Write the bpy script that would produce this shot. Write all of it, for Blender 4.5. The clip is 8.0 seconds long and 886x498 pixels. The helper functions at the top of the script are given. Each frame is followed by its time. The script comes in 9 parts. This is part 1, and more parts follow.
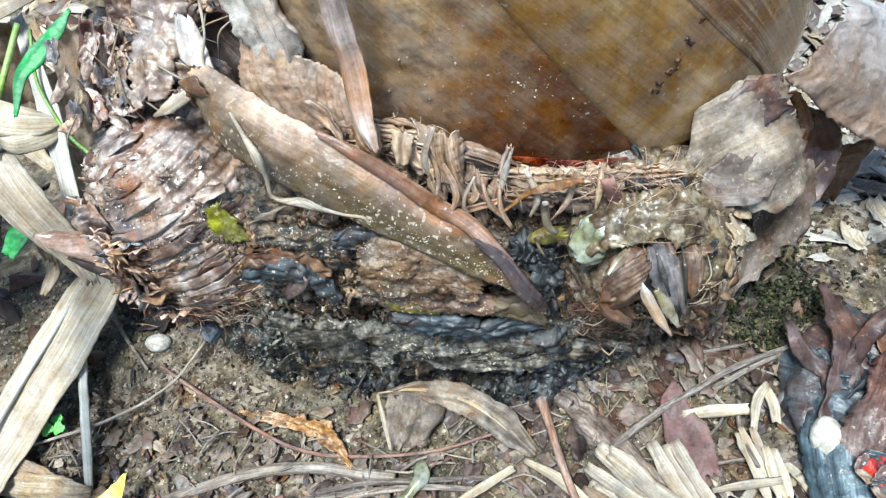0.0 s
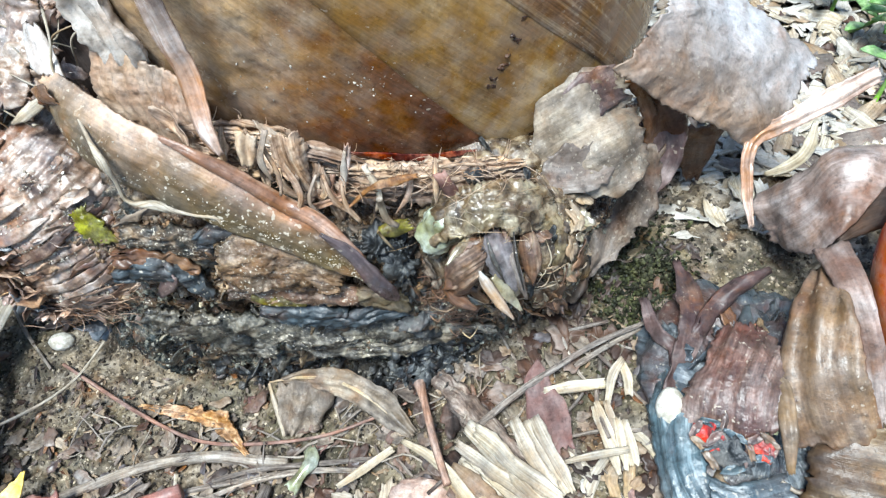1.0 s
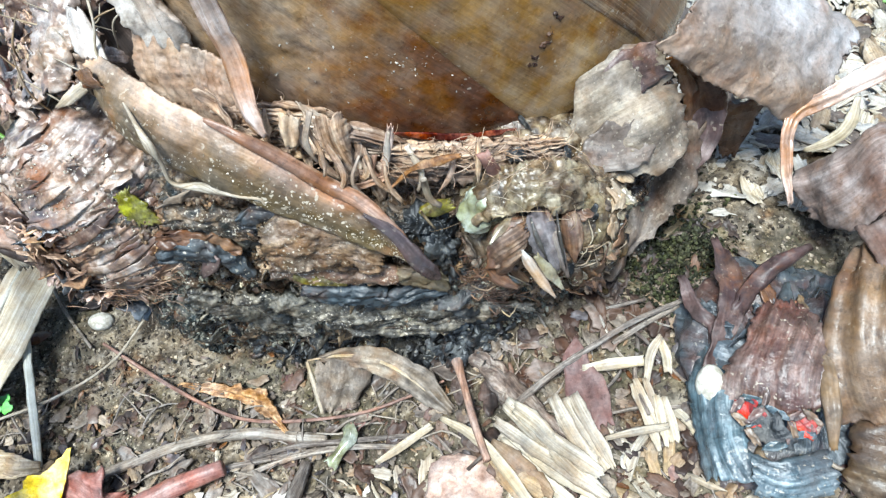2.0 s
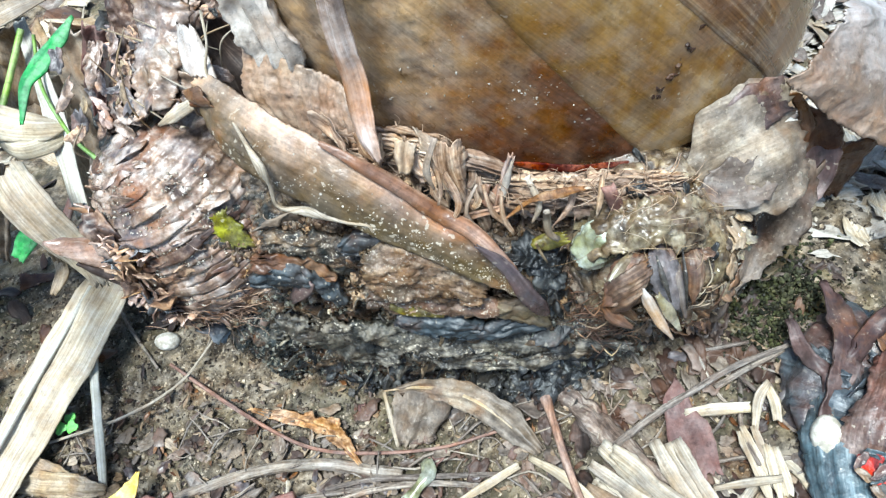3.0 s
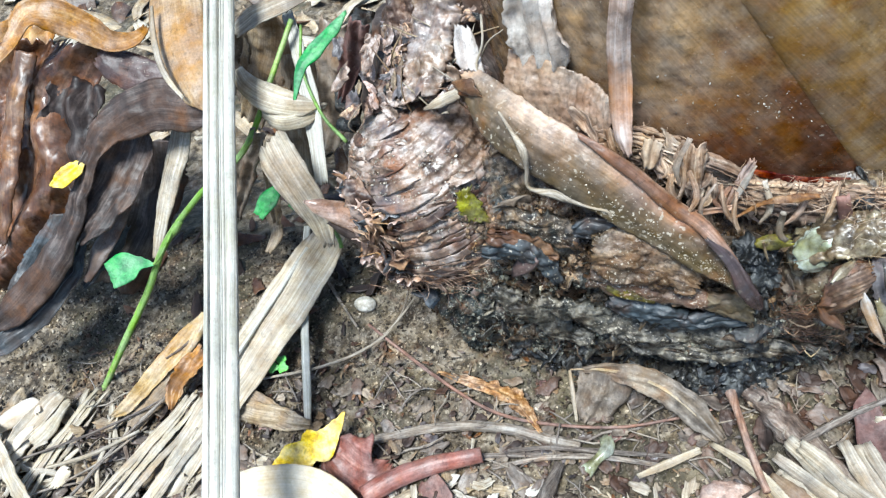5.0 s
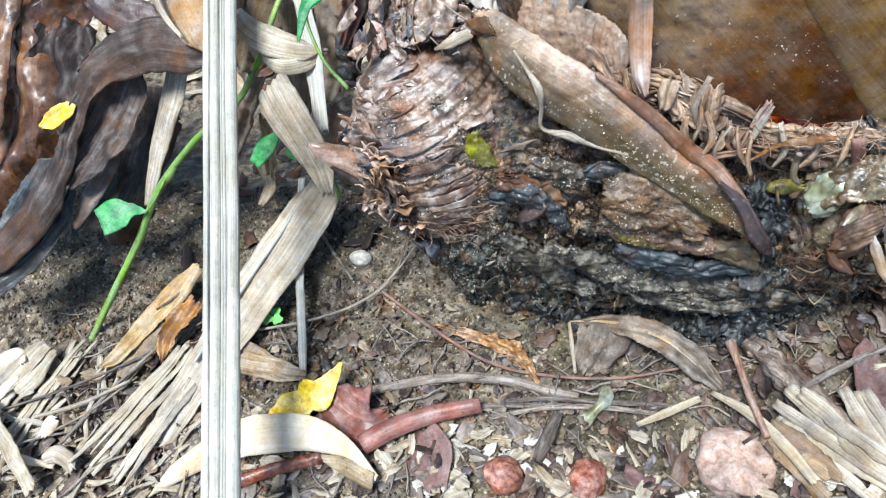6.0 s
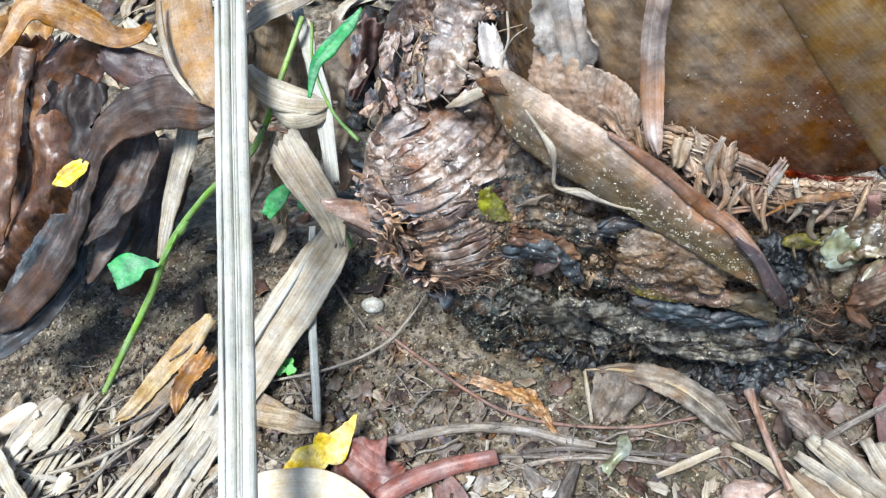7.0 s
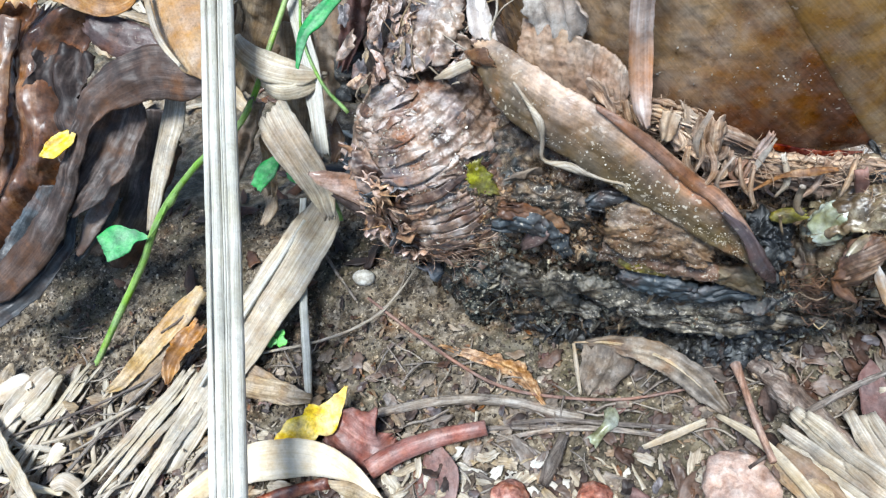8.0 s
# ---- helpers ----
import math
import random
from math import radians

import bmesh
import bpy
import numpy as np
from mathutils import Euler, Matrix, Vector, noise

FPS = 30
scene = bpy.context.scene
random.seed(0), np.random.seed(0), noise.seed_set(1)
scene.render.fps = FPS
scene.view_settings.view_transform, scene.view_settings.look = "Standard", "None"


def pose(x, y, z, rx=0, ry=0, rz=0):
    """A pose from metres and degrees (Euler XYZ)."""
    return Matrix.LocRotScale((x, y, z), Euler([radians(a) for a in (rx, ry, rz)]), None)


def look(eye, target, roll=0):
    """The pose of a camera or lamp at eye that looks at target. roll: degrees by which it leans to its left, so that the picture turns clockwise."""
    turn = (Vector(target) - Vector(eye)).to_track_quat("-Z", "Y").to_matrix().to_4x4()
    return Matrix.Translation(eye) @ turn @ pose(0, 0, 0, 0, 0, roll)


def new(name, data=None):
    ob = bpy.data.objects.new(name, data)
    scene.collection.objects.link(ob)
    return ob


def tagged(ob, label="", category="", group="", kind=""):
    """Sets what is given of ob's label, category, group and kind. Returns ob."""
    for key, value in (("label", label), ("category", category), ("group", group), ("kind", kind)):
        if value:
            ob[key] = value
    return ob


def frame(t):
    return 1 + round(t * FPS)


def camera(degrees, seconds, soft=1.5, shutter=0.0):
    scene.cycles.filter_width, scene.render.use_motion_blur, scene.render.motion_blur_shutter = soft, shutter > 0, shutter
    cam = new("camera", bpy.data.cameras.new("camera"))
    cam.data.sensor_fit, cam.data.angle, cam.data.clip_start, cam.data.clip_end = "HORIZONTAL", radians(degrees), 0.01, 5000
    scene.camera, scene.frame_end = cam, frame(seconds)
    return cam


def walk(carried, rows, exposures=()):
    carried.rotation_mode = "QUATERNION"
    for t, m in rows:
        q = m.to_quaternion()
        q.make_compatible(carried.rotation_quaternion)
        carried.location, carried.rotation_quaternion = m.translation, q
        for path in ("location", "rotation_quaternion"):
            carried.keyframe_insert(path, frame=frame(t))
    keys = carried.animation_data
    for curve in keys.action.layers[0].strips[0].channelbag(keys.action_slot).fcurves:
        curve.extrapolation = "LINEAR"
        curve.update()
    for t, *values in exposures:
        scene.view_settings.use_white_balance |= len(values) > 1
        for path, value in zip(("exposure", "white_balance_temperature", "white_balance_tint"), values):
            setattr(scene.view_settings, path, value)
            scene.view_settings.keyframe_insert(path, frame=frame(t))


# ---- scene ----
cam = camera(62.56, 8.0, 1.3)
PATH = [
    (0, (0.0578, -0.146, 0.3737), (-0.0195, 0.1499, -0.0218), -15.11),
    (0.5, (0.0842, -0.1536, 0.3705), (0.0149, 0.1353, -0.0317), -13.11),
    (1, (0.1113, -0.1467, 0.3795), (0.0508, 0.1366, -0.0281), -15.24),
    (1.2, (0.1146, -0.1526, 0.3795), (0.052, 0.1247, -0.0319), -14.94),
    (2.3, (0.0817, -0.144, 0.387), (0.0068, 0.1269, -0.0266), -18.68),
    (2.5, (0.0671, -0.1419, 0.3893), (-0.0096, 0.1359, -0.0193), -17.14),
    (3, (0.0602, -0.1389, 0.3826), (-0.0221, 0.1456, -0.0203), -16.97),
    (3.5, (0.0255, -0.1489, 0.3998), (-0.0789, 0.1359, 0.0023), -18.59),
    (4, (0.0269, -0.1496, 0.3908), (-0.0701, 0.1341, -0.0093), -17.53),
    (4.5, (0.0203, -0.1641, 0.4037), (-0.0954, 0.1274, 0.0143), -17.65),
    (5, (0.0079, -0.1842, 0.4199), (-0.1383, 0.0991, 0.0347), -19.51),
    (5.2, (0.004, -0.1992, 0.4154), (-0.1442, 0.0842, 0.031), -17.72),
    (6.3, (-0.0129, -0.2017, 0.4089), (-0.137, 0.0732, 0.01), -16.39),
    (6.5, (-0.0137, -0.1988, 0.4144), (-0.1464, 0.0785, 0.02), -17.59),
    (7, (-0.016, -0.188, 0.4208), (-0.1467, 0.0999, 0.0334), -17.31),
    (7.5, (-0.0097, -0.1828, 0.4163), (-0.1297, 0.1013, 0.0227), -16.25),
    (8, (-0.0115, -0.1853, 0.4202), (-0.1398, 0.0864, 0.0206), -17.89),
]
walk(cam, [(t, look(eye, target, roll)) for t, eye, target, roll in PATH], [(0.0, 1.24, 5550, 2), (1.2, 1.38, 5550, 2), (3.5, 1.30, 5550, 1), (6.3, 1.0, 5550, 6), (8.0, 1.01, 5550, 6)])

# ---- light: a bright, veiled sky over a garden floor ----
sky = bpy.data.worlds.new("sky")
scene.world = sky
sky.use_nodes = True
sky_tree = sky.node_tree
sky_tex = sky_tree.nodes.new("ShaderNodeTexSky")
sky_tex.sky_type, sky_tex.sun_disc = "NISHITA", False
sky_tex.sun_elevation, sky_tex.sun_rotation = radians(73), radians(-170)
sky_tex.dust_density, sky_tex.air_density = 1.5, 1.3
sky_tree.links.new(sky_tex.outputs["Color"], sky_tree.nodes["Background"].inputs["Color"])
sky_tree.nodes["Background"].inputs["Strength"].default_value = 0.085
sun = new("sun", bpy.data.lights.new("sun", "SUN"))
sun.data.energy, sun.data.angle, sun.data.color = 3.7, radians(18), (1.0, 0.95, 0.87)
sun.matrix_world = look((-0.06, -0.36, 1.2), (0, 0, 0))

# ---- helpers ----
from mathutils.bvhtree import BVHTree

FACE = Vector((0.0, -0.55, 0.83))


def lerp(a, b, t):
    return a + (b - a) * t


def sm(t):
    t = min(1.0, max(0.0, t))
    return t * t * (3 - 2 * t)


def rise(x, y):
    """Height of the bare soil."""
    return -0.020 + 0.052 * sm((x + 0.05) / 0.17) - 0.05 * sm((y - 0.09) / 0.2)


def mesh_of(name, verts, faces, uvs=None, smooth=True, grade=None):
    me = bpy.data.meshes.new(name)
    me.from_pydata([tuple(v) for v in verts], [], faces)
    if uvs is not None:
        layer = me.uv_layers.new(name="UVMap")
        idx = np.zeros(len(me.loops), dtype=np.int32)
        me.loops.foreach_get("vertex_index", idx)
        layer.data.foreach_set("uv", np.asarray(uvs, dtype=np.float32)[idx].ravel())
        if grade is not None:
            me.uv_layers.new(name="Grade").data.foreach_set("uv", np.asarray(grade, dtype=np.float32)[idx].ravel())
    if smooth:
        me.polygons.foreach_set("use_smooth", [True] * len(me.polygons))
    me.update()
    return me


def thing(name, at, label, category, group="", kind=""):
    ob = new(name)
    ob.location = at
    ob.empty_display_size = 0.02
    return tagged(ob, label, category, group, kind)


def part(name, me, material, parent, label=""):
    """One mesh, modelled in world metres, under a thing or under a part."""
    ob = new(name, me)
    if material:
        me.materials.append(material)
    ob.parent = parent
    if parent.type == "EMPTY":
        ob.matrix_parent_inverse = Matrix.Translation(parent.location).inverted()
    return tagged(ob, label)


def single(name, me, material, label, category, group="", kind=""):
    """A thing that is one plain mesh."""
    ob = new(name, me)
    me.materials.append(material)
    return tagged(ob, label, category, group, kind)


def spline(pts, n):
    """n points along a Catmull-Rom curve, and the parameter of each."""
    p = [Vector(q) for q in pts]
    p = [2 * p[0] - p[1]] + p + [2 * p[-1] - p[-2]]
    out, ks = [], []
    for i in range(n):
        u = i / (n - 1) * (len(p) - 3)
        k = min(int(u), len(p) - 4)
        f = u - k
        a, b, c, d = p[k : k + 4]
        out.append(0.5 * (2 * b + (c - a) * f + (2 * a - 5 * b + 4 * c - d) * f * f + (3 * b - a - 3 * c + d) * f**3))
        ks.append(u)
    return out, ks


def along(values, u):
    k = min(int(u), len(values) - 2)
    f = sm(u - k)
    return lerp(values[k], values[k + 1], f)


def chips(p, fine=1.0):
    """Relief of a broken, layered surface: plates with cracks between, plus grit."""
    q = Vector((p.x * 28, p.y * 45, p.z * 75)) * fine + Vector((noise.noise(p * 40), noise.noise(p * 40 + Vector((9, 0, 0))), noise.noise(p * 40 + Vector((0, 9, 0))))) * 0.8
    d, pts = noise.voronoi(q)
    crack = sm((d[1] - d[0]) / 0.22)
    plate = noise.cell(pts[0] * 3.1)
    return 0.55 * plate + 0.9 * (crack - 1) + 0.5 * noise.fractal(p * 160, 1.0, 2.0, 3) + 0.25 * noise.noise(p * 600)


def slits(p):
    """Smooth upright bulges parted by narrow slits."""
    q = Vector((p.x * 66, p.y * 66, p.z * 26)) + Vector((noise.noise(p * 50), noise.noise(p * 50 + Vector((9, 0, 0))), 0)) * 0.7
    d, _ = noise.voronoi(q)
    return sm((d[1] - d[0]) / 0.18) - 1


def sheet(pts, widths, curl=0.4, wave=0.002, rag=0.1, face=FACE, thick=0.0005, nu=9, step=0.004, seed=0, twist=(0, 0), lift=0.0, ribs=0.0, centre=None, pleat=0.0005, ends=0.008, rough=0.0, fold=0.0, waves=2.0):
    """A leaf or sheath: a strip along pts, widths in millimetres, bowed across by curl radians, wavy and with uneven edges."""
    pts = [Vector(q) for q in pts]
    if len(widths) != len(pts):
        widths = [along(widths, i / (len(pts) - 1) * (len(widths) - 1)) for i in range(len(pts))]
    length = sum((b - a).length for a, b in zip(pts, pts[1:]))
    n = max(6, min(140, int(length / step)))
    spine, ks = spline(pts, n)
    if max(widths) > 12:
        curl *= 0.6 if seed % 2 else -0.6
    face, off = Vector(face), Vector((seed * 3.7, seed * 1.3, 0))
    nu = max(nu, min(31, int(max(widths) / 2.2) | 1))
    top, bottom, uvs, run, frames = [], [], [], 0.0, []
    for i, c in enumerate(spine):
        t = (spine[min(i + 1, n - 1)] - spine[max(i - 1, 0)]).normalized()
        run += (c - spine[i - 1]).length if i else 0
        if centre is not None:
            face = (c - Vector(centre)).normalized()
        s = t.cross(face)
        s = s.normalized() if s.length > 0.05 else t.cross(Vector((0.3, 0.9, 0.2))).normalized()
        nn = s.cross(t)
        turn = Matrix.Rotation(radians(lerp(twist[0], twist[1], i / (n - 1))), 3, t)
        frames.append((c, turn @ s, turn @ nn, along(widths, ks[i]) * 0.0005, run))
    jag = min(0.3, min(ends, max(widths) * 0.00035) / max(length, 1e-4))
    cut = [[jag * abs(noise.noise(Vector((j * 0.55, seed * 1.7, k * 5.3))) + 0.5 * noise.noise(Vector((j * 0.37, seed, k * 9.1)))) for k in (0, 1)] for j in range(nu)]
    for i in range(n):
        for j in range(nu):
            at = lerp(cut[j][0], 1 - cut[j][1], i / (n - 1)) * (n - 1)
            k0 = min(int(at), n - 2)
            f = at - k0
            c, s, nn, w, run = (lerp(a, b, f) for a, b in zip(frames[k0], frames[k0 + 1]))
            e = 2 * j / (nu - 1) - 1
            ragged = 1 + rag * (noise.noise(Vector((run * 90, e * 2, seed * 5.1))) + 0.7 * noise.noise(Vector((run * 330, e * 2, seed * 2.1))) + 0.5 * noise.noise(Vector((run * 900, e * 2, seed)))) * abs(e)
            k = e * ragged
            if abs(curl) > 0.02:
                lat, high = math.sin(curl * k) / curl, (math.cos(curl * k) - 1) / curl
            else:
                lat, high = k, 0
            p = c + s * (lat * w) + nn * (high * w + lift * (1 - e * e) * w)
            p += nn * (wave * (noise.noise(p * 55 + off) + 0.4 * noise.noise(p * 150 + off) + 0.22 * noise.noise(p * 380 + off)))
            p += nn * pleat * (noise.noise(Vector((k * w * 420, run * 22, seed * 3.3))) + 0.5 * noise.noise(Vector((k * w * 1100, run * 40, seed))))
            p += nn * ribs * math.sin(e * 14 + 2 * noise.noise(Vector((run * 20, seed, 0))))
            if fold:
                p += nn * fold * math.sin(waves * 3.14 * e + 5 * noise.noise(Vector((run * 14, seed * 0.7, 0))) + run * 25)
            if rough:
                p += nn * rough * chips(p, 1.0 if rough < 0.0012 else 1.9)
            top.append(p + nn * thick)
            bottom.append(p - nn * thick)
            uvs.append((k * w, run))
    faces, m = [], len(top)
    for i in range(n - 1):
        for j in range(nu - 1):
            a = i * nu + j
            faces.append((a, a + nu, a + nu + 1, a + 1))
            faces.append((m + a, m + a + 1, m + a + nu + 1, m + a + nu))
    rim = [j for j in range(nu)] + [i * nu + nu - 1 for i in range(1, n)] + [(n - 1) * nu + j for j in range(nu - 2, -1, -1)] + [i * nu for i in range(n - 2, 0, -1)]
    for a, b in zip(rim, rim[1:] + rim[:1]):
        faces.append((a, b, m + b, m + a))
    return mesh_of("sheet", top + bottom, faces, uvs + uvs)


def loft(a, b, bow=0.0, wave=0.0015, rag=0.06, seed=0, thick=0.0005, pleat=0.0006, fold=0.0, waves=3.0, rough=0.0, step=0.0022, ends=0.006, ribs=(0, 0)):
    """A broad leaf or sheath between two edges a and b, bowed between them, pleated along them, with torn rims. Grade runs 0 to 1 from a to b and along them."""
    long = max(sum((Vector(q) - Vector(p)).length for p, q in zip(e, e[1:])) for e in (a, b))
    wide = max((Vector(q) - Vector(p)).length for p, q in ((a[0], b[0]), (a[-1], b[-1]), (a[len(a) // 2], b[len(b) // 2])))
    n, m = max(8, min(150, int(long / step))), max(7, min(70, int(wide / step)))
    ea, _ = spline(a, n)
    eb, _ = spline(b, n)
    off = Vector((seed * 3.7, seed * 1.3, 0))
    cut = [[ends / long * abs(noise.noise(Vector((j * 0.35, seed * 1.7, k * 5.3))) + 0.7 * noise.noise(Vector((j * 0.9, seed, k * 9.1)))) for k in (0, 1)] for j in range(m)]
    top, bottom, uvs, grade = [], [], [], []
    for i in range(n):
        for j in range(m):
            at = lerp(cut[j][0], 1 - cut[j][1], i / (n - 1)) * (n - 1)
            k0 = min(int(at), n - 2)
            pa, pb = lerp(ea[k0], ea[k0 + 1], at - k0), lerp(eb[k0], eb[k0 + 1], at - k0)
            t = (ea[k0 + 1] - ea[k0] + eb[k0 + 1] - eb[k0]).normalized()
            side = pb - pa
            w = side.length
            nn = t.cross(side).normalized()
            if nn.dot(FACE) < 0:
                nn = -nn
            e, run = j / (m - 1), at / (n - 1) * long
            k = 0.5 + (e - 0.5) * (1 + rag * abs(2 * e - 1) * (noise.noise(Vector((run * 90, e * 2, seed * 5.1))) + 0.7 * noise.noise(Vector((run * 330, e * 2, seed))) + 0.5 * noise.noise(Vector((run * 900, e * 2, seed)))))
            p = pa + side * k
            p += nn * (bow * w * (1 - (2 * e - 1) ** 2))
            p += nn * wave * (noise.noise(p * 45 + off) + 0.4 * noise.noise(p * 130 + off) + 0.2 * noise.noise(p * 400 + off))
            p += nn * pleat * (noise.noise(Vector((k * w * 300, run * 18, seed * 3.3))) + 0.6 * noise.noise(Vector((k * w * 900, run * 35, seed))))
            if fold:
                p += nn * fold * math.sin(waves * 3.14 * e + 4 * noise.noise(Vector((run * 14, seed * 0.7, 0))) + run * 12)
            if ribs[0]:
                wob = run * ribs[1] / long + 0.7 * noise.noise(Vector((e * 3, run * 60, seed))) + 0.25 * noise.noise(Vector((e * 11, run * 160, seed)))
                p += nn * ribs[0] * (0.5 - abs(wob - math.floor(wob) - 0.5) ** 3 * 8)
            if rough:
                p += nn * rough * chips(p, 1.6)
            top.append(p + nn * thick)
            bottom.append(p - nn * thick)
            uvs.append((k * w, run))
            grade.append((k, i / (n - 1)))
    faces, c = [], len(top)
    for i in range(n - 1):
        for j in range(m - 1):
            q = i * m + j
            faces.append((q, q + m, q + m + 1, q + 1))
            faces.append((c + q, c + q + 1, c + q + m + 1, c + q + m))
    rim = [j for j in range(m)] + [i * m + m - 1 for i in range(1, n)] + [(n - 1) * m + j for j in range(m - 2, -1, -1)] + [i * m for i in range(n - 2, 0, -1)]
    for p, q in zip(rim, rim[1:] + rim[:1]):
        faces.append((p, q, c + q, c + p))
    return mesh_of("loft", top + bottom, faces, uvs + uvs, True, grade + grade)


def rod(pts, radii, sides=9, knobbly=0.12, step=0.004, seed=0, squash=1.0, rough=0.0):
    """A twig, root or stalk along pts, radii in millimetres."""
    if len(radii) != len(pts):
        radii = [along(radii, i / (len(pts) - 1) * (len(radii) - 1)) for i in range(len(pts))]
    length = sum((Vector(b) - Vector(a)).length for a, b in zip(pts, pts[1:]))
    n = max(5, min(120, int(length / step)))
    spine, ks = spline(pts, n)
    verts, uvs, run = [], [], 0.0
    s = None
    for i, c in enumerate(spine):
        t = (spine[min(i + 1, n - 1)] - spine[max(i - 1, 0)]).normalized()
        run += (c - spine[i - 1]).length if i else 0
        s = t.orthogonal().normalized() if s is None else (s - t * s.dot(t)).normalized()
        b = t.cross(s)
        r = along(radii, ks[i]) * 0.001
        for j in range(sides):
            a = 2 * math.pi * j / sides
            k = 1 + knobbly * (noise.noise(Vector((math.cos(a) * 2, math.sin(a) * 2, run * 120 + seed * 9))) + noise.noise(Vector((seed, 3, run * 45))))
            p = c + s * (math.cos(a) * r * k) + b * (math.sin(a) * r * k * squash)
            if rough:
                p += (p - c).normalized() * rough * chips(p)
            verts.append(p)
            uvs.append((a * r, run))
    faces = [(i * sides + j, i * sides + (j + 1) % sides, (i + 1) * sides + (j + 1) % sides, (i + 1) * sides + j) for i in range(n - 1) for j in range(sides)]
    for c, base in ((spine[0], 0), (spine[-1], (n - 1) * sides)):
        verts.append(c)
        uvs.append((0, 0))
        for j in range(sides):
            faces.append((base + j, base + (j + 1) % sides, len(verts) - 1))
    return mesh_of("rod", verts, faces, uvs)


def lump(center, radii, power=2.0, res=48, bumps=((60, 0.003),), axis=None, extra=None, seed=0):
    """A rounded, uneven body. bumps: pairs of scale and depth. extra(direction, place) gives one more push outwards."""
    turn = Vector((0, 0, 1)).rotation_difference(Vector(axis)).to_matrix() if axis else Matrix.Identity(3)
    c, off = Vector(center), Vector((seed * 2.3, seed, 0))
    nv, nh = res // 2, res
    verts, uvs = [], []
    for i in range(nv + 1):
        th = math.pi * i / nv
        for j in range(nh):
            ph = 2 * math.pi * j / nh
            d = Vector((math.sin(th) * math.cos(ph), math.sin(th) * math.sin(ph), math.cos(th)))
            if power != 2.0:
                d *= (abs(d.x) ** power + abs(d.y) ** power + abs(d.z) ** power) ** (-1 / power)
            p = Vector((d.x * radii[0], d.y * radii[1], d.z * radii[2]))
            dn = d.normalized()
            q = turn @ p + c
            push = sum(depth * noise.fractal((q + off) * scale, 1.0, 2.0, 3) for scale, depth in bumps)
            if extra:
                push += extra(dn, q)
            verts.append(turn @ (p + dn * push) + c)
            uvs.append((ph * radii[0], th * radii[2]))
    faces = [(i * nh + j, (i + 1) * nh + j, (i + 1) * nh + (j + 1) % nh, i * nh + (j + 1) % nh) for i in range(nv) for j in range(nh)]
    return mesh_of("lump", verts, faces, uvs)


ICO = [(0, 0, 1)] + [(0.894 * math.cos(k * 1.2566), 0.894 * math.sin(k * 1.2566), 0.447) for k in range(5)] + [(0.894 * math.cos((k + 0.5) * 1.2566), 0.894 * math.sin((k + 0.5) * 1.2566), -0.447) for k in range(5)] + [(0, 0, -1)]
ICO_FACES = [(0, 1 + k, 1 + (k + 1) % 5) for k in range(5)] + [(1 + k, 6 + k, 1 + (k + 1) % 5) for k in range(5)] + [(1 + (k + 1) % 5, 6 + k, 6 + (k + 1) % 5) for k in range(5)] + [(11, 6 + (k + 1) % 5, 6 + k) for k in range(5)]

OCTA = [(0, 0, 1), (1, 0, 0), (0, 1, 0), (-1, 0, 0), (0, -1, 0), (0, 0, -1)]
OCTA_FACES = [(0, 1, 2), (0, 2, 3), (0, 3, 4), (0, 4, 1), (5, 2, 1), (5, 3, 2), (5, 4, 3), (5, 1, 4)]


def clods(places, sizes, rng, flat=0.7):
    """Many small crumbs in one mesh."""
    verts, faces = [], []
    for p, r in zip(places, sizes):
        m = Euler((rng.uniform(0, 6), rng.uniform(0, 6), rng.uniform(0, 6))).to_matrix()
        k, base = Vector((rng.uniform(0.7, 1.4), rng.uniform(0.7, 1.2), flat * rng.uniform(0.7, 1.2))), len(verts)
        shape, tris = (ICO, ICO_FACES) if r > 0.0011 else (OCTA, OCTA_FACES)
        for v in shape:
            j = rng.uniform(0.7, 1.25)
            verts.append(Vector(p) + m @ Vector((v[0] * k.x, v[1] * k.y, v[2] * k.z)) * (r * j))
        faces += [tuple(base + i for i in f) for f in tris]
    return mesh_of("clods", verts, faces, None, False)


def leaf_piece(length, width, curl, seed, wave=0.0015, rag=0.25, tip=0.15):
    """A small loose piece of leaf or husk, lying along +x, its face to +z."""
    rng = random.Random(seed)
    bow = rng.uniform(-0.25, 0.35) * length
    pts = [(-length / 2, 0, 0), (-length / 6, rng.uniform(-0.08, 0.08) * length, bow * 0.25), (length / 6, rng.uniform(-0.08, 0.08) * length, bow * 0.3), (length / 2, 0, 0)]
    w = width * 1000
    blunt = tip if rng.random() < 0.5 else rng.uniform(0.3, 0.9)
    return sheet(pts, [w * rng.uniform(0.2, 1), w * rng.uniform(0.7, 1.1), w * rng.uniform(0.5, 1), w * blunt], curl, wave, rag, (0, 0, 1), 0.0004, 7, length / 12, seed)


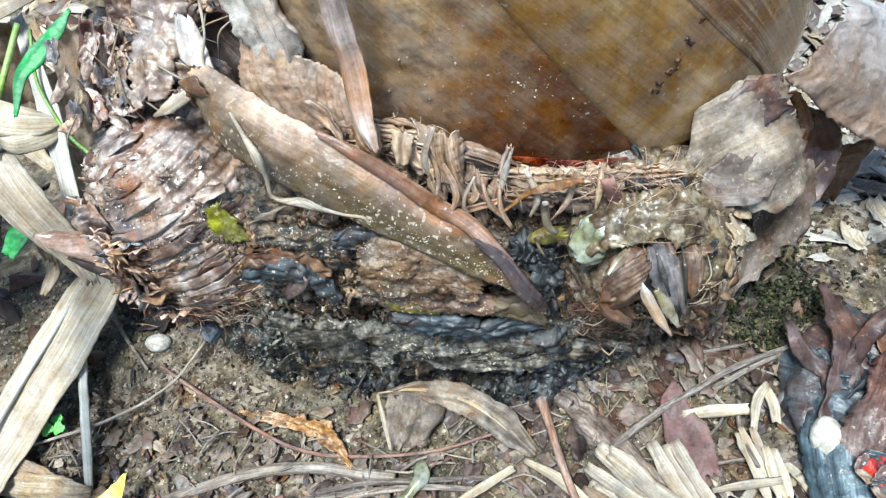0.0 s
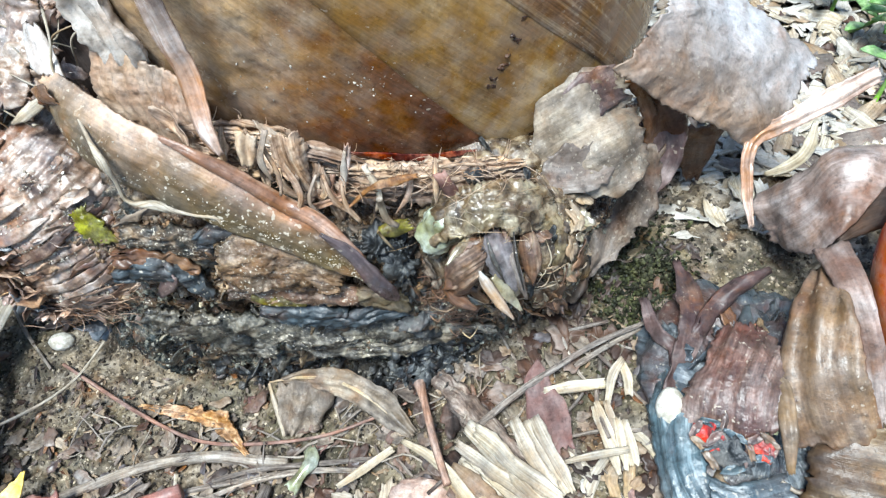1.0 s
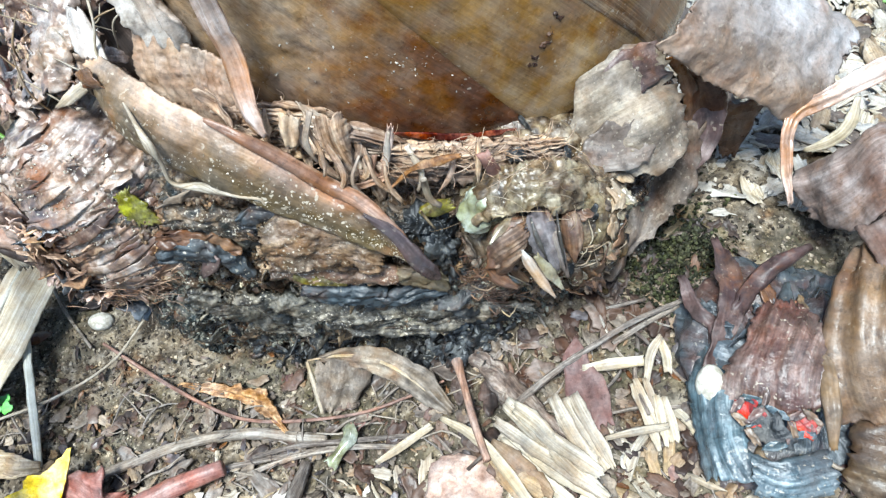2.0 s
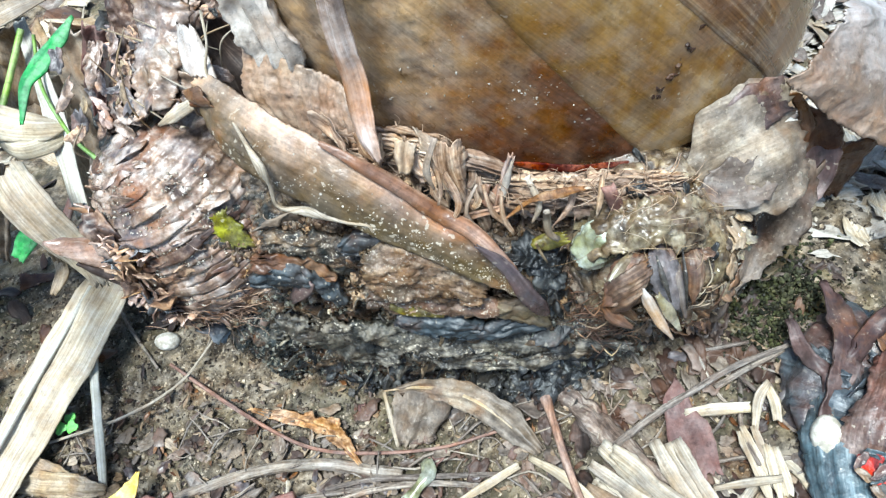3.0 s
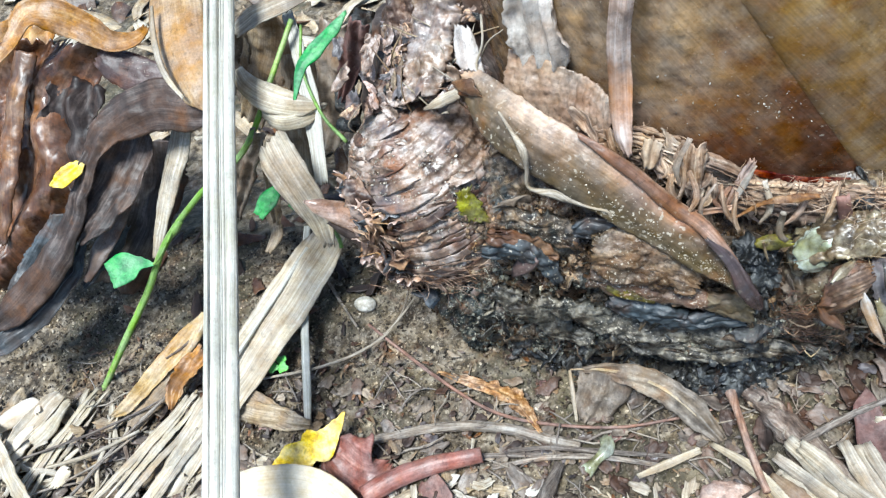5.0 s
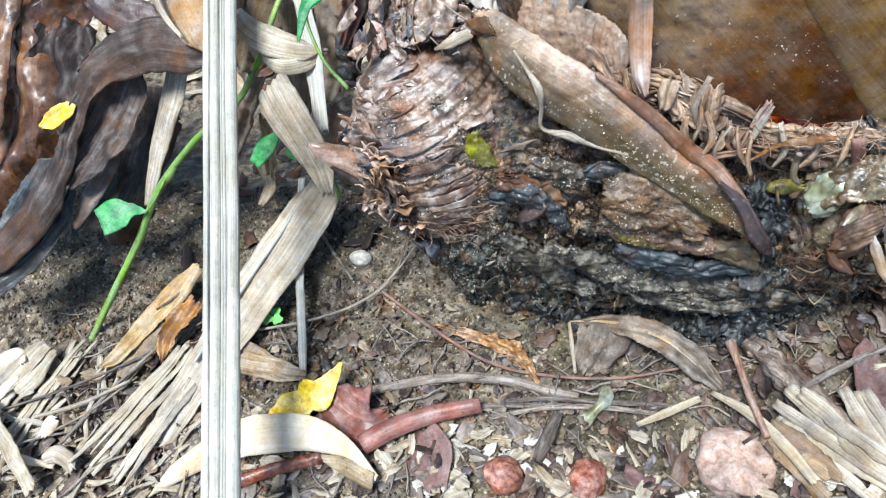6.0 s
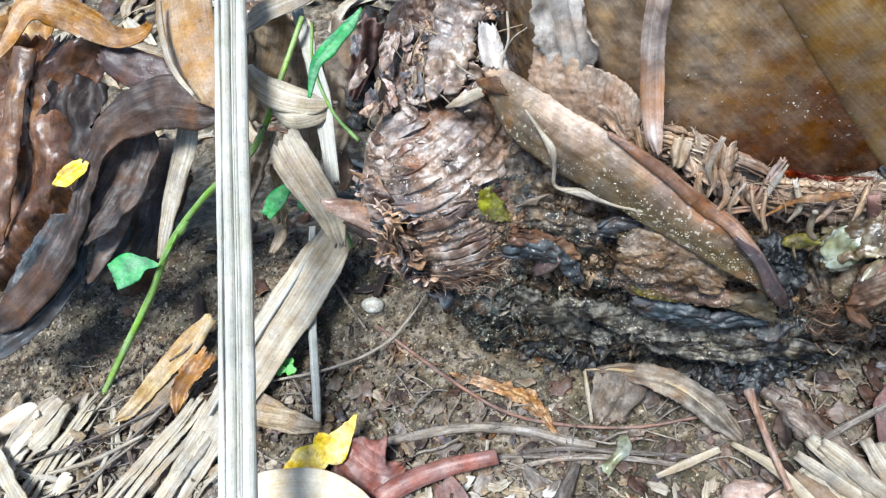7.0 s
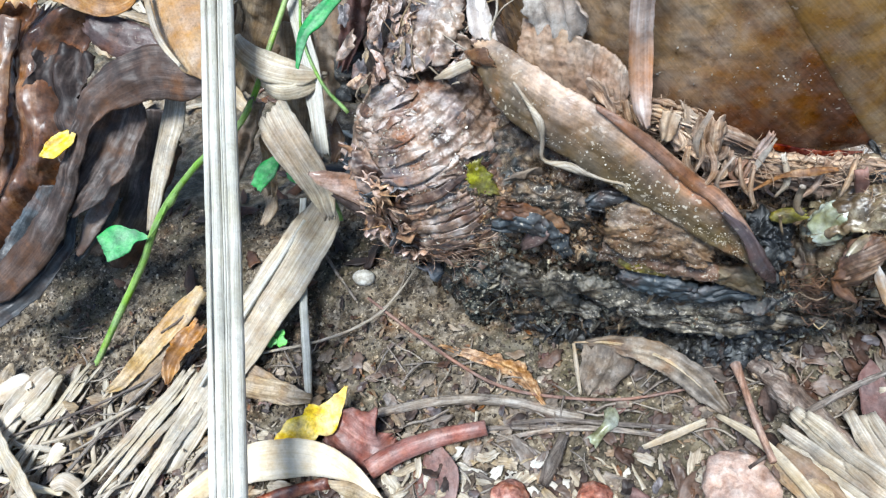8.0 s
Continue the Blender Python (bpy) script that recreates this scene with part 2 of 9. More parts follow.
def torn(length, width, seed, crumple=0.0012, curl=0.3, rings=4, seg=22):
    """An irregular torn scrap, lying along +x, its face to +z."""
    rng = random.Random(seed)
    off = Vector((seed * 1.7, seed * 0.9, 0))
    bow, roll = rng.uniform(-0.3, 0.5) * curl / length, rng.uniform(-0.6, 0.9) * curl / width
    top, uvs = [], []
    for i in range(rings + 1):
        for j in range(seg):
            a = 2 * math.pi * j / seg
            c = Vector((math.cos(a), math.sin(a), 0))
            edge = 1 + 0.45 * noise.noise(c * 1.1 + off) + 0.35 * noise.noise(c * 2.7 + off) + 0.2 * noise.noise(c * 6 + off)
            k = i / rings * max(0.35, edge)
            x, y = c.x * k * length / 2, c.y * k * width / 2
            p = Vector((x, y, 0))
            z = bow * x * x * 2 + roll * y * y * 2 + crumple * (noise.noise(p * 90 + off) * 1.3 + noise.noise(p * 260 + off) * 0.7 + 0.4 * noise.noise(p * 700 + off))
            top.append(Vector((x, y, z)))
            uvs.append((y, x))
    m, d = len(top), Vector((0, 0, 0.0003))
    faces = []
    for i in range(rings):
        for j in range(seg):
            a, b, c1, d1 = i * seg + j, i * seg + (j + 1) % seg, (i + 1) * seg + (j + 1) % seg, (i + 1) * seg + j
            faces.append((a, d1, c1, b))
            faces.append((m + a, m + b, m + c1, m + d1))
    base = rings * seg
    faces += [(base + j, m + base + j, m + base + (j + 1) % seg, base + (j + 1) % seg) for j in range(seg)]
    return mesh_of("torn", [v + d for v in top] + [v - d for v in top], faces, uvs + uvs)


def tangle(pts, count, spread, length, radius, seed, heading=None, turn=0.9):
    """Many fine bent fibres round a line, in one mesh."""
    r = random.Random(seed)
    line, _ = spline(pts, 60)
    verts, faces, uvs = [], [], []
    for k in range(count):
        p = r.choice(line) + Vector((r.gauss(0, spread[0]), r.gauss(0, spread[1]), r.gauss(0, spread[2])))
        d = Vector((r.gauss(0, 1), r.gauss(0, 0.4), r.gauss(0, 1)))
        if heading is not None:
            d = Vector(heading) * 2 + d * turn
        d.normalize()
        step, rad = length * r.uniform(0.4, 1.3) / 6, radius * r.uniform(0.6, 1.4)
        bend = Vector((r.gauss(0, 0.22), r.gauss(0, 0.16), r.gauss(0, 0.22)))
        for i in range(7):
            s = d.orthogonal().normalized()
            b = d.cross(s)
            w = rad * (1 - 0.6 * abs(i / 3 - 1))
            for j in range(3):
                verts.append(p + (s * math.cos(j * 2.094) + b * math.sin(j * 2.094)) * w)
                uvs.append((j * rad, i * step))
            p = p + d * step
            d = (d + bend + Vector((r.gauss(0, 0.08), 0, r.gauss(0, 0.08)))).normalized()
        base = len(verts) - 21
        faces += [(base + i * 3 + j, base + i * 3 + (j + 1) % 3, base + i * 3 + 3 + (j + 1) % 3, base + i * 3 + 3 + j) for i in range(6) for j in range(3)]
    return mesh_of("tangle", verts, faces, uvs)


def sit(ob, place, normal, along_dir, size=1.0, tilt=0.0, roll=0.0):
    """Lays a piece (along +x, face +z) on a surface."""
    n = Vector(normal).normalized()
    x = Vector(along_dir)
    x = (x - n * x.dot(n)).normalized()
    m = Matrix((x, n.cross(x), n)).transposed().to_4x4()
    ob.matrix_basis = Matrix.Translation(place) @ m @ Euler((roll, tilt, 0)).to_matrix().to_4x4() @ Matrix.Scale(size, 4)


def stick(tree, pts, out=0.0008):
    """Lays a line of points onto a body, lifted by out."""
    made = []
    for p in pts:
        at, nrm, _, _ = tree.find_nearest(Vector(p))
        made.append(at + nrm * out)
    return made


def tree_of(me):
    return BVHTree.FromPolygons([v.co for v in me.vertices], [tuple(p.vertices) for p in me.polygons])


# ---- materials ----
def surface(name, stops, scale=60.0, rough=(0.5, 0.8), bump=0.4, fibre=None, stain=0.25, stain_scale=18.0, specks=0.0, speck=(0.42, 0.37, 0.29), vary=0.12, tint=None, wet=0.25, grain=420.0, coat=0.0, island=False, soft=0.0, veins=0.0, sparse=0.66, warm=0.3, rust=(0.16, 0.066, 0.026), mottle=0.4, grade=None):
    """Grained, stained natural surface. stops: colours from dark to light. fibre: stretches the grain along UV's second axis. tint: (colour, amount) of large blotches. grade: (axis, amount, colours) that change across (0) or along (1) the piece; a second row of colours for its other end."""
    mat = bpy.data.materials.new(name)
    mat.use_nodes = True
    nt = mat.node_tree
    link, node = nt.links.new, nt.nodes.new
    bsdf = nt.nodes["Principled BSDF"]
    tex = node("ShaderNodeTexCoord")

    def noise_tex(vec, sc, detail=6.0, rgh=0.6):
        t = node("ShaderNodeTexNoise")
        t.inputs["Scale"].default_value, t.inputs["Detail"].default_value, t.inputs["Roughness"].default_value = sc, detail, rgh
        link(vec, t.inputs["Vector"])
        return t.outputs["Fac"]

    def mathn(op, a, b):
        m = node("ShaderNodeMath")
        m.operation = op
        for k, v in ((0, a), (1, b)):
            if isinstance(v, (int, float)):
                m.inputs[k].default_value = v
            else:
                link(v, m.inputs[k])
        return m.outputs[0]

    def span(value, lo, hi, a=0.0, b=1.0):
        m = node("ShaderNodeMapRange")
        m.inputs["From Min"].default_value, m.inputs["From Max"].default_value = lo, hi
        m.inputs["To Min"].default_value, m.inputs["To Max"].default_value = a, b
        link(value, m.inputs["Value"])
        return m.outputs[0]

    def mixc(fac, a, b, blend="MIX"):
        m = node("ShaderNodeMix")
        m.data_type, m.blend_type = "RGBA", blend
        for k, v in ((0, fac), (6, a), (7, b)):
            if isinstance(v, (int, float)):
                m.inputs[k].default_value = v
            elif isinstance(v, tuple):
                m.inputs[k].default_value = (*v, 1.0)
            else:
                link(v, m.inputs[k])
        return m.outputs[2]

    obj = tex.outputs["Object"]
    if fibre:
        mp = node("ShaderNodeMapping")
        mp.inputs["Scale"].default_value = (1.0, 1.0 / fibre, 1.0)
        link(tex.outputs["UV"], mp.inputs["Vector"])
        bend = node("ShaderNodeMix")
        bend.data_type = "VECTOR"
        bend.inputs[0].default_value = 0.0004
        link(mp.outputs[0], bend.inputs[4])
        wob = node("ShaderNodeTexNoise")
        wob.inputs["Scale"].default_value = 30.0
        link(obj, wob.inputs["Vector"])
        link(wob.outputs["Color"], bend.inputs[5])
        base_vec = bend.outputs[1]
    else:
        base_vec = obj
    main = noise_tex(base_vec, scale, 8.0, 0.65)
    if fibre:
        main = mathn("ADD", mathn("MULTIPLY", main, 0.68), mathn("MULTIPLY", noise_tex(base_vec, scale * 3.3, 3.0, 0.6), 0.32))
    if soft:
        cloud = noise_tex(obj, 38.0, 8.0, 0.7)
        main = mathn("ADD", mathn("MULTIPLY", main, 1 - soft), mathn("MULTIPLY", cloud, soft))
    ramp = node("ShaderNodeValToRGB")
    els = ramp.color_ramp.elements
    while len(els) < len(stops):
        els.new(0.5)
    for k, c in enumerate(stops):
        els[k].position = 0.38 + 0.24 * k / (len(stops) - 1)
        els[k].color = (*c, 1.0)
    link(main, ramp.inputs["Fac"])
    col = ramp.outputs["Color"]
    big = noise_tex(obj, stain_scale, 5.0, 0.6)
    if grade:
        axis_no, amount, hues, *far = grade
        gmap, gsep = node("ShaderNodeUVMap"), node("ShaderNodeSeparateXYZ")
        gmap.uv_map = "Grade"
        link(gmap.outputs[0], gsep.inputs[0])
        place = mathn("ADD", gsep.outputs[axis_no], mathn("MULTIPLY", mathn("SUBTRACT", noise_tex(obj, 55.0, 6.0, 0.65), 0.5), 0.55))
        hue = None
        for row in [hues, *far]:
            gramp = node("ShaderNodeValToRGB")
            gels = gramp.color_ramp.elements
            while len(gels) < len(row):
                gels.new(0.5)
            for k, (at, c) in enumerate(row):
                gels[k].position, gels[k].color = at, (*c, 1.0)
            link(place, gramp.inputs["Fac"])
            hue = gramp.outputs["Color"] if hue is None else mixc(span(gsep.outputs[1 - axis_no], 0.3, 0.75), hue, gramp.outputs["Color"])
        col = mixc(amount, col, hue)
    if tint:
        col = mixc(span(big, 0.48, 0.62, 0.0, tint[1]), col, tint[0])
    if warm:
        shift = node("ShaderNodeMapping")
        shift.inputs["Location"].default_value = (3.1, 7.7, 1.3)
        link(obj, shift.inputs["Vector"])
        col = mixc(span(noise_tex(shift.outputs[0], 46.0, 5.0, 0.65), 0.54, 0.68, 0.0, warm), col, rust)
    mid = noise_tex(obj, stain_scale * 3.7, 4.0, 0.6)
    info = node("ShaderNodeObjectInfo")
    chance = node("ShaderNodeNewGeometry").outputs["Random Per Island"] if island else info.outputs["Random"]
    rnd = span(chance, 0.0, 1.0, 1 - vary, 1 + vary)
    if island:
        rnd = mathn("MULTIPLY", rnd, rnd)
    shade = mathn("MULTIPLY", span(mid, 0.3, 0.7, 1 - stain, 1 + stain), rnd)
    if veins:
        vm = node("ShaderNodeMapping")
        vm.inputs["Scale"].default_value = (1.0, 0.012, 1.0)
        link(tex.outputs["UV"], vm.inputs["Vector"])
        shade = mathn("MULTIPLY", shade, span(noise_tex(vm.outputs[0], 900.0, 2.0, 0.5), 0.35, 0.65, 1 - veins, 1 + veins))
    hsv = node("ShaderNodeHueSaturation")
    link(shade, hsv.inputs["Value"])
    link(span(chance, 0.0, 1.0, 0.495, 0.508), hsv.inputs["Hue"])
    link(span(noise_tex(obj, 85.0, 3.0, 0.6), 0.35, 0.65, 0.78, 1.16), hsv.inputs["Saturation"])
    link(col, hsv.inputs["Color"])
    col = hsv.outputs["Color"]
    if mottle:
        spots = span(noise_tex(obj, 210.0, 4.0, 0.7), 0.56, 0.68, 1.0, 1.0 - mottle)
        spots = mathn("MULTIPLY", spots, span(noise_tex(obj, 640.0, 2.0, 0.6), 0.30, 0.60, 1.0 - 0.6 * mottle, 1.0))
        col = mixc(1.0, col, spots, "MULTIPLY")
    fine = noise_tex(obj, grain, 3.0, 0.6)
    if specks:
        dots = noise_tex(obj, grain * 1.15, 1.0, 0.4)
        patch = noise_tex(obj, 35.0, 3.0, 0.6)
        spot = mathn("MULTIPLY", span(dots, sparse, sparse + 0.04), span(patch, 0.46, 0.60, 0.0, 1.0))
        col = mixc(mathn("MULTIPLY", spot, specks), col, speck)
    link(col, bsdf.inputs["Base Color"])
    link(span(mid, 0.3, 0.7, rough[0], rough[1]), bsdf.inputs["Roughness"])
    bsdf.inputs["Specular IOR Level"].default_value = wet
    bsdf.inputs["Coat Weight"].default_value = coat
    bsdf.inputs["Coat Roughness"].default_value = 0.25
    hgt = mathn("ADD", mathn("MULTIPLY", main, 0.7), mathn("MULTIPLY", fine, 0.3))
    bp = node("ShaderNodeBump")
    bp.inputs["Strength"].default_value, bp.inputs["Distance"].default_value = bump, 0.0022
    link(hgt, bp.inputs["Height"])
    link(bp.outputs[0], bsdf.inputs["Normal"])
    return mat


SOIL = surface("damp_soil", [(0.030, 0.022, 0.014), (0.118, 0.090, 0.060), (0.25, 0.205, 0.15)], 120, (0.5, 0.9), 1.0, specks=0.6, speck=(0.36, 0.31, 0.25), stain=0.45, stain_scale=14, tint=((0.060, 0.055, 0.032), 0.6), grain=500)
CRUMB = surface("soil_crumb", [(0.042, 0.031, 0.021), (0.125, 0.098, 0.068), (0.26, 0.215, 0.16)], 140, (0.45, 0.9), 0.5, vary=0.55, island=True)
CORM = surface("rotten_corm", [(0.010, 0.007, 0.005), (0.088, 0.054, 0.030), (0.29, 0.205, 0.125)], 150, (0.15, 0.5), 1.0, specks=0.9, stain=0.6, stain_scale=26, tint=((0.020, 0.033, 0.033), 0.85), grain=700, sparse=0.63, warm=0.65, rust=(0.14, 0.050, 0.015), wet=0.5, mottle=0.6)
# Also colours the black fills that put shade into gaps and slits.
CHAR = surface("black_rot", [(0.006, 0.007, 0.008), (0.022, 0.024, 0.026), (0.085, 0.088, 0.085)], 120, (0.25, 0.6), 0.9, specks=0.6, stain=0.5, vary=0.4, wet=0.45, tint=((0.045, 0.036, 0.026), 0.6))
# The blue-grey tint puts the husk's sky sheen into its colour.
HUSK = surface("husk", [(0.055, 0.030, 0.019), (0.205, 0.130, 0.086), (0.40, 0.33, 0.28)], 90, (0.25, 0.5), 0.4, specks=0.3, stain=0.45, stain_scale=30, tint=((0.20, 0.20, 0.23), 0.3), coat=0.15, warm=0.75, rust=(0.16, 0.062, 0.026), wet=0.45)
FLAKE = surface("husk_flake", [(0.04, 0.019, 0.012), (0.15, 0.083, 0.052), (0.36, 0.25, 0.175)], 150, (0.3, 0.6), 0.4, vary=0.5, stain=0.4, warm=0.5, wet=0.4, rust=(0.18, 0.075, 0.03))
KNOB = surface("corm_flesh", [(0.10, 0.072, 0.042), (0.245, 0.205, 0.135), (0.43, 0.405, 0.30)], 60, (0.06, 0.25), 0.15, specks=0.3, stain=0.4, stain_scale=40, tint=((0.14, 0.10, 0.035), 0.7), warm=0.5, wet=0.5, coat=0.5)
OCHRE = surface("ochre_sheath", [(0.035, 0.022, 0.013), (0.125, 0.084, 0.048), (0.28, 0.215, 0.14)], 260, (0.25, 0.55), 0.5, fibre=18, stain=0.4, stain_scale=13, vary=0.15, tint=((0.05, 0.027, 0.015), 0.9), specks=0.3, soft=0.45, veins=0.12, warm=0.5, wet=0.4)
REDRIM = surface("red_rim", [(0.03, 0.006, 0.004), (0.085, 0.014, 0.007), (0.24, 0.06, 0.02)], 160, (0.12, 0.3), 0.3, stain=0.4)
BARK = surface("fibrous_brown_plate", [(0.028, 0.015, 0.008), (0.130, 0.076, 0.042), (0.30, 0.21, 0.13)], 240, (0.2, 0.6), 1.0, fibre=5, specks=0.9, stain=0.45, tint=((0.048, 0.038, 0.020), 0.6), grain=700, soft=0.4, sparse=0.63, warm=0.6, wet=0.5, mottle=0.55)
# Kept dark brown, which puts the shade between the knob's scales into the colour.
KNOBBASE = surface("knob_core", [(0.025, 0.016, 0.010), (0.095, 0.063, 0.038), (0.24, 0.185, 0.12)], 120, (0.15, 0.45), 0.7, specks=0.5, stain=0.4, stain_scale=30, warm=0.4, wet=0.5)
GRIT = surface("pale_grit", [(0.2, 0.165, 0.12), (0.32, 0.28, 0.22), (0.5, 0.46, 0.39)], 200, (0.5, 0.8), 0.3, vary=0.3, island=True, warm=0)
SCAB = surface("dark_scab", [(0.02, 0.009, 0.005), (0.04, 0.018, 0.009), (0.07, 0.035, 0.018)], 200, (0.3, 0.5), 0.5)
HONEY = surface("honey_tan_leaf", [(0.20, 0.115, 0.05), (0.37, 0.26, 0.14), (0.53, 0.43, 0.30)], 260, (0.35, 0.6), 0.25, fibre=30, stain=0.15, vary=0.1, tint=((0.34, 0.19, 0.07), 0.7), soft=0.6, veins=0.06)
ORANGE = surface("orange_brown_leaf", [(0.12, 0.045, 0.014), (0.29, 0.135, 0.045), (0.45, 0.29, 0.15)], 300, (0.3, 0.55), 0.3, fibre=24, stain=0.25, vary=0.1, soft=0.6, veins=0.08)
CRUMPLE = surface("crumpled_brown_sheath", [(0.045, 0.033, 0.024), (0.13, 0.10, 0.075), (0.26, 0.215, 0.17)], 200, (0.4, 0.7), 0.7, fibre=4, stain=0.35, vary=0.15, specks=0.3, soft=0.5)
CANE = surface("bleached_midrib", [(0.30, 0.27, 0.215), (0.45, 0.43, 0.37), (0.57, 0.56, 0.51)], 500, (0.5, 0.75), 0.5, fibre=60, stain=0.18, vary=0.12, tint=((0.33, 0.315, 0.25), 0.6), warm=0.1, rust=(0.2, 0.15, 0.09), mottle=0.2, veins=0.1)
STEM = surface("glossy_sheath", [(0.040, 0.013, 0.005), (0.150, 0.062, 0.020), (0.33, 0.19, 0.075)], 38, (0.12, 0.36), 0.05, fibre=6, stain=0.4, stain_scale=13, specks=0.5, tint=((0.040, 0.014, 0.006), 0.8), vary=0, wet=0.5, coat=0.15, grain=420, sparse=0.71, veins=0.14, warm=0.35, rust=(0.15, 0.055, 0.016), mottle=0.35, soft=0.4, grade=(0, 0.6, ((0.32, (0.26, 0.175, 0.09)), (0.46, (0.10, 0.040, 0.016)), (0.55, (0.050, 0.018, 0.008)), (0.7, (0.085, 0.035, 0.012))), ((0.38, (0.40, 0.31, 0.19)), (0.50, (0.27, 0.18, 0.085)), (0.60, (0.115, 0.048, 0.016)), (0.74, (0.15, 0.070, 0.022)))))
FIBRE = surface("torn_fibre", [(0.13, 0.072, 0.042), (0.36, 0.24, 0.155), (0.56, 0.44, 0.32)], 420, (0.5, 0.8), 0.7, fibre=14, specks=0.3, vary=0.35, stain=0.4, warm=0.45)
BLADE = surface("sheath_blade", [(0.16, 0.11, 0.078), (0.31, 0.25, 0.19), (0.49, 0.44, 0.375)], 200, (0.3, 0.5), 0.3, fibre=30, specks=0.3, stain=0.3, stain_scale=11, tint=((0.16, 0.09, 0.055), 0.9), soft=0.45, veins=0.1, warm=0.4, rust=(0.18, 0.085, 0.04))
MOSSY = surface("mossy_sheath", [(0.032, 0.024, 0.014), (0.115, 0.085, 0.05), (0.25, 0.195, 0.125)], 260, (0.3, 0.65), 0.9, fibre=6, specks=0.8, stain=0.45, tint=((0.082, 0.072, 0.03), 0.6), grain=560, soft=0.5, sparse=0.66, warm=0.45)
PALE = surface("pale_straw", [(0.24, 0.185, 0.12), (0.39, 0.335, 0.25), (0.54, 0.50, 0.41)], 420, (0.45, 0.75), 0.45, fibre=34, stain=0.3, vary=0.22, tint=((0.22, 0.16, 0.105), 0.6), veins=0.16, warm=0.35, rust=(0.24, 0.14, 0.07), mottle=0.3)
TAN = surface("tan_leaf", [(0.13, 0.088, 0.052), (0.29, 0.22, 0.14), (0.46, 0.385, 0.285)], 480, (0.45, 0.7), 0.4, fibre=26, stain=0.25, vary=0.2, tint=((0.20, 0.115, 0.055), 0.6), soft=0.45, veins=0.12)
GREY = surface("grey_dry_sheath", [(0.075, 0.056, 0.045), (0.155, 0.125, 0.104), (0.30, 0.268, 0.238)], 90, (0.3, 0.6), 0.35, fibre=7, stain=0.4, stain_scale=11, vary=0.15, tint=((0.085, 0.047, 0.033), 0.95), specks=0.3, soft=0.5, veins=0.10, warm=0.45)
PURPLE = surface("purple_brown_sheath", [(0.026, 0.016, 0.015), (0.085, 0.054, 0.048), (0.23, 0.175, 0.16)], 220, (0.3, 0.55), 0.4, fibre=12, stain=0.45, vary=0.15, specks=0.35, soft=0.6, veins=0.08, warm=0.6, rust=(0.16, 0.072, 0.036), tint=((0.042, 0.026, 0.026), 0.8))
DARK = surface("dark_dead_leaf", [(0.012, 0.009, 0.008), (0.041, 0.029, 0.025), (0.13, 0.10, 0.086)], 330, (0.4, 0.6), 0.35, fibre=20, stain=0.3, vary=0.3, tint=((0.06, 0.030, 0.018), 0.7), soft=0.45, veins=0.16, warm=0.3)
BROWN = surface("brown_leaf", [(0.05, 0.021, 0.010), (0.14, 0.068, 0.034), (0.29, 0.185, 0.11)], 330, (0.2, 0.45), 0.3, fibre=18, stain=0.3, vary=0.25, tint=((0.05, 0.027, 0.02), 0.8), soft=0.65, veins=0.05, warm=0.4, rust=(0.2, 0.08, 0.03))
RUST = surface("rust_leaf", [(0.10, 0.045, 0.02), (0.24, 0.125, 0.06), (0.40, 0.26, 0.15)], 200, (0.45, 0.7), 0.4, stain=0.35, vary=0.25)
MAUVE = surface("mauve_leaf", [(0.09, 0.042, 0.036), (0.18, 0.10, 0.084), (0.30, 0.20, 0.17)], 60, (0.4, 0.65), 0.4, fibre=6, stain=0.25, vary=0.25, specks=0.25, soft=0.5, warm=0.2)
YELLOW = surface("yellow_leaf", [(0.5, 0.30, 0.03), (0.72, 0.5, 0.06), (0.8, 0.62, 0.2)], 120, (0.4, 0.6), 0.25, stain=0.15)
GREEN = surface("green_leaf", [(0.03, 0.16, 0.045), (0.055, 0.25, 0.07), (0.10, 0.33, 0.10)], 120, (0.42, 0.6), 0.2, stain=0.1, warm=0)
LIME = surface("seedling_leaf", [(0.10, 0.38, 0.06), (0.16, 0.5, 0.09), (0.25, 0.58, 0.16)], 120, (0.35, 0.5), 0.2, stain=0.12)
STALK = surface("green_stalk", [(0.10, 0.20, 0.03), (0.2, 0.34, 0.07), (0.36, 0.44, 0.16)], 150, (0.35, 0.55), 0.25, fibre=20, stain=0.15)
TWIG = surface("twig_bark", [(0.06, 0.046, 0.038), (0.185, 0.152, 0.125), (0.36, 0.32, 0.27)], 330, (0.6, 0.85), 0.8, fibre=8, vary=0.35, stain=0.3)
REDTWIG = surface("red_twig", [(0.11, 0.058, 0.042), (0.23, 0.135, 0.1), (0.36, 0.24, 0.18)], 260, (0.5, 0.75), 0.4, fibre=8, vary=0.15)
REDSTALK = surface("red_stalk", [(0.11, 0.036, 0.032), (0.23, 0.095, 0.080), (0.36, 0.20, 0.165)], 160, (0.3, 0.5), 0.4, fibre=14, stain=0.3, soft=0.4)
PEBBLE = surface("pebble", [(0.30, 0.275, 0.22), (0.44, 0.41, 0.345), (0.58, 0.56, 0.49)], 240, (0.45, 0.7), 0.4, stain=0.2, warm=0.1, vary=0.05, mottle=0.25)
SUCKER = surface("red_orange_sucker", [(0.36, 0.03, 0.05), (0.52, 0.105, 0.03), (0.60, 0.24, 0.06)], 14, (0.2, 0.38), 0.12, fibre=3, stain=0.15, stain_scale=10, vary=0, coat=0.3, warm=0.2, rust=(0.3, 0.04, 0.02), mottle=0.15, soft=0.5)
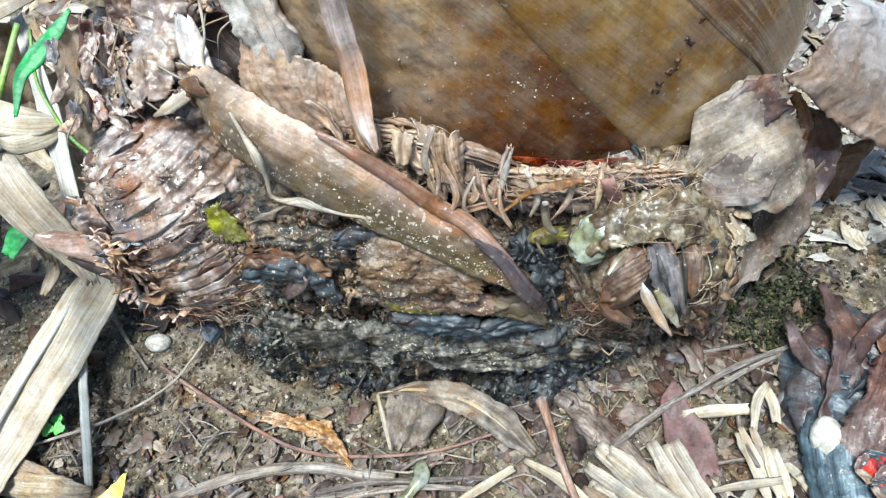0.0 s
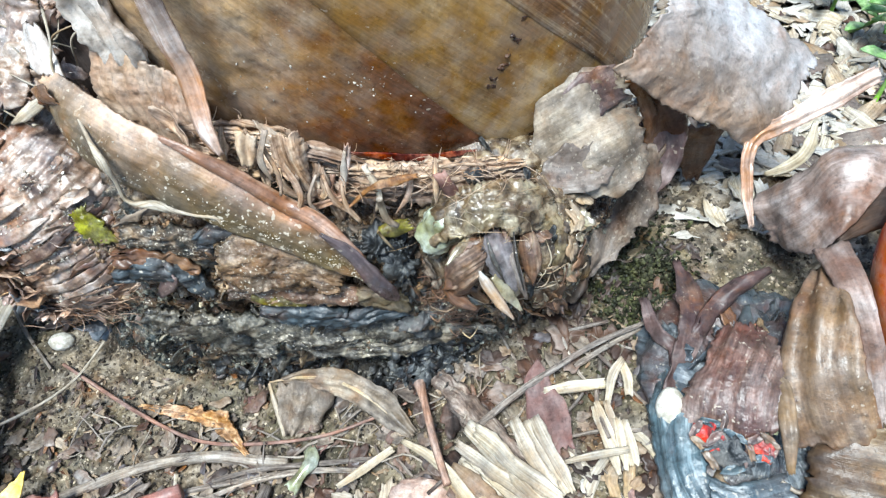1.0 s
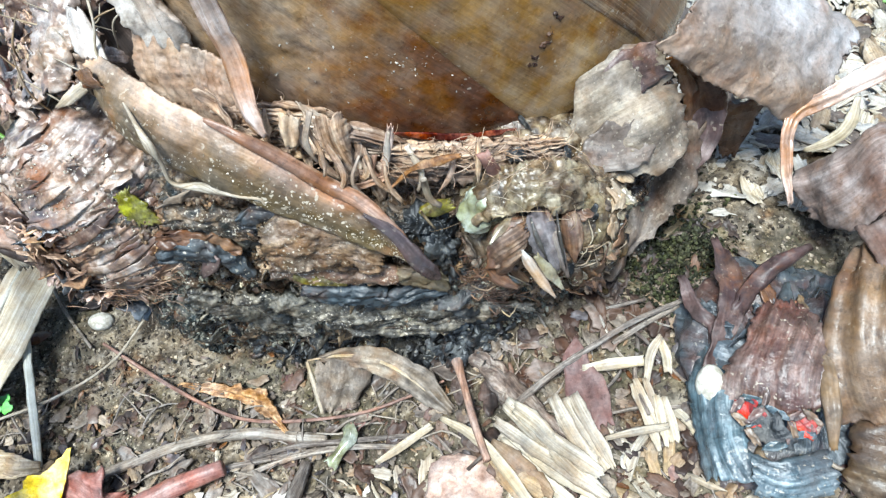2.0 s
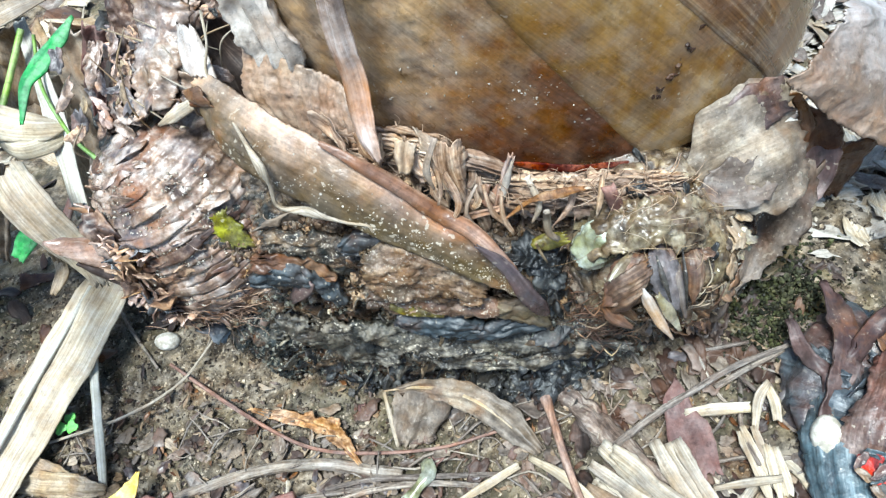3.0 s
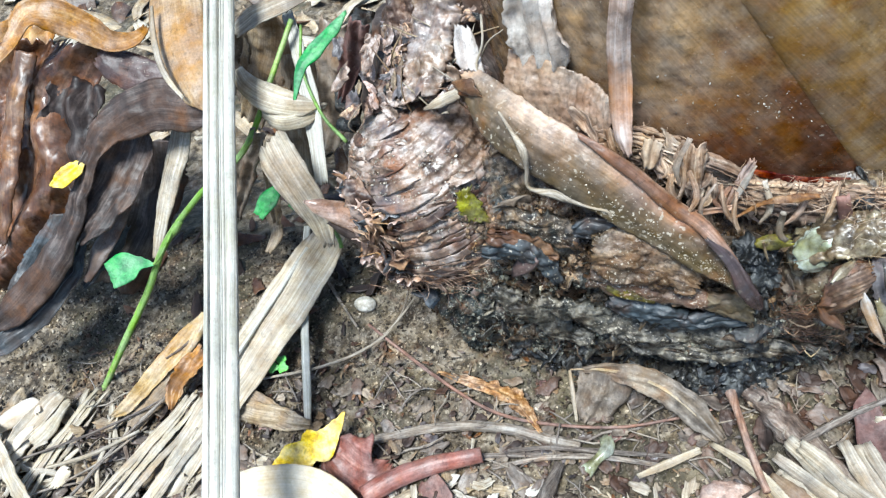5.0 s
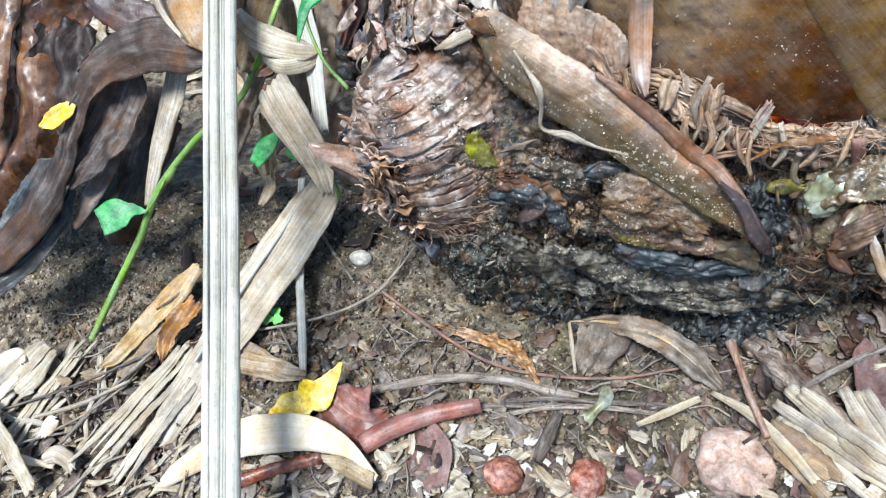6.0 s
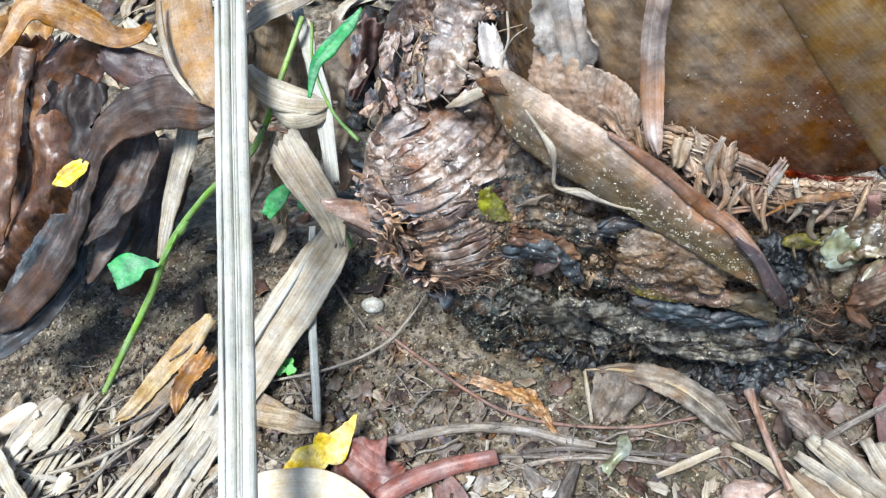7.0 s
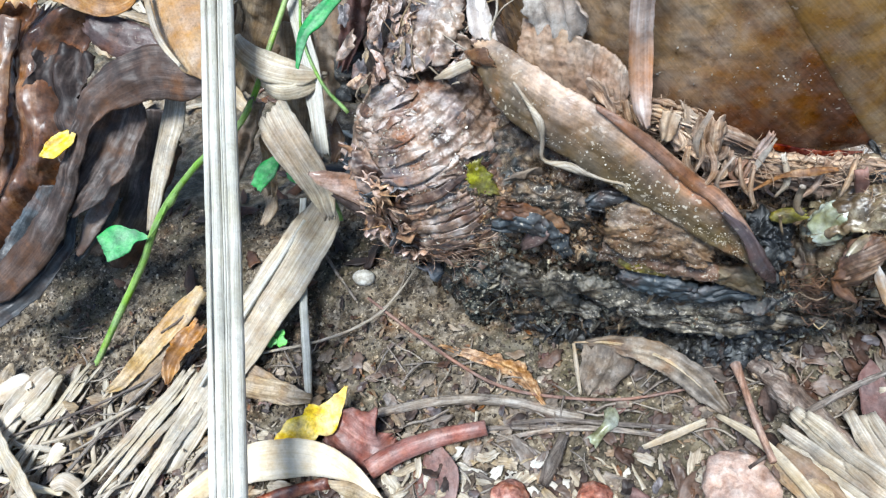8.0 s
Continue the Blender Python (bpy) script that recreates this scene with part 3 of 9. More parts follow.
BLUEROT = surface("blue_black_rot", [(0.016, 0.021, 0.026), (0.062, 0.075, 0.085), (0.19, 0.21, 0.22)], 160, (0.18, 0.45), 0.9, fibre=10, specks=0.5, stain=0.45, tint=((0.075, 0.030, 0.018), 0.75), soft=0.3, warm=0.4, rust=(0.11, 0.04, 0.02), wet=0.5)
REDROT = surface("red_rot", [(0.12, 0.007, 0.008), (0.30, 0.016, 0.016), (0.46, 0.06, 0.045)], 120, (0.2, 0.4), 0.6, stain=0.5)
BALL = surface("dried_fruit", [(0.15, 0.05, 0.035), (0.32, 0.13, 0.09), (0.45, 0.24, 0.17)], 180, (0.5, 0.75), 0.8, stain=0.35)
STONE = surface("pink_stone", [(0.26, 0.16, 0.115), (0.40, 0.28, 0.215), (0.54, 0.42, 0.34)], 90, (0.6, 0.85), 0.8, stain=0.35, stain_scale=30)
CREAM = surface("pale_green_flesh", [(0.10, 0.095, 0.05), (0.25, 0.26, 0.18), (0.46, 0.50, 0.44)], 60, (0.08, 0.28), 0.2, stain=0.35, stain_scale=45, tint=((0.17, 0.16, 0.05), 0.6), coat=0.5, warm=0.4, rust=(0.16, 0.10, 0.04), wet=0.5, mottle=0.2)
STEMPALE = surface("pale_glossy_sheath", [(0.080, 0.037, 0.014), (0.205, 0.118, 0.047), (0.39, 0.275, 0.14)], 38, (0.12, 0.36), 0.05, fibre=8, stain=0.35, stain_scale=11, specks=0.5, tint=((0.12, 0.05, 0.018), 0.7), vary=0, wet=0.5, coat=0.15, grain=420, sparse=0.71, veins=0.12, warm=0.6, rust=(0.15, 0.06, 0.018), mottle=0.3, soft=0.5, grade=(1, 0.45, ((0.02, (0.33, 0.235, 0.12)), (0.2, (0.26, 0.165, 0.075)), (0.42, (0.145, 0.072, 0.027)), (0.8, (0.22, 0.135, 0.055)))))
LILAC = surface("lilac_tan_strip", [(0.22, 0.125, 0.085), (0.44, 0.32, 0.26), (0.62, 0.54, 0.50)], 300, (0.2, 0.4), 0.3, fibre=26, stain=0.3, stain_scale=26, tint=((0.28, 0.13, 0.055), 0.8), soft=0.45, veins=0.14, warm=0.45, wet=0.5, mottle=0.25)
BUD = surface("lilac_brown_bud", [(0.17, 0.085, 0.05), (0.40, 0.27, 0.21), (0.62, 0.54, 0.53)], 120, (0.15, 0.35), 0.2, fibre=12, stain=0.3, stain_scale=35, tint=((0.28, 0.12, 0.045), 0.7), soft=0.5, coat=0.4, wet=0.5)
AMBER = surface("amber_scale", [(0.04, 0.018, 0.009), (0.14, 0.074, 0.038), (0.34, 0.24, 0.155)], 260, (0.3, 0.6), 0.5, fibre=16, stain=0.5, stain_scale=60, tint=((0.06, 0.036, 0.03), 0.8), soft=0.35, warm=0.6, wet=0.4, veins=0.22)
TOOTH = surface("white_bud_scale", [(0.24, 0.16, 0.10), (0.47, 0.45, 0.42), (0.62, 0.64, 0.65)], 90, (0.12, 0.3), 0.2, fibre=20, stain=0.25, stain_scale=60, tint=((0.3, 0.17, 0.08), 0.6), coat=0.3, wet=0.5, warm=0.4, mottle=0.2)
PLATE = surface("tan_grey_plate", [(0.085, 0.062, 0.044), (0.195, 0.155, 0.115), (0.35, 0.305, 0.24)], 120, (0.35, 0.65), 0.6, fibre=5, stain=0.45, stain_scale=20, vary=0.1, tint=((0.10, 0.062, 0.038), 0.8), specks=0.4, soft=0.45, veins=0.12, warm=0.4)
REDBROWN = surface("red_brown_flesh", [(0.06, 0.014, 0.010), (0.16, 0.045, 0.025), (0.28, 0.12, 0.07)], 140, (0.2, 0.4), 0.5, stain=0.4, wet=0.5)
SHEEN = surface("shiny_pale_sheath", [(0.20, 0.155, 0.13), (0.44, 0.39, 0.345), (0.66, 0.63, 0.60)], 120, (0.15, 0.4), 0.3, fibre=10, stain=0.35, stain_scale=20, tint=((0.24, 0.165, 0.12), 0.7), soft=0.5, veins=0.06, coat=0.4, wet=0.5)
TANSHEEN = surface("wrinkled_tan_sheath", [(0.17, 0.11, 0.07), (0.34, 0.26, 0.19), (0.50, 0.43, 0.35)], 120, (0.2, 0.45), 0.4, fibre=6, stain=0.3, stain_scale=16, tint=((0.22, 0.13, 0.07), 0.6), soft=0.5, wet=0.5, coat=0.3)
LEAFBROWN = surface("hanging_brown_leaf", [(0.034, 0.015, 0.008), (0.135, 0.062, 0.030), (0.33, 0.19, 0.10)], 120, (0.22, 0.45), 0.3, fibre=20, stain=0.4, stain_scale=13, vary=0.1, tint=((0.045, 0.020, 0.012), 0.8), soft=0.5, veins=0.16, warm=0.6, rust=(0.20, 0.075, 0.025), wet=0.5)
SHADEMOSS = surface("shade_dark_moss", [(0.008, 0.009, 0.004), (0.022, 0.024, 0.009), (0.055, 0.055, 0.024)], 160, (0.5, 0.9), 0.4, vary=0.4, island=True, warm=0.4, rust=(0.04, 0.026, 0.014))
SLATE = surface("blue_grey_scale", [(0.04, 0.033, 0.032), (0.12, 0.105, 0.105), (0.29, 0.265, 0.265)], 120, (0.3, 0.55), 0.4, fibre=12, stain=0.5, stain_scale=50, tint=((0.11, 0.062, 0.042), 0.8), soft=0.5, wet=0.4, veins=0.15)
BLEACHED = surface("bleached_scrap", [(0.34, 0.30, 0.24), (0.52, 0.48, 0.41), (0.70, 0.67, 0.60)], 300, (0.5, 0.8), 0.4, fibre=20, stain=0.3, vary=0.3, warm=0.3, rust=(0.4, 0.25, 0.12), soft=0.3)
MAUVESHEEN = surface("lilac_brown_sheath", [(0.095, 0.062, 0.05), (0.225, 0.172, 0.152), (0.40, 0.345, 0.325)], 160, (0.32, 0.55), 0.45, fibre=12, stain=0.35, stain_scale=18, tint=((0.10, 0.052, 0.038), 0.9), soft=0.5, veins=0.1, warm=0.45, wet=0.35)
WEED = surface("pale_weed_leaf", [(0.13, 0.24, 0.07), (0.22, 0.36, 0.12), (0.34, 0.46, 0.2)], 120, (0.4, 0.6), 0.2, stain=0.2, vary=0.2)
BLUELEAF = surface("blue_black_leaf", [(0.016, 0.019, 0.022), (0.05, 0.058, 0.064), (0.145, 0.158, 0.165)], 300, (0.3, 0.55), 0.35, fibre=20, stain=0.35, vary=0.1, tint=((0.05, 0.035, 0.026), 0.7), soft=0.5, veins=0.12, warm=0.3)
CREAMLEAF = surface("cream_leaf", [(0.42, 0.33, 0.21), (0.58, 0.50, 0.38), (0.68, 0.63, 0.52)], 260, (0.4, 0.6), 0.25, fibre=40, stain=0.12, vary=0.08, tint=((0.42, 0.29, 0.15), 0.5), soft=0.5, veins=0.04, warm=0.2, rust=(0.35, 0.2, 0.09), mottle=0.15)
STRAP = surface("bleached_strap", [(0.26, 0.205, 0.14), (0.40, 0.34, 0.25), (0.53, 0.48, 0.385)], 420, (0.45, 0.7), 0.4, fibre=60, stain=0.25, vary=0.12, tint=((0.26, 0.19, 0.115), 0.5), veins=0.12, warm=0.4, rust=(0.24, 0.145, 0.07), mottle=0.25)
REDLEAF = surface("dull_red_leaf", [(0.095, 0.032, 0.026), (0.20, 0.082, 0.066), (0.34, 0.19, 0.155)], 200, (0.3, 0.55), 0.35, fibre=14, stain=0.3, soft=0.5, veins=0.1, warm=0.3)
BARKSTICK = surface("rough_bark", [(0.05, 0.033, 0.024), (0.17, 0.125, 0.095), (0.33, 0.275, 0.22)], 240, (0.5, 0.8), 0.9, fibre=5, specks=0.4, stain=0.4, warm=0.4)
BRANCH = surface("pale_branch", [(0.13, 0.10, 0.075), (0.29, 0.245, 0.19), (0.44, 0.40, 0.34)], 330, (0.55, 0.8), 0.7, fibre=10, vary=0.2, stain=0.3)
MOSSDARK = surface("olive_skin", [(0.035, 0.026, 0.008), (0.095, 0.08, 0.014), (0.17, 0.15, 0.025)], 160, (0.2, 0.45), 0.6, stain=0.5, specks=0.5, warm=0.5)
CORMGRIT = surface("corm_crumb", [(0.040, 0.022, 0.012), (0.125, 0.076, 0.043), (0.28, 0.192, 0.118)], 140, (0.35, 0.8), 0.5, vary=0.55, island=True)
REDBLADE = surface("red_brown_sheath", [(0.075, 0.032, 0.019), (0.21, 0.103, 0.062), (0.38, 0.26, 0.195)], 220, (0.25, 0.5), 0.4, fibre=26, stain=0.4, stain_scale=20, tint=((0.10, 0.050, 0.036), 0.6), specks=0.35, soft=0.45, veins=0.1, warm=0.55, rust=(0.19, 0.07, 0.028), wet=0.4)
DARKBLUE = surface("dark_blue_rot", [(0.009, 0.012, 0.015), (0.032, 0.041, 0.047), (0.105, 0.12, 0.128)], 160, (0.3, 0.6), 0.9, fibre=8, specks=0.7, sparse=0.66, stain=0.5, tint=((0.05, 0.03, 0.02), 0.7), soft=0.4, warm=0.3, wet=0.4)

STEMSTREAK = surface("streaked_glossy_sheath", [(0.06, 0.028, 0.014), (0.17, 0.088, 0.042), (0.40, 0.28, 0.17)], 150, (0.14, 0.4), 0.08, fibre=30, stain=0.35, stain_scale=11, specks=0.4, tint=((0.21, 0.115, 0.03), 0.7), vary=0, wet=0.5, coat=0.15, veins=0.3, warm=0.4, rust=(0.16, 0.06, 0.016), mottle=0.3, soft=0.25)
SLANT = surface("slanting_sheath_skin", [(0.030, 0.018, 0.011), (0.105, 0.066, 0.040), (0.27, 0.195, 0.135)], 140, (0.28, 0.55), 0.6, fibre=16, specks=0.8, stain=0.4, stain_scale=24, tint=((0.07, 0.052, 0.026), 0.5), soft=0.45, veins=0.14, warm=0.45, wet=0.4, sparse=0.64, mottle=0.25, grade=(0, 0.75, ((0.0, (0.58, 0.43, 0.33)), (0.26, (0.42, 0.29, 0.20)), (0.48, (0.15, 0.092, 0.050)), (0.9, (0.075, 0.052, 0.026))), ((0.0, (0.24, 0.088, 0.048)), (0.18, (0.27, 0.112, 0.058)), (0.40, (0.135, 0.074, 0.034)), (0.75, (0.070, 0.052, 0.020)))))
DARKTIP = surface("purple_black_sheath", [(0.018, 0.012, 0.012), (0.06, 0.04, 0.038), (0.19, 0.15, 0.15)], 220, (0.2, 0.45), 0.4, fibre=16, stain=0.4, specks=0.3, soft=0.5, veins=0.12, warm=0.4, rust=(0.09, 0.03, 0.016), wet=0.5)
SKIN = surface("yellow_green_skin", [(0.05, 0.038, 0.010), (0.15, 0.142, 0.012), (0.28, 0.28, 0.025)], 160, (0.22, 0.45), 0.5, stain=0.4, stain_scale=40, specks=0.4, warm=0.5, rust=(0.08, 0.045, 0.012), wet=0.5, mottle=0.5, grade=(1, 0.35, ((0.0, (0.08, 0.055, 0.022)), (0.3, (0.20, 0.20, 0.012)), (0.75, (0.20, 0.20, 0.016)), (1.0, (0.08, 0.055, 0.018)))))
STUMPSKIN = surface("pinkish_stump_skin", [(0.030, 0.018, 0.016), (0.125, 0.080, 0.066), (0.34, 0.27, 0.235)], 160, (0.25, 0.5), 0.8, fibre=10, specks=0.8, stain=0.5, stain_scale=24, tint=((0.085, 0.026, 0.018), 0.6), soft=0.45, veins=0.15, warm=0.4, rust=(0.10, 0.035, 0.018), wet=0.5, sparse=0.66)
STUMPBLUE = surface("slate_blue_stump_skin", [(0.018, 0.028, 0.034), (0.070, 0.102, 0.115), (0.24, 0.29, 0.30)], 160, (0.2, 0.45), 0.8, fibre=14, specks=0.6, stain=0.5, stain_scale=22, tint=((0.045, 0.042, 0.042), 0.75), soft=0.4, veins=0.2, warm=0.3, rust=(0.11, 0.055, 0.035), wet=0.5)
RIBTAN = surface("ribbed_tan_sheath", [(0.052, 0.031, 0.018), (0.145, 0.092, 0.055), (0.31, 0.23, 0.155)], 90, (0.3, 0.55), 0.5, fibre=10, specks=0.5, stain=0.4, stain_scale=18, tint=((0.10, 0.046, 0.022), 0.7), soft=0.5, veins=0.1, warm=0.5, wet=0.4, grade=(1, 0.4, ((0.1, (0.18, 0.12, 0.072)), (0.6, (0.15, 0.094, 0.056)), (0.95, (0.07, 0.033, 0.02)))))
GREYGRADE = surface("grey_brown_peeling_sheath", [(0.12, 0.10, 0.09), (0.27, 0.24, 0.225), (0.46, 0.44, 0.43)], 110, (0.3, 0.5), 0.6, fibre=5, specks=0.35, stain=0.3, stain_scale=20, tint=((0.17, 0.12, 0.09), 0.6), soft=0.5, veins=0.05, warm=0.4, wet=0.45, grade=(0, 0.72, ((0.05, (0.45, 0.44, 0.45)), (0.42, (0.36, 0.33, 0.32)), (0.68, (0.17, 0.118, 0.085)), (0.9, (0.24, 0.15, 0.09)))))
GAPDARK = surface("gap_dark_leaf", [(0.014, 0.012, 0.011), (0.055, 0.046, 0.042), (0.17, 0.15, 0.14)], 200, (0.3, 0.55), 0.4, fibre=16, stain=0.4, tint=((0.065, 0.034, 0.02), 0.7), soft=0.45, veins=0.2, warm=0.35)

CLOTH = surface("wrinkled_tan_skin", [(0.16, 0.105, 0.066), (0.35, 0.255, 0.175), (0.54, 0.45, 0.35)], 120, (0.35, 0.6), 0.5, fibre=3, specks=0.3, stain=0.35, stain_scale=24, tint=((0.23, 0.13, 0.075), 0.6), soft=0.5, veins=0.05, warm=0.35, wet=0.4)
# The green tint blotches also stand for glossy spots on the flesh.
CROWN = surface("olive_tan_flesh", [(0.034, 0.021, 0.011), (0.125, 0.086, 0.048), (0.28, 0.225, 0.15)], 80, (0.18, 0.45), 0.4, specks=0.3, stain=0.5, stain_scale=40, tint=((0.15, 0.15, 0.075), 0.3), warm=0.6, rust=(0.10, 0.046, 0.018), wet=0.5, coat=0.1)

CORMLOW = surface("grey_green_rot", [(0.011, 0.010, 0.008), (0.072, 0.062, 0.046), (0.24, 0.21, 0.155)], 150, (0.2, 0.55), 1.0, specks=1.0, stain=0.6, stain_scale=26, tint=((0.018, 0.027, 0.026), 0.6), grain=700, sparse=0.62, warm=0.35, rust=(0.10, 0.055, 0.022), wet=0.5, mottle=0.5)
LOWGRIT = surface("grey_green_crumb", [(0.022, 0.021, 0.017), (0.080, 0.077, 0.060), (0.22, 0.205, 0.155)], 140, (0.35, 0.8), 0.5, vary=0.6, island=True, warm=0.2)

# ---- ground: one sheet out to the horizon ----
def spaced(lo, hi, cell, far):
    mid = list(np.arange(lo, hi + cell / 2, cell))
    out, d = [], cell
    left, right = lo, hi
    while right - hi < far:
        d *= 1.45
        left, right = left - d, right + d
        out.append((left, right))
    return [a for a, _ in out[::-1]] + mid + [b for _, b in out]


def build_ground():
    xs, ys = spaced(-0.72, 0.62, 0.004, 60), spaced(-0.3, 0.62, 0.004, 60)
    verts = []
    for y in ys:
        for x in xs:
            near = abs(x) < 2 and abs(y) < 2
            z = rise(x, y)
            if near:
                p = Vector((x, y, 0))
                z += 0.006 * noise.fractal(p * 22, 1.0, 2.0, 3) + 0.0032 * noise.fractal(p * 95, 1.0, 2.0, 3)
            verts.append((x, y, z))
    nx = len(xs)
    faces = [(j * nx + i, j * nx + i + 1, (j + 1) * nx + i + 1, (j + 1) * nx + i) for j in range(len(ys) - 1) for i in range(nx - 1)]
    return single("ground", mesh_of("ground", verts, faces), SOIL, "dark damp garden soil with crumbs and fine litter", "ground", kind="structure")


build_ground()

# ---- the banana plant: glossy stem on a rotting corm ----
plant = thing("banana_plant", (0.035, 0.15, 0.0), "rotting banana corm with a glossy brown stem, bulb and torn sheaths", "banana plant")


def stem_place(a, z, out=0.0):
    k = 1 - 0.10 * sm((z - 0.2) / 1.0)
    tuck = out - 0.004 * sm((0.14 - z) / 0.03)
    p = Vector((math.cos(a), math.sin(a), 0))
    r = 1 + 0.012 * noise.noise(Vector((p.x * 2, p.y * 2, z * 5)))
    return (0.042 + p.x * (0.14 + tuck) * r * k, 0.175 + p.y * (0.10 + tuck) * r * k + 0.02 * (z - 0.15), z)


def stem_layer(edge, out):
    """An outer sheath wrapped over the stem, open along a slanting edge given by two places."""
    (x0, _, z0), (x1, _, z1) = edge
    a0, a1 = (-math.acos(max(-1, min(1, (x - 0.042) / 0.14))) for x in (x0, x1))
    verts, uvs, grade, rows, cols = [], [], [], 70, 40
    for j in range(rows):
        z = 0.128 + 0.75 * (j / (rows - 1)) ** 1.6
        start = a0 + (a1 - a0) * (z - z0) / (z1 - z0) + 0.012 * noise.noise(Vector((z * 30, out * 900, 0)))
        start = max(start, -3.0)
        for i in range(cols):
            a = lerp(start, 0.5, (i / (cols - 1)) ** 1.3)
            verts.append(stem_place(a, z, -0.0006 if i == 0 else out * (0.7 + 0.3 * min(1, i / 6))))
            uvs.append((0.12 * a + 0.75 * z + out * 50, z - 0.042 * a))
            grade.append(((verts[-1][0] + 0.1) / 0.28, (z - 0.12) / 0.13))
    faces = [(j * cols + i, j * cols + i + 1, (j + 1) * cols + i + 1, (j + 1) * cols + i) for j in range(rows - 1) for i in range(cols - 1)]
    return mesh_of("layer", verts, faces, uvs, True, grade)


def build_stem():
    cx, cy, n = 0.042, 0.175, 420
    zs = [0.10 + 0.0025 * i for i in range(72)] + [0.28 + 0.012 * i for i in range(15)] + [0.46 + 0.06 * i for i in range(14)]
    verts, uvs, grade = [], [], []
    for z in zs:
        k = 1 - 0.10 * sm((z - 0.2) / 1.0)
        tuck = -0.004 * sm((0.14 - z) / 0.03)
        for i in range(n):
            a = 2 * math.pi * i / n
            p = Vector((math.cos(a), math.sin(a), 0))
            r = 1 + 0.012 * noise.noise(Vector((p.x * 2, p.y * 2, z * 5)))
            # the withered flank is finely wrinkled on a slant
            x = cx + p.x * 0.14
            dry = sm((0.045 - x) / 0.04) * sm((z - 0.14) / 0.04) if p.y < 0 else 0.0
            r += dry * 0.012 * noise.noise(Vector((x * 170 + z * 330, z * 60 - x * 90, 4))) + dry * 0.006 * noise.noise(Vector((x * 420 + z * 700, z * 150, 7)))
            verts.append((cx + p.x * (0.14 + tuck) * r * k, cy + p.y * (0.10 + tuck) * r * k + 0.04 * (z - 0.15) * 0.5, z))
            grade.append(((verts[-1][0] + 0.1) / 0.28, (z - 0.12) / 0.13))
            # the veins cross the sheath on a slant
            uvs.append((0.12 * a + 0.75 * z, z - 0.35 * 0.12 * a))
    faces = [(j * n + i, j * n + (i + 1) % n, (j + 1) * n + (i + 1) % n, (j + 1) * n + i) for j in range(len(zs) - 1) for i in range(n)]
    verts.append((cx, cy + 0.02, zs[-1] + 0.01))
    uvs.append((0, 0))
    grade.append((0, 1))
    faces += [((len(zs) - 1) * n + i, (len(zs) - 1) * n + (i + 1) % n, len(verts) - 1) for i in range(n)]
    return mesh_of("stem", verts, faces, uvs, True, grade)


stem = part("stem", build_stem(), STEM, plant, "glossy brown stem sheath with slanting veins")


part("outer_sheath", stem_layer(((0.0509, 0.0758, 0.2038), (0.0973, 0.0872, 0.1281)), 0.0012), STEMPALE, stem, "paler outer sheath of the stem with a slanting edge")
part("outer_sheath", stem_layer(((0.1125, 0.0947, 0.1976), (0.1611, 0.1489, 0.1213)), 0.0022), STEMSTREAK, stem, "streaked outermost sheath of the stem")


def stem_dirt():
    """Pale grains and dark scabs sticking to the glossy sheath."""
    r, tree = random.Random(81), tree_of(stem.data)
    places, sizes = [], []
    for cx, cz, n, spread in ((0.054, 0.181, 26, 0.006), (0.02, 0.19, 14, 0.02), (0.09, 0.175, 14, 0.02), (0.07, 0.16, 14, 0.025), (0.0, 0.185, 10, 0.01)):
        for _ in range(n):
            at, nrm, _, _ = tree.ray_cast(Vector((cx + r.gauss(0, spread), -0.2, cz + r.gauss(0, spread * 0.6))), Vector((0, 1, 0)))
            if at is not None:
                places.append(at)
                sizes.append(r.uniform(0.0003, 0.0009))
    grit = part("stem_grit", clods(places, sizes, r, 0.5), GRIT, stem)
    grit["kind"] = "stuff"
    for cx, cz in ((0.111, 0.187), (0.1125, 0.185), (0.1135, 0.183), (0.110, 0.180), (0.1085, 0.178), (0.106, 0.173), (0.1, 0.165), (0.101, 0.168), (0.118, 0.192)):
        at, nrm, _, _ = tree.ray_cast(Vector((cx, -0.2, cz)), Vector((0, 1, 0)))
        k = r.uniform(0.6, 1.2)
        part("scab", lump(at, (0.0030 * k, 0.0018 * k, 0.0013), 2.0, 24, ((420, 0.0018),), tuple(nrm), None, r.random()), SCAB, stem, "dark dried scab")


stem_dirt()


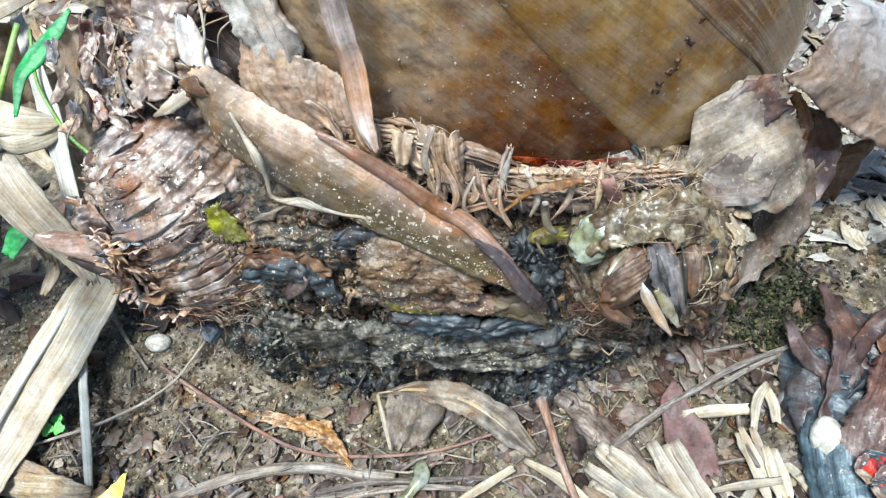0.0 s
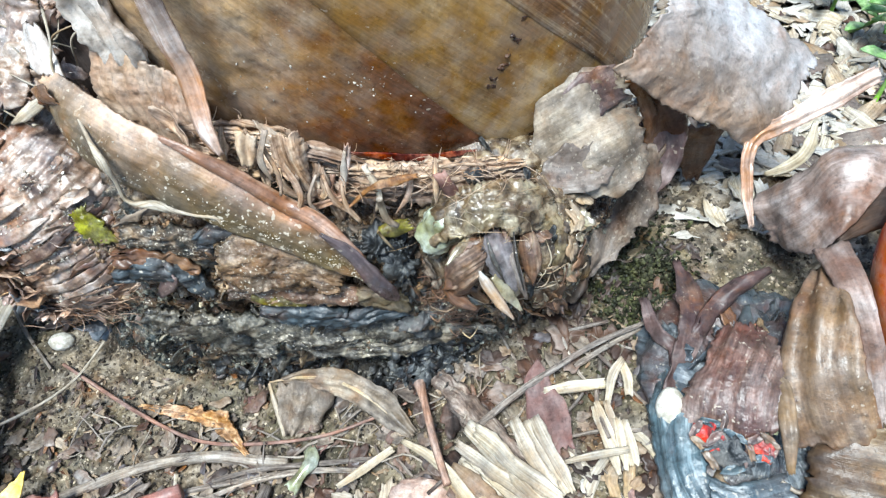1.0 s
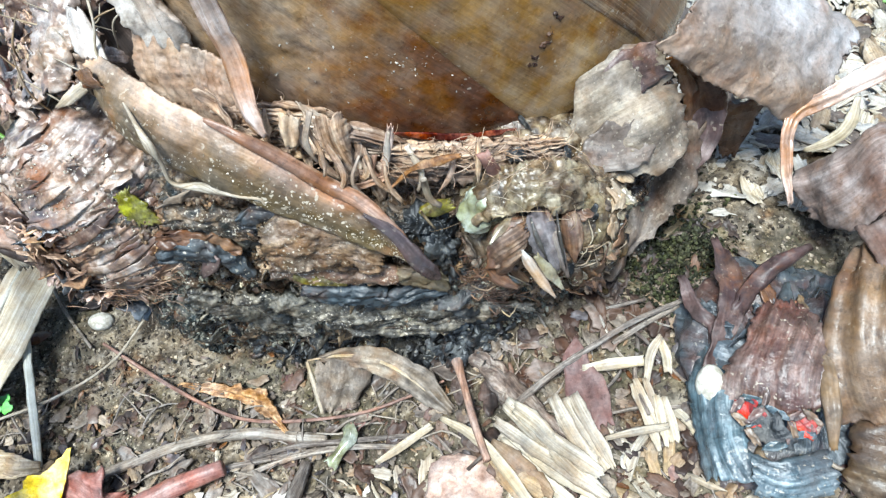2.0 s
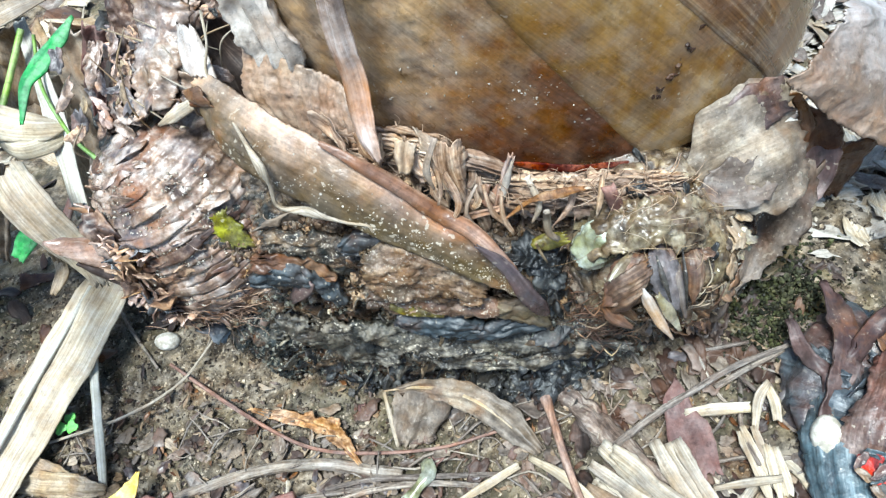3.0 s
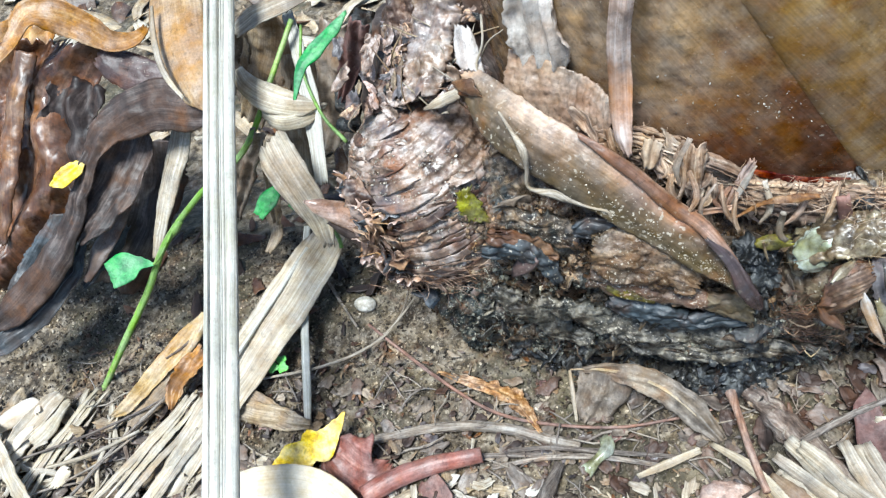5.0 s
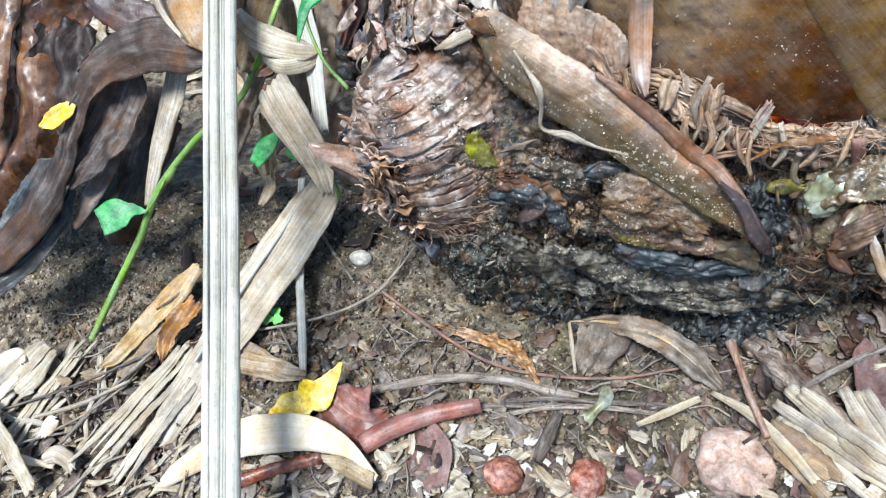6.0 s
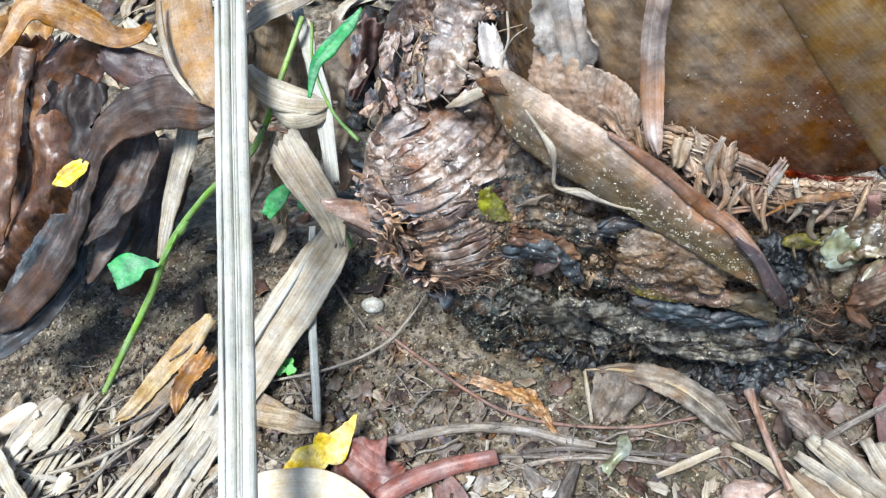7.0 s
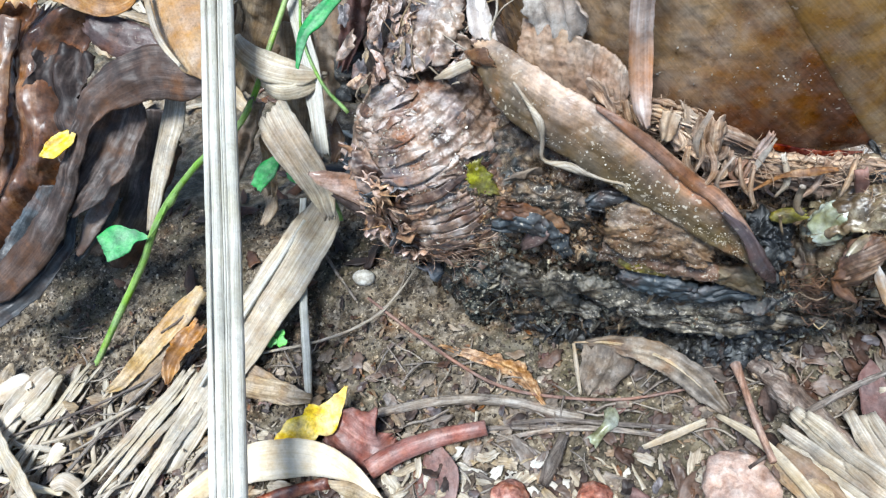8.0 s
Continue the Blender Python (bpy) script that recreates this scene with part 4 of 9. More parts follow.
def build_corm():
    """A long mass from the bulb to the knob; layered ledges run along its front."""
    keys = [(-0.16, 0.10, 0.06, 0.02, 0.05), (-0.12, 0.10, 0.055, 0.055, 0.085), (-0.06, 0.115, 0.05, 0.07, 0.10), (0.0, 0.12, 0.05, 0.082, 0.098), (0.05, 0.115, 0.05, 0.085, 0.088), (0.10, 0.115, 0.05, 0.08, 0.072), (0.15, 0.13, 0.045, 0.06, 0.06), (0.18, 0.14, 0.03, 0.02, 0.03)]
    nx, n = 260, 210
    verts, uvs = [], []
    for i in range(nx):
        u = i / (nx - 1) * (len(keys) - 1)
        x, yc, zc, ry, rz = (along([k[c] for k in keys], u) for c in range(5))
        for j in range(n):
            a = 2 * math.pi * j / n
            c, s = math.cos(a), math.sin(a)
            q = (abs(c) ** 3.2 + abs(s) ** 3.2) ** (-1 / 3.2)
            p = Vector((x, yc + c * q * ry, zc + s * q * rz))
            d = Vector((0, c, s))
            bend = p.z + 0.02 * noise.noise(p * 14) - 0.05 * (p.x + 0.05) ** 2
            ledge = 0.5 * math.sin(bend * 330 + 3 * noise.noise(p * 30)) + 0.5 * math.sin(bend * 140 + 1.5)
            low = sm((0.10 - p.z) / 0.05)
            push = 0.0045 * noise.fractal(p * 40, 1.0, 2.0, 4) + 0.0035 * noise.fractal(p * 130, 1.0, 2.0, 3) + 0.0022 * ledge * low + 0.002 * noise.noise(p * 420)
            pit = noise.noise(Vector((p.x * 70, p.y * 70, p.z * 110)))
            push -= 0.010 * sm((pit - 0.25) / 0.4) * low
            push += 0.0042 * chips(p)
            verts.append(p + d * push)
            uvs.append((p.z * 1.0 + a * 0.03, p.x))
    faces = [(i * n + j, (i + 1) * n + j, (i + 1) * n + (j + 1) % n, i * n + (j + 1) % n) for i in range(nx - 1) for j in range(n)]
    faces += [tuple(range(n)), tuple((nx - 1) * n + j for j in range(n - 1, -1, -1))]
    return mesh_of("corm", verts, faces, uvs)


corm = part("corm", build_corm(), CORM, plant, "dark rotten corm with layered ledges")


BULB_AXIS = (-0.30, 0.10, 0.94)


def ring_ridges(d, q):
    band = 7.5 * math.acos(max(-1, min(1, d.z))) ** 1.4 + 0.7 * noise.noise(q * 16) + 0.3 * noise.noise(q * 60)
    f = band - math.floor(band)
    return 0.0019 * (f**1.5 if f < 0.88 else (1 - f) * 7) - 0.0015


bulb = part("bulb", lump((-0.122, 0.098, 0.098), (0.053, 0.054, 0.066), 2.2, 440, ((30, 0.0022), (110, 0.0010), (400, 0.0004)), BULB_AXIS, ring_ridges), HUSK, plant, "round brown side bulb with wrinkled husk rings")
knob = part("knob", lump((0.098, 0.066, 0.091), (0.041, 0.036, 0.042), 3.2, 190, ((24, 0.005), (120, 0.0006)), (0.1, -0.1, 0.9), lambda d, q: 0.003 * slits(q) + 0.0015 * chips(q)), KNOBBASE, plant, "pale broken end of the corm with flaking scales")

corm_tree, bulb_tree, knob_tree = tree_of(corm.data), tree_of(bulb.data), tree_of(knob.data)


def cover(name, tree, pieces, count, box, sizes, dirs, parent, rng, tilt=(-0.5, 0.3), down=(0, 1, -0.15), lift=0.001, label=""):
    """Pieces sharing a few meshes, laid on a body where rays from the front meet it."""
    (x0, x1), (z0, z1) = box
    for k in range(count):
        at, nrm, _, _ = tree.ray_cast(Vector((rng.uniform(x0, x1), -0.3, rng.uniform(z0, z1) + 0.056)), Vector(down).normalized())
        if at is None:
            continue
        ob = new(name, pieces[k % len(pieces)])
        ob.parent = parent
        if parent.type == "EMPTY":
            ob.matrix_parent_inverse = Matrix.Translation(parent.location).inverted()
        d = Vector(dirs) + Vector((rng.gauss(0, 0.5), rng.gauss(0, 0.3), rng.gauss(0, 0.5)))
        sit(ob, at + nrm * lift, nrm, d, rng.uniform(*sizes), rng.uniform(*tilt), rng.gauss(0, 0.35))
        if label:
            ob["label"] = label


def pieces_of(count, length, width, curl, material, seed, **more):
    out = []
    for k in range(count):
        me = leaf_piece(length, width, curl * (0.6 + 0.2 * k), seed + k, **more)
        me.materials.append(material)
        out.append(me)
    return out


def torn_of(count, length, width, material, seed, crumple=0.0012, curl=0.4, rings=4, seg=22):
    out = []
    for k in range(count):
        me = torn(length, width, seed + k, crumple, curl, rings, seg)
        me.materials.append(material)
        out.append(me)
    return out


def fibres(pts, count, spread, length, radius, seed, material, parent, label="", heading=None, turn=0.9):
    ob = part("fibre_tangle", tangle(pts, count, spread, length, radius, seed, heading, turn), material, parent, label)
    ob["kind"] = "stuff"
    return ob


def bulb_rings():
    """Dry husk rings overlapping like roof tiles round the bulb."""
    c, turn = Vector((-0.122, 0.098, 0.098)), Vector((0, 0, 1)).rotation_difference(Vector(BULB_AXIS)).to_matrix()
    r = random.Random(44)
    for k in range(22):
        th = 0.40 + 0.085 * k
        for _ in range(1 if k < 9 else 2):
            a0 = radians(r.uniform(-180, -40))
            a1 = a0 + radians(r.uniform(40, 110))
            pts = []
            for j in range(7):
                a = lerp(a0, a1, j / 6)
                d = Vector((math.sin(th) * math.cos(a) * 0.0545, math.sin(th) * math.sin(a) * 0.0555, (math.cos(th) + r.gauss(0, 0.015)) * 0.0675))
                pts.append(c + turn @ (d * r.uniform(1.0, 1.025)))
            me = sheet(pts, [1, 5, 6, 6, 6, 5, 1], 0.25, 0.0009, 0.35, FACE, 0.0002, 7, 0.003, 300 + 3 * k + _, (r.uniform(-4, 0),) * 2, centre=c)
            part("husk_ring", me, HUSK if r.random() < (0.75 if k < 9 else 0.3) else FLAKE, bulb)


rng = random.Random(5)
cover("husk_flake", bulb_tree, torn_of(5, 0.016, 0.008, HUSK, 40, 0.001, 0.5) + torn_of(3, 0.014, 0.005, FLAKE, 46, 0.001, 0.5), 22, ((-0.16, -0.08), (0.02, 0.16)), (0.5, 1.2), (1, 0, -0.3), bulb, rng, (-0.2, 0.1), lift=0.0012)
fibres([(-0.160, 0.054, 0.088), (-0.128, 0.043, 0.085), (-0.098, 0.048, 0.085)], 200, (0.008, 0.002, 0.010), 0.014, 0.00026, 41, FLAKE, bulb, "fine brown husk fibres", (1, 0, -0.15))
cover("husk_flake", bulb_tree, torn_of(5, 0.015, 0.009, FLAKE, 10, 0.002, 1.2) + torn_of(4, 0.014, 0.009, LILAC, 17, 0.002, 1.2) + torn_of(2, 0.012, 0.006, RUST, 21, 0.002, 1.2) + torn_of(2, 0.012, 0.008, BLUEROT, 25, 0.002, 1.2), 170, ((-0.185, -0.132), (0.02, 0.135)), (0.6, 1.5), (-0.3, 0, 1), bulb, rng, (-1.0, -0.2), lift=0.003)
cover("husk_flake", bulb_tree, pieces_of(5, 0.022, 0.005, 0.4, HUSK, 30), 14, ((-0.17, -0.08), (0.06, 0.16)), (0.6, 1.3), (1, 0, -0.35), bulb, rng, (-0.15, 0.15))
bulb_rings()
# The narrow black scraps among these plates stand for shaded cracks.
cover("plate", knob_tree, torn_of(4, 0.013, 0.009, AMBER, 810, 0.0015, 0.6) + torn_of(3, 0.012, 0.008, TAN, 816, 0.0015, 0.6) + torn_of(3, 0.012, 0.007, KNOB, 820, 0.001, 0.6) + torn_of(3, 0.011, 0.006, CRUMPLE, 824, 0.0015, 0.6) + torn_of(2, 0.012, 0.004, CHAR, 828, 0.0015), 130, ((0.062, 0.14), (0.03, 0.145)), (0.4, 1.1), (0.2, 0, -1), knob, rng, (-0.5, 0.2), lift=0.0015)
cover("rot_flake", corm_tree, torn_of(3, 0.028, 0.010, CORM, 70, 0.002) + torn_of(4, 0.024, 0.009, CORMLOW, 74, 0.002), 90, ((-0.10, 0.06), (0.0, 0.11)), (0.5, 1.3), (1, 0, -0.1), corm, rng, (-0.1, 0.1))
cover("rot_flake", corm_tree, torn_of(5, 0.026, 0.010, CHAR, 90, 0.002), 60, ((-0.10, 0.07), (-0.01, 0.08)), (0.5, 1.3), (1, 0, -0.1), corm, rng, (-0.15, 0.15))
cover("rot_flake", corm_tree, torn_of(5, 0.024, 0.010, BARK, 110, 0.002) + torn_of(4, 0.02, 0.008, CRUMPLE, 118, 0.002) + torn_of(2, 0.02, 0.008, AMBER, 124, 0.002), 70, ((-0.09, 0.05), (0.06, 0.13)), (0.5, 1.2), (1, 0, -0.3), corm, rng, (-0.1, 0.1))


def corm_crumbs():
    places, sizes = [], []
    r = random.Random(8)
    for k in range(20000):
        x, z = r.uniform(-0.12, 0.16), r.uniform(-0.02, 0.17)
        at, nrm, _, _ = corm_tree.ray_cast(Vector((x, -0.3, z + 0.05)), Vector((0, 1, -0.25)).normalized())
        if at is not None:
            places.append(at + nrm * 0.0003)
            sizes.append(r.choice((0.0005, 0.0007, 0.0009, 0.0012, 0.0018)))
    for material, low in ((CORMGRIT, False), (LOWGRIT, True)):
        pick = [k for k, p in enumerate(places) if (p.z + 0.02 * noise.noise(p * 40) < 0.085) == low]
        ob = part("corm_grit", clods([places[k] for k in pick], [sizes[k] for k in pick], r), material, corm)
        ob["kind"] = "stuff"


corm_crumbs()


def pale_grit():
    """Pale grains of soil dried onto the corm, the sheath and the bulb."""
    r = random.Random(83)
    places, sizes = [], []
    for k in range(9500):
        x = r.uniform(-0.17, 0.14)
        tree = bulb_tree if x < -0.09 else knob_tree if x > 0.075 else corm_tree
        at, nrm, _, _ = tree.ray_cast(Vector((x, -0.3, r.uniform(0.02, 0.17) + 0.08)), Vector((0, 1, -0.25)).normalized())
        if at is not None and noise.noise(at * 60) + 0.5 * noise.noise(at * 190) > -0.05:
            places.append(at + nrm * 0.0006)
            sizes.append(r.choice((0.0003, 0.0004, 0.0005, 0.0006, 0.0009)))
    grit = part("pale_grit", clods(places, sizes, r, 0.6), GRIT, corm)
    grit["kind"] = "stuff"


pale_grit()

# strata of the rotting face
STRATA = (
    ([(-0.028, 0.03, 0.1264), (-0.0108, 0.03, 0.1256), (0.0076, 0.03, 0.1187), (0.0257, 0.03, 0.1058)], (9, 14, 13, 7), BARK, "brown fibrous oval plate"),
    ([(-0.0301, 0.03, 0.1087), (-0.0106, 0.03, 0.1022), (0.0098, 0.03, 0.1003), (0.0292, 0.03, 0.0914)], (5, 7, 7, 4), BARK, ""),
    ([(-0.0207, 0.028, 0.0916), (-0.0085, 0.028, 0.0854), (0.007, 0.028, 0.0815), (0.02, 0.028, 0.0788)], (3, 6, 5, 3), DARKBLUE, "blue-black rotten band"),
    ([(0.0058, 0.028, 0.0736), (0.0277, 0.028, 0.0761), (0.0489, 0.028, 0.0779)], (3, 5, 4), DARKBLUE, ""),
    ([(-0.0581, 0.03, 0.0863), (-0.039, 0.03, 0.0738), (-0.0179, 0.03, 0.0665), (0.0035, 0.03, 0.0591), (0.0312, 0.03, 0.0557), (0.0549, 0.03, 0.0606)], (4, 7, 8, 8, 8, 5), CORMLOW, ""),
    ([(-0.0843, 0.034, 0.0871), (-0.069, 0.034, 0.0721), (-0.0515, 0.034, 0.0502), (-0.0305, 0.034, 0.0361)], (4, 7, 7, 4), CORMLOW, ""),
    ([(-0.087, 0.04, 0.1129), (-0.0668, 0.04, 0.1156), (-0.0539, 0.04, 0.105), (-0.0473, 0.04, 0.0897)], (3, 6, 5, 3), DARKBLUE, ""),
    ([(-0.0824, 0.042, 0.1254), (-0.068, 0.042, 0.1209), (-0.0559, 0.042, 0.1126), (-0.047, 0.042, 0.1061)], (4, 6, 7, 3), BROWN, "wet red-brown strip"),
    ([(-0.0738, 0.046, 0.1362), (-0.0581, 0.046, 0.1283), (-0.0415, 0.046, 0.1224), (-0.0303, 0.046, 0.1147)], (4, 8, 8, 4), CORM, ""),
    ([(-0.0199, 0.028, 0.0558), (0.0072, 0.028, 0.0447), (0.0358, 0.028, 0.0425), (0.0613, 0.028, 0.0524), (0.0908, 0.028, 0.0546)], (4, 6, 6, 5, 3), CORMLOW, ""),
    ([(-0.0372, 0.04, 0.1342), (-0.0245, 0.04, 0.135), (-0.0112, 0.04, 0.1275), (0.0027, 0.04, 0.1219)], (3, 6, 6, 3), DARKBLUE, ""),
    ([(0.0269, 0.03, 0.094), (0.0393, 0.03, 0.089), (0.0518, 0.03, 0.082)], (4, 6, 4), MOSSY, ""),
)
for k, (line, radii, stuff, label) in enumerate(STRATA):
    part("stratum", sheet(line, [2.3 * q for q in radii], 0.7, 0.003, 0.4, (0, -0.92, 0.35), 0.0016, 21, 0.0014, 201 + 2 * k, rough=0.0016), stuff, corm, label)

# black crumbling rot along the foot of the corm
def foot_rot():
    r = random.Random(12)
    line = [(-0.1613, 0.1201, -0.0191), (-0.112, 0.0765, -0.016), (-0.0648, 0.0549, -0.016), (-0.0213, 0.0439, -0.012), (0.0137, 0.0332, 0.0004), (0.0457, 0.0286, 0.0149), (0.0611, 0.0346, 0.0216), (0.065, 0.0505, 0.0232)]
    pts, _ = spline(line, 60)
    places, sizes = [], []
    for k in range(1500):
        p = r.choice(pts)
        places.append(p + Vector((r.gauss(0, 0.006), r.gauss(0, 0.006), r.uniform(-0.002, 0.010))))
        sizes.append(r.choice((0.0008, 0.0012, 0.0018, 0.0028, 0.0042)))
    ob = part("rot_grit", clods(places, sizes, r, 0.5), CHAR, corm, "black crumbling rot at the foot")
    ob["kind"] = "stuff"


foot_rot()

# the torn sheath that slants across the corm, and what hangs round the stem
SHEATH_UP = [(-0.0919, 0.1, 0.1925), (-0.0735, 0.085, 0.1922), (-0.0534, 0.07, 0.1887), (-0.0322, 0.058, 0.1831), (-0.0105, 0.05, 0.17), (0.0105, 0.043, 0.1519), (0.0247, 0.037, 0.1437), (0.0359, 0.031, 0.1312), (0.0429, 0.022, 0.1174)]
SHEATH_LOW = [(-0.0928, 0.088, 0.18), (-0.0803, 0.069, 0.1718), (-0.0625, 0.055, 0.1658), (-0.0418, 0.045, 0.1588), (-0.0232, 0.038, 0.1494), (-0.002, 0.034, 0.1358), (0.0167, 0.03, 0.1248), (0.03, 0.026, 0.1186), (0.0414, 0.02, 0.1156)]


def between(f, lift=0.0, lo=0, hi=9):
    """A line on the slanting sheath, f of the way from its upper to its lower edge."""
    return [lerp(Vector(p), Vector(q), f) + FACE * lift for p, q in zip(SHEATH_UP, SHEATH_LOW)][lo:hi]


part("slanting_sheath", loft(SHEATH_UP, SHEATH_LOW, 0.10, 0.0016, 0.05, 3, 0.0006, 0.0006, rough=0.0005, step=0.0012), SLANT, plant, "brown fibrous sheath slanting over the corm")
def sheath_grit():
    """Soil grains dried onto the lower half of the slanting sheath."""
    r, tree, places, sizes = random.Random(85), tree_of(bpy.data.objects["slanting_sheath"].data), [], []
    for k in range(480):
        u = r.uniform(0.15, 0.95) * 8
        m = min(int(u), 7)
        p = lerp(lerp(Vector(SHEATH_UP[m]), Vector(SHEATH_UP[m + 1]), u - m), lerp(Vector(SHEATH_LOW[m]), Vector(SHEATH_LOW[m + 1]), u - m), 1 - abs(r.gauss(0, 0.28)))
        at, nrm, _, _ = tree.ray_cast(p + FACE * 0.02, -FACE, 0.04)
        if at is not None and noise.noise(at * 90) > -0.15:
            places.append(at)
            sizes.append(r.choice((0.0003, 0.0003, 0.0004, 0.0006)))
    part("sheath_grit", clods(places, sizes, r, 0.6), GRIT, plant)["kind"] = "stuff"


sheath_grit()
part("sheath_edge", sheet(between(0.03, 0.0035, 3, 7) + [(0.0372, 0.026, 0.1325), (0.0432, 0.019, 0.1186)], [3, 7, 8, 8, 6, 4], 0.9, 0.0012, 0.15, (0.2, -0.6, 0.75), 0.0005, 11, 0.0014, 15, pleat=0.0005), REDBLADE, plant, "red-brown rolled edge of the sheath")
part("sheath_tip", sheet([(0.0247, 0.030, 0.1445), (0.0352, 0.026, 0.1345), (0.0432, 0.019, 0.1225), (0.0485, 0.0165, 0.1150), (0.0515, 0.016, 0.1090)], [2, 6, 9, 8, 3], 0.7, 0.0015, 0.2, (0.2, -0.7, 0.65), 0.0005, 11, 0.0014, 17), DARKTIP, plant, "purple-black withered tip of the sheath")
part("sheath_fold", loft([(-0.0986, 0.093, 0.186), (-0.091, 0.088, 0.1915), (-0.0840, 0.085, 0.1948)], [(-0.0975, 0.091, 0.1838), (-0.087, 0.082, 0.1862), (-0.0776, 0.078, 0.1862)], 0.15, 0.001, 0.2, 19, 0.0004, step=0.0014), BROWN, plant, "dark turned-over fold of the sheath")
part("hanging_strip", sheet([(-0.0060, 0.072, 0.305), (-0.0090, 0.069, 0.275), (-0.012, 0.0673, 0.2463), (-0.0139, 0.0678, 0.2311), (-0.0142, 0.0679, 0.2169), (-0.0139, 0.0678, 0.204), (-0.0134, 0.0614, 0.1929), (-0.0122, 0.0549, 0.1843), (-0.0095, 0.0522, 0.1737)], [10, 10, 10, 10, 10.5, 11, 11, 9, 3], 0.6, 0.0012, 0.05, (-0.1, -0.9, 0.4), 0.0006, 9, 0.003, 5, fold=0.0008, waves=1.5), LILAC, plant, "pale lilac-brown dry strip against the stem")
part("side_sheath", sheet([(-0.053, 0.0978, 0.2299), (-0.0531, 0.0979, 0.2148), (-0.0518, 0.097, 0.2019), (-0.0515, 0.0967, 0.189)], [22, 30, 32, 24], 0.3, 0.003, 0.2, (-0.4, -0.8, 0.4), 0.0008, 17, 0.002, 6, fold=0.002, waves=3.0), SHEEN, plant, "shiny grey-white torn sheath")
part("fibre_collar", sheet([(-0.0199, 0.0717, 0.167), (-0.001, 0.0667, 0.1633), (0.0162, 0.066, 0.1518), (0.0388, 0.067, 0.1375), (0.0629, 0.0692, 0.1312), (0.0879, 0.0752, 0.124), (0.1184, 0.0913, 0.1074)], [12, 20, 18, 12, 11, 11, 12], 0.7, 0.003, 0.35, (0, -0.8, 0.6), 0.0012, 25, 0.002, 8, rough=0.0016, fold=0.0012, waves=5.0), FIBRE, plant, "torn fibrous collar under the stem")


def collar_shreds():
    r = random.Random(21)
    pts, _ = spline([(-0.0268, 0.0742, 0.1783), (-0.0181, 0.0711, 0.1738), (-0.0093, 0.0686, 0.1699), (-0.0003, 0.0665, 0.1667), (0.0084, 0.065, 0.1623), (0.0171, 0.0639, 0.1574), (0.0395, 0.0631, 0.1454), (0.0629, 0.0652, 0.1387), (0.0872, 0.0708, 0.1315), (0.1161, 0.0831, 0.1185)], 80)
    kinds = pieces_of(6, 0.024, 0.0012, 0.5, FIBRE, 130, tip=0.5) + torn_of(8, 0.016, 0.005, FIBRE, 150, 0.002, 0.8)
    for k in range(110):
        p = r.choice(pts) + Vector((r.gauss(0, 0.004), r.gauss(-0.004, 0.003), r.gauss(-0.009, 0.006)))
        ob = new("shred", kinds[k % len(kinds)])
        ob.parent = plant
        ob.matrix_parent_inverse = Matrix.Translation(plant.location).inverted()
        d = Vector((0.9, -0.1, -0.3)) if r.random() < 0.9 else Vector((0.15, -0.3, -0.9))
        sit(ob, p, (r.gauss(0, 0.4), -0.8, 0.5), d + Vector((r.gauss(0, 0.35), r.gauss(0, 0.2), r.gauss(0, 0.35))), r.uniform(0.5, 1.3), r.uniform(-0.5, 0.3), r.gauss(0, 0.6))


collar_shreds()


part("collar_cloth", loft([(-0.0700, 0.106, 0.1945), (-0.0441, 0.093, 0.1948), (-0.0265, 0.083, 0.1913), (-0.0163, 0.075, 0.1836)], [(-0.0739, 0.093, 0.1678), (-0.0506, 0.082, 0.1634), (-0.0335, 0.072, 0.1599), (-0.0203, 0.066, 0.1514)], 0.08, 0.0012, 0.05, 181, 0.0005, 0.0003, rough=0.0003, step=0.0008, ends=0.002, ribs=(0.0013, 13)), CLOTH, plant, "wrinkled tan sheath skin round the stem")
part("collar_band", loft([(0.0030, 0.066, 0.1804), (0.0196, 0.064, 0.1613), (0.039, 0.062, 0.1547)], [(0.0046, 0.060, 0.1723), (0.0172, 0.058, 0.150), (0.0366, 0.056, 0.149)], 0.12, 0.0012, 0.25, 183, 0.0005, 0.0022, step=0.0010), CLOTH, plant, "flattened grey-tan fibre band")
for k, (left, right) in enumerate((
    ([(0.0119, 0.058, 0.1789), (0.0113, 0.054, 0.1652), (0.0158, 0.05, 0.1498)], [(0.0241, 0.058, 0.1788), (0.024, 0.054, 0.1634), (0.0223, 0.05, 0.1449)]),
    ([(-0.0033, 0.060, 0.1788), (-0.0044, 0.056, 0.1739), (-0.0036, 0.054, 0.1663)], [(0.006, 0.060, 0.1759), (0.0035, 0.056, 0.1705), (0.0001, 0.052, 0.1647)]),
    ([(0.0418, 0.052, 0.1740), (0.0361, 0.050, 0.1592), (0.0321, 0.046, 0.1453)], [(0.0438, 0.052, 0.1727), (0.0401, 0.050, 0.1586), (0.0355, 0.046, 0.1463)]),
    ([(0.0182, 0.048, 0.1427), (0.0285, 0.046, 0.1475), (0.0363, 0.044, 0.1519)], [(0.0192, 0.047, 0.1397), (0.0295, 0.045, 0.1445), (0.0373, 0.043, 0.1499)]),
)):
    part("wad", loft(left, right, 0.25, 0.0018, 0.3, 185 + 2 * k, 0.0004, 0.0018, 0.0008, 3.0, step=0.0009, ends=0.004), (FIBRE, CLOTH, LILAC, LILAC)[k], plant, "torn fibrous wad" if k < 2 else "pale torn shred")


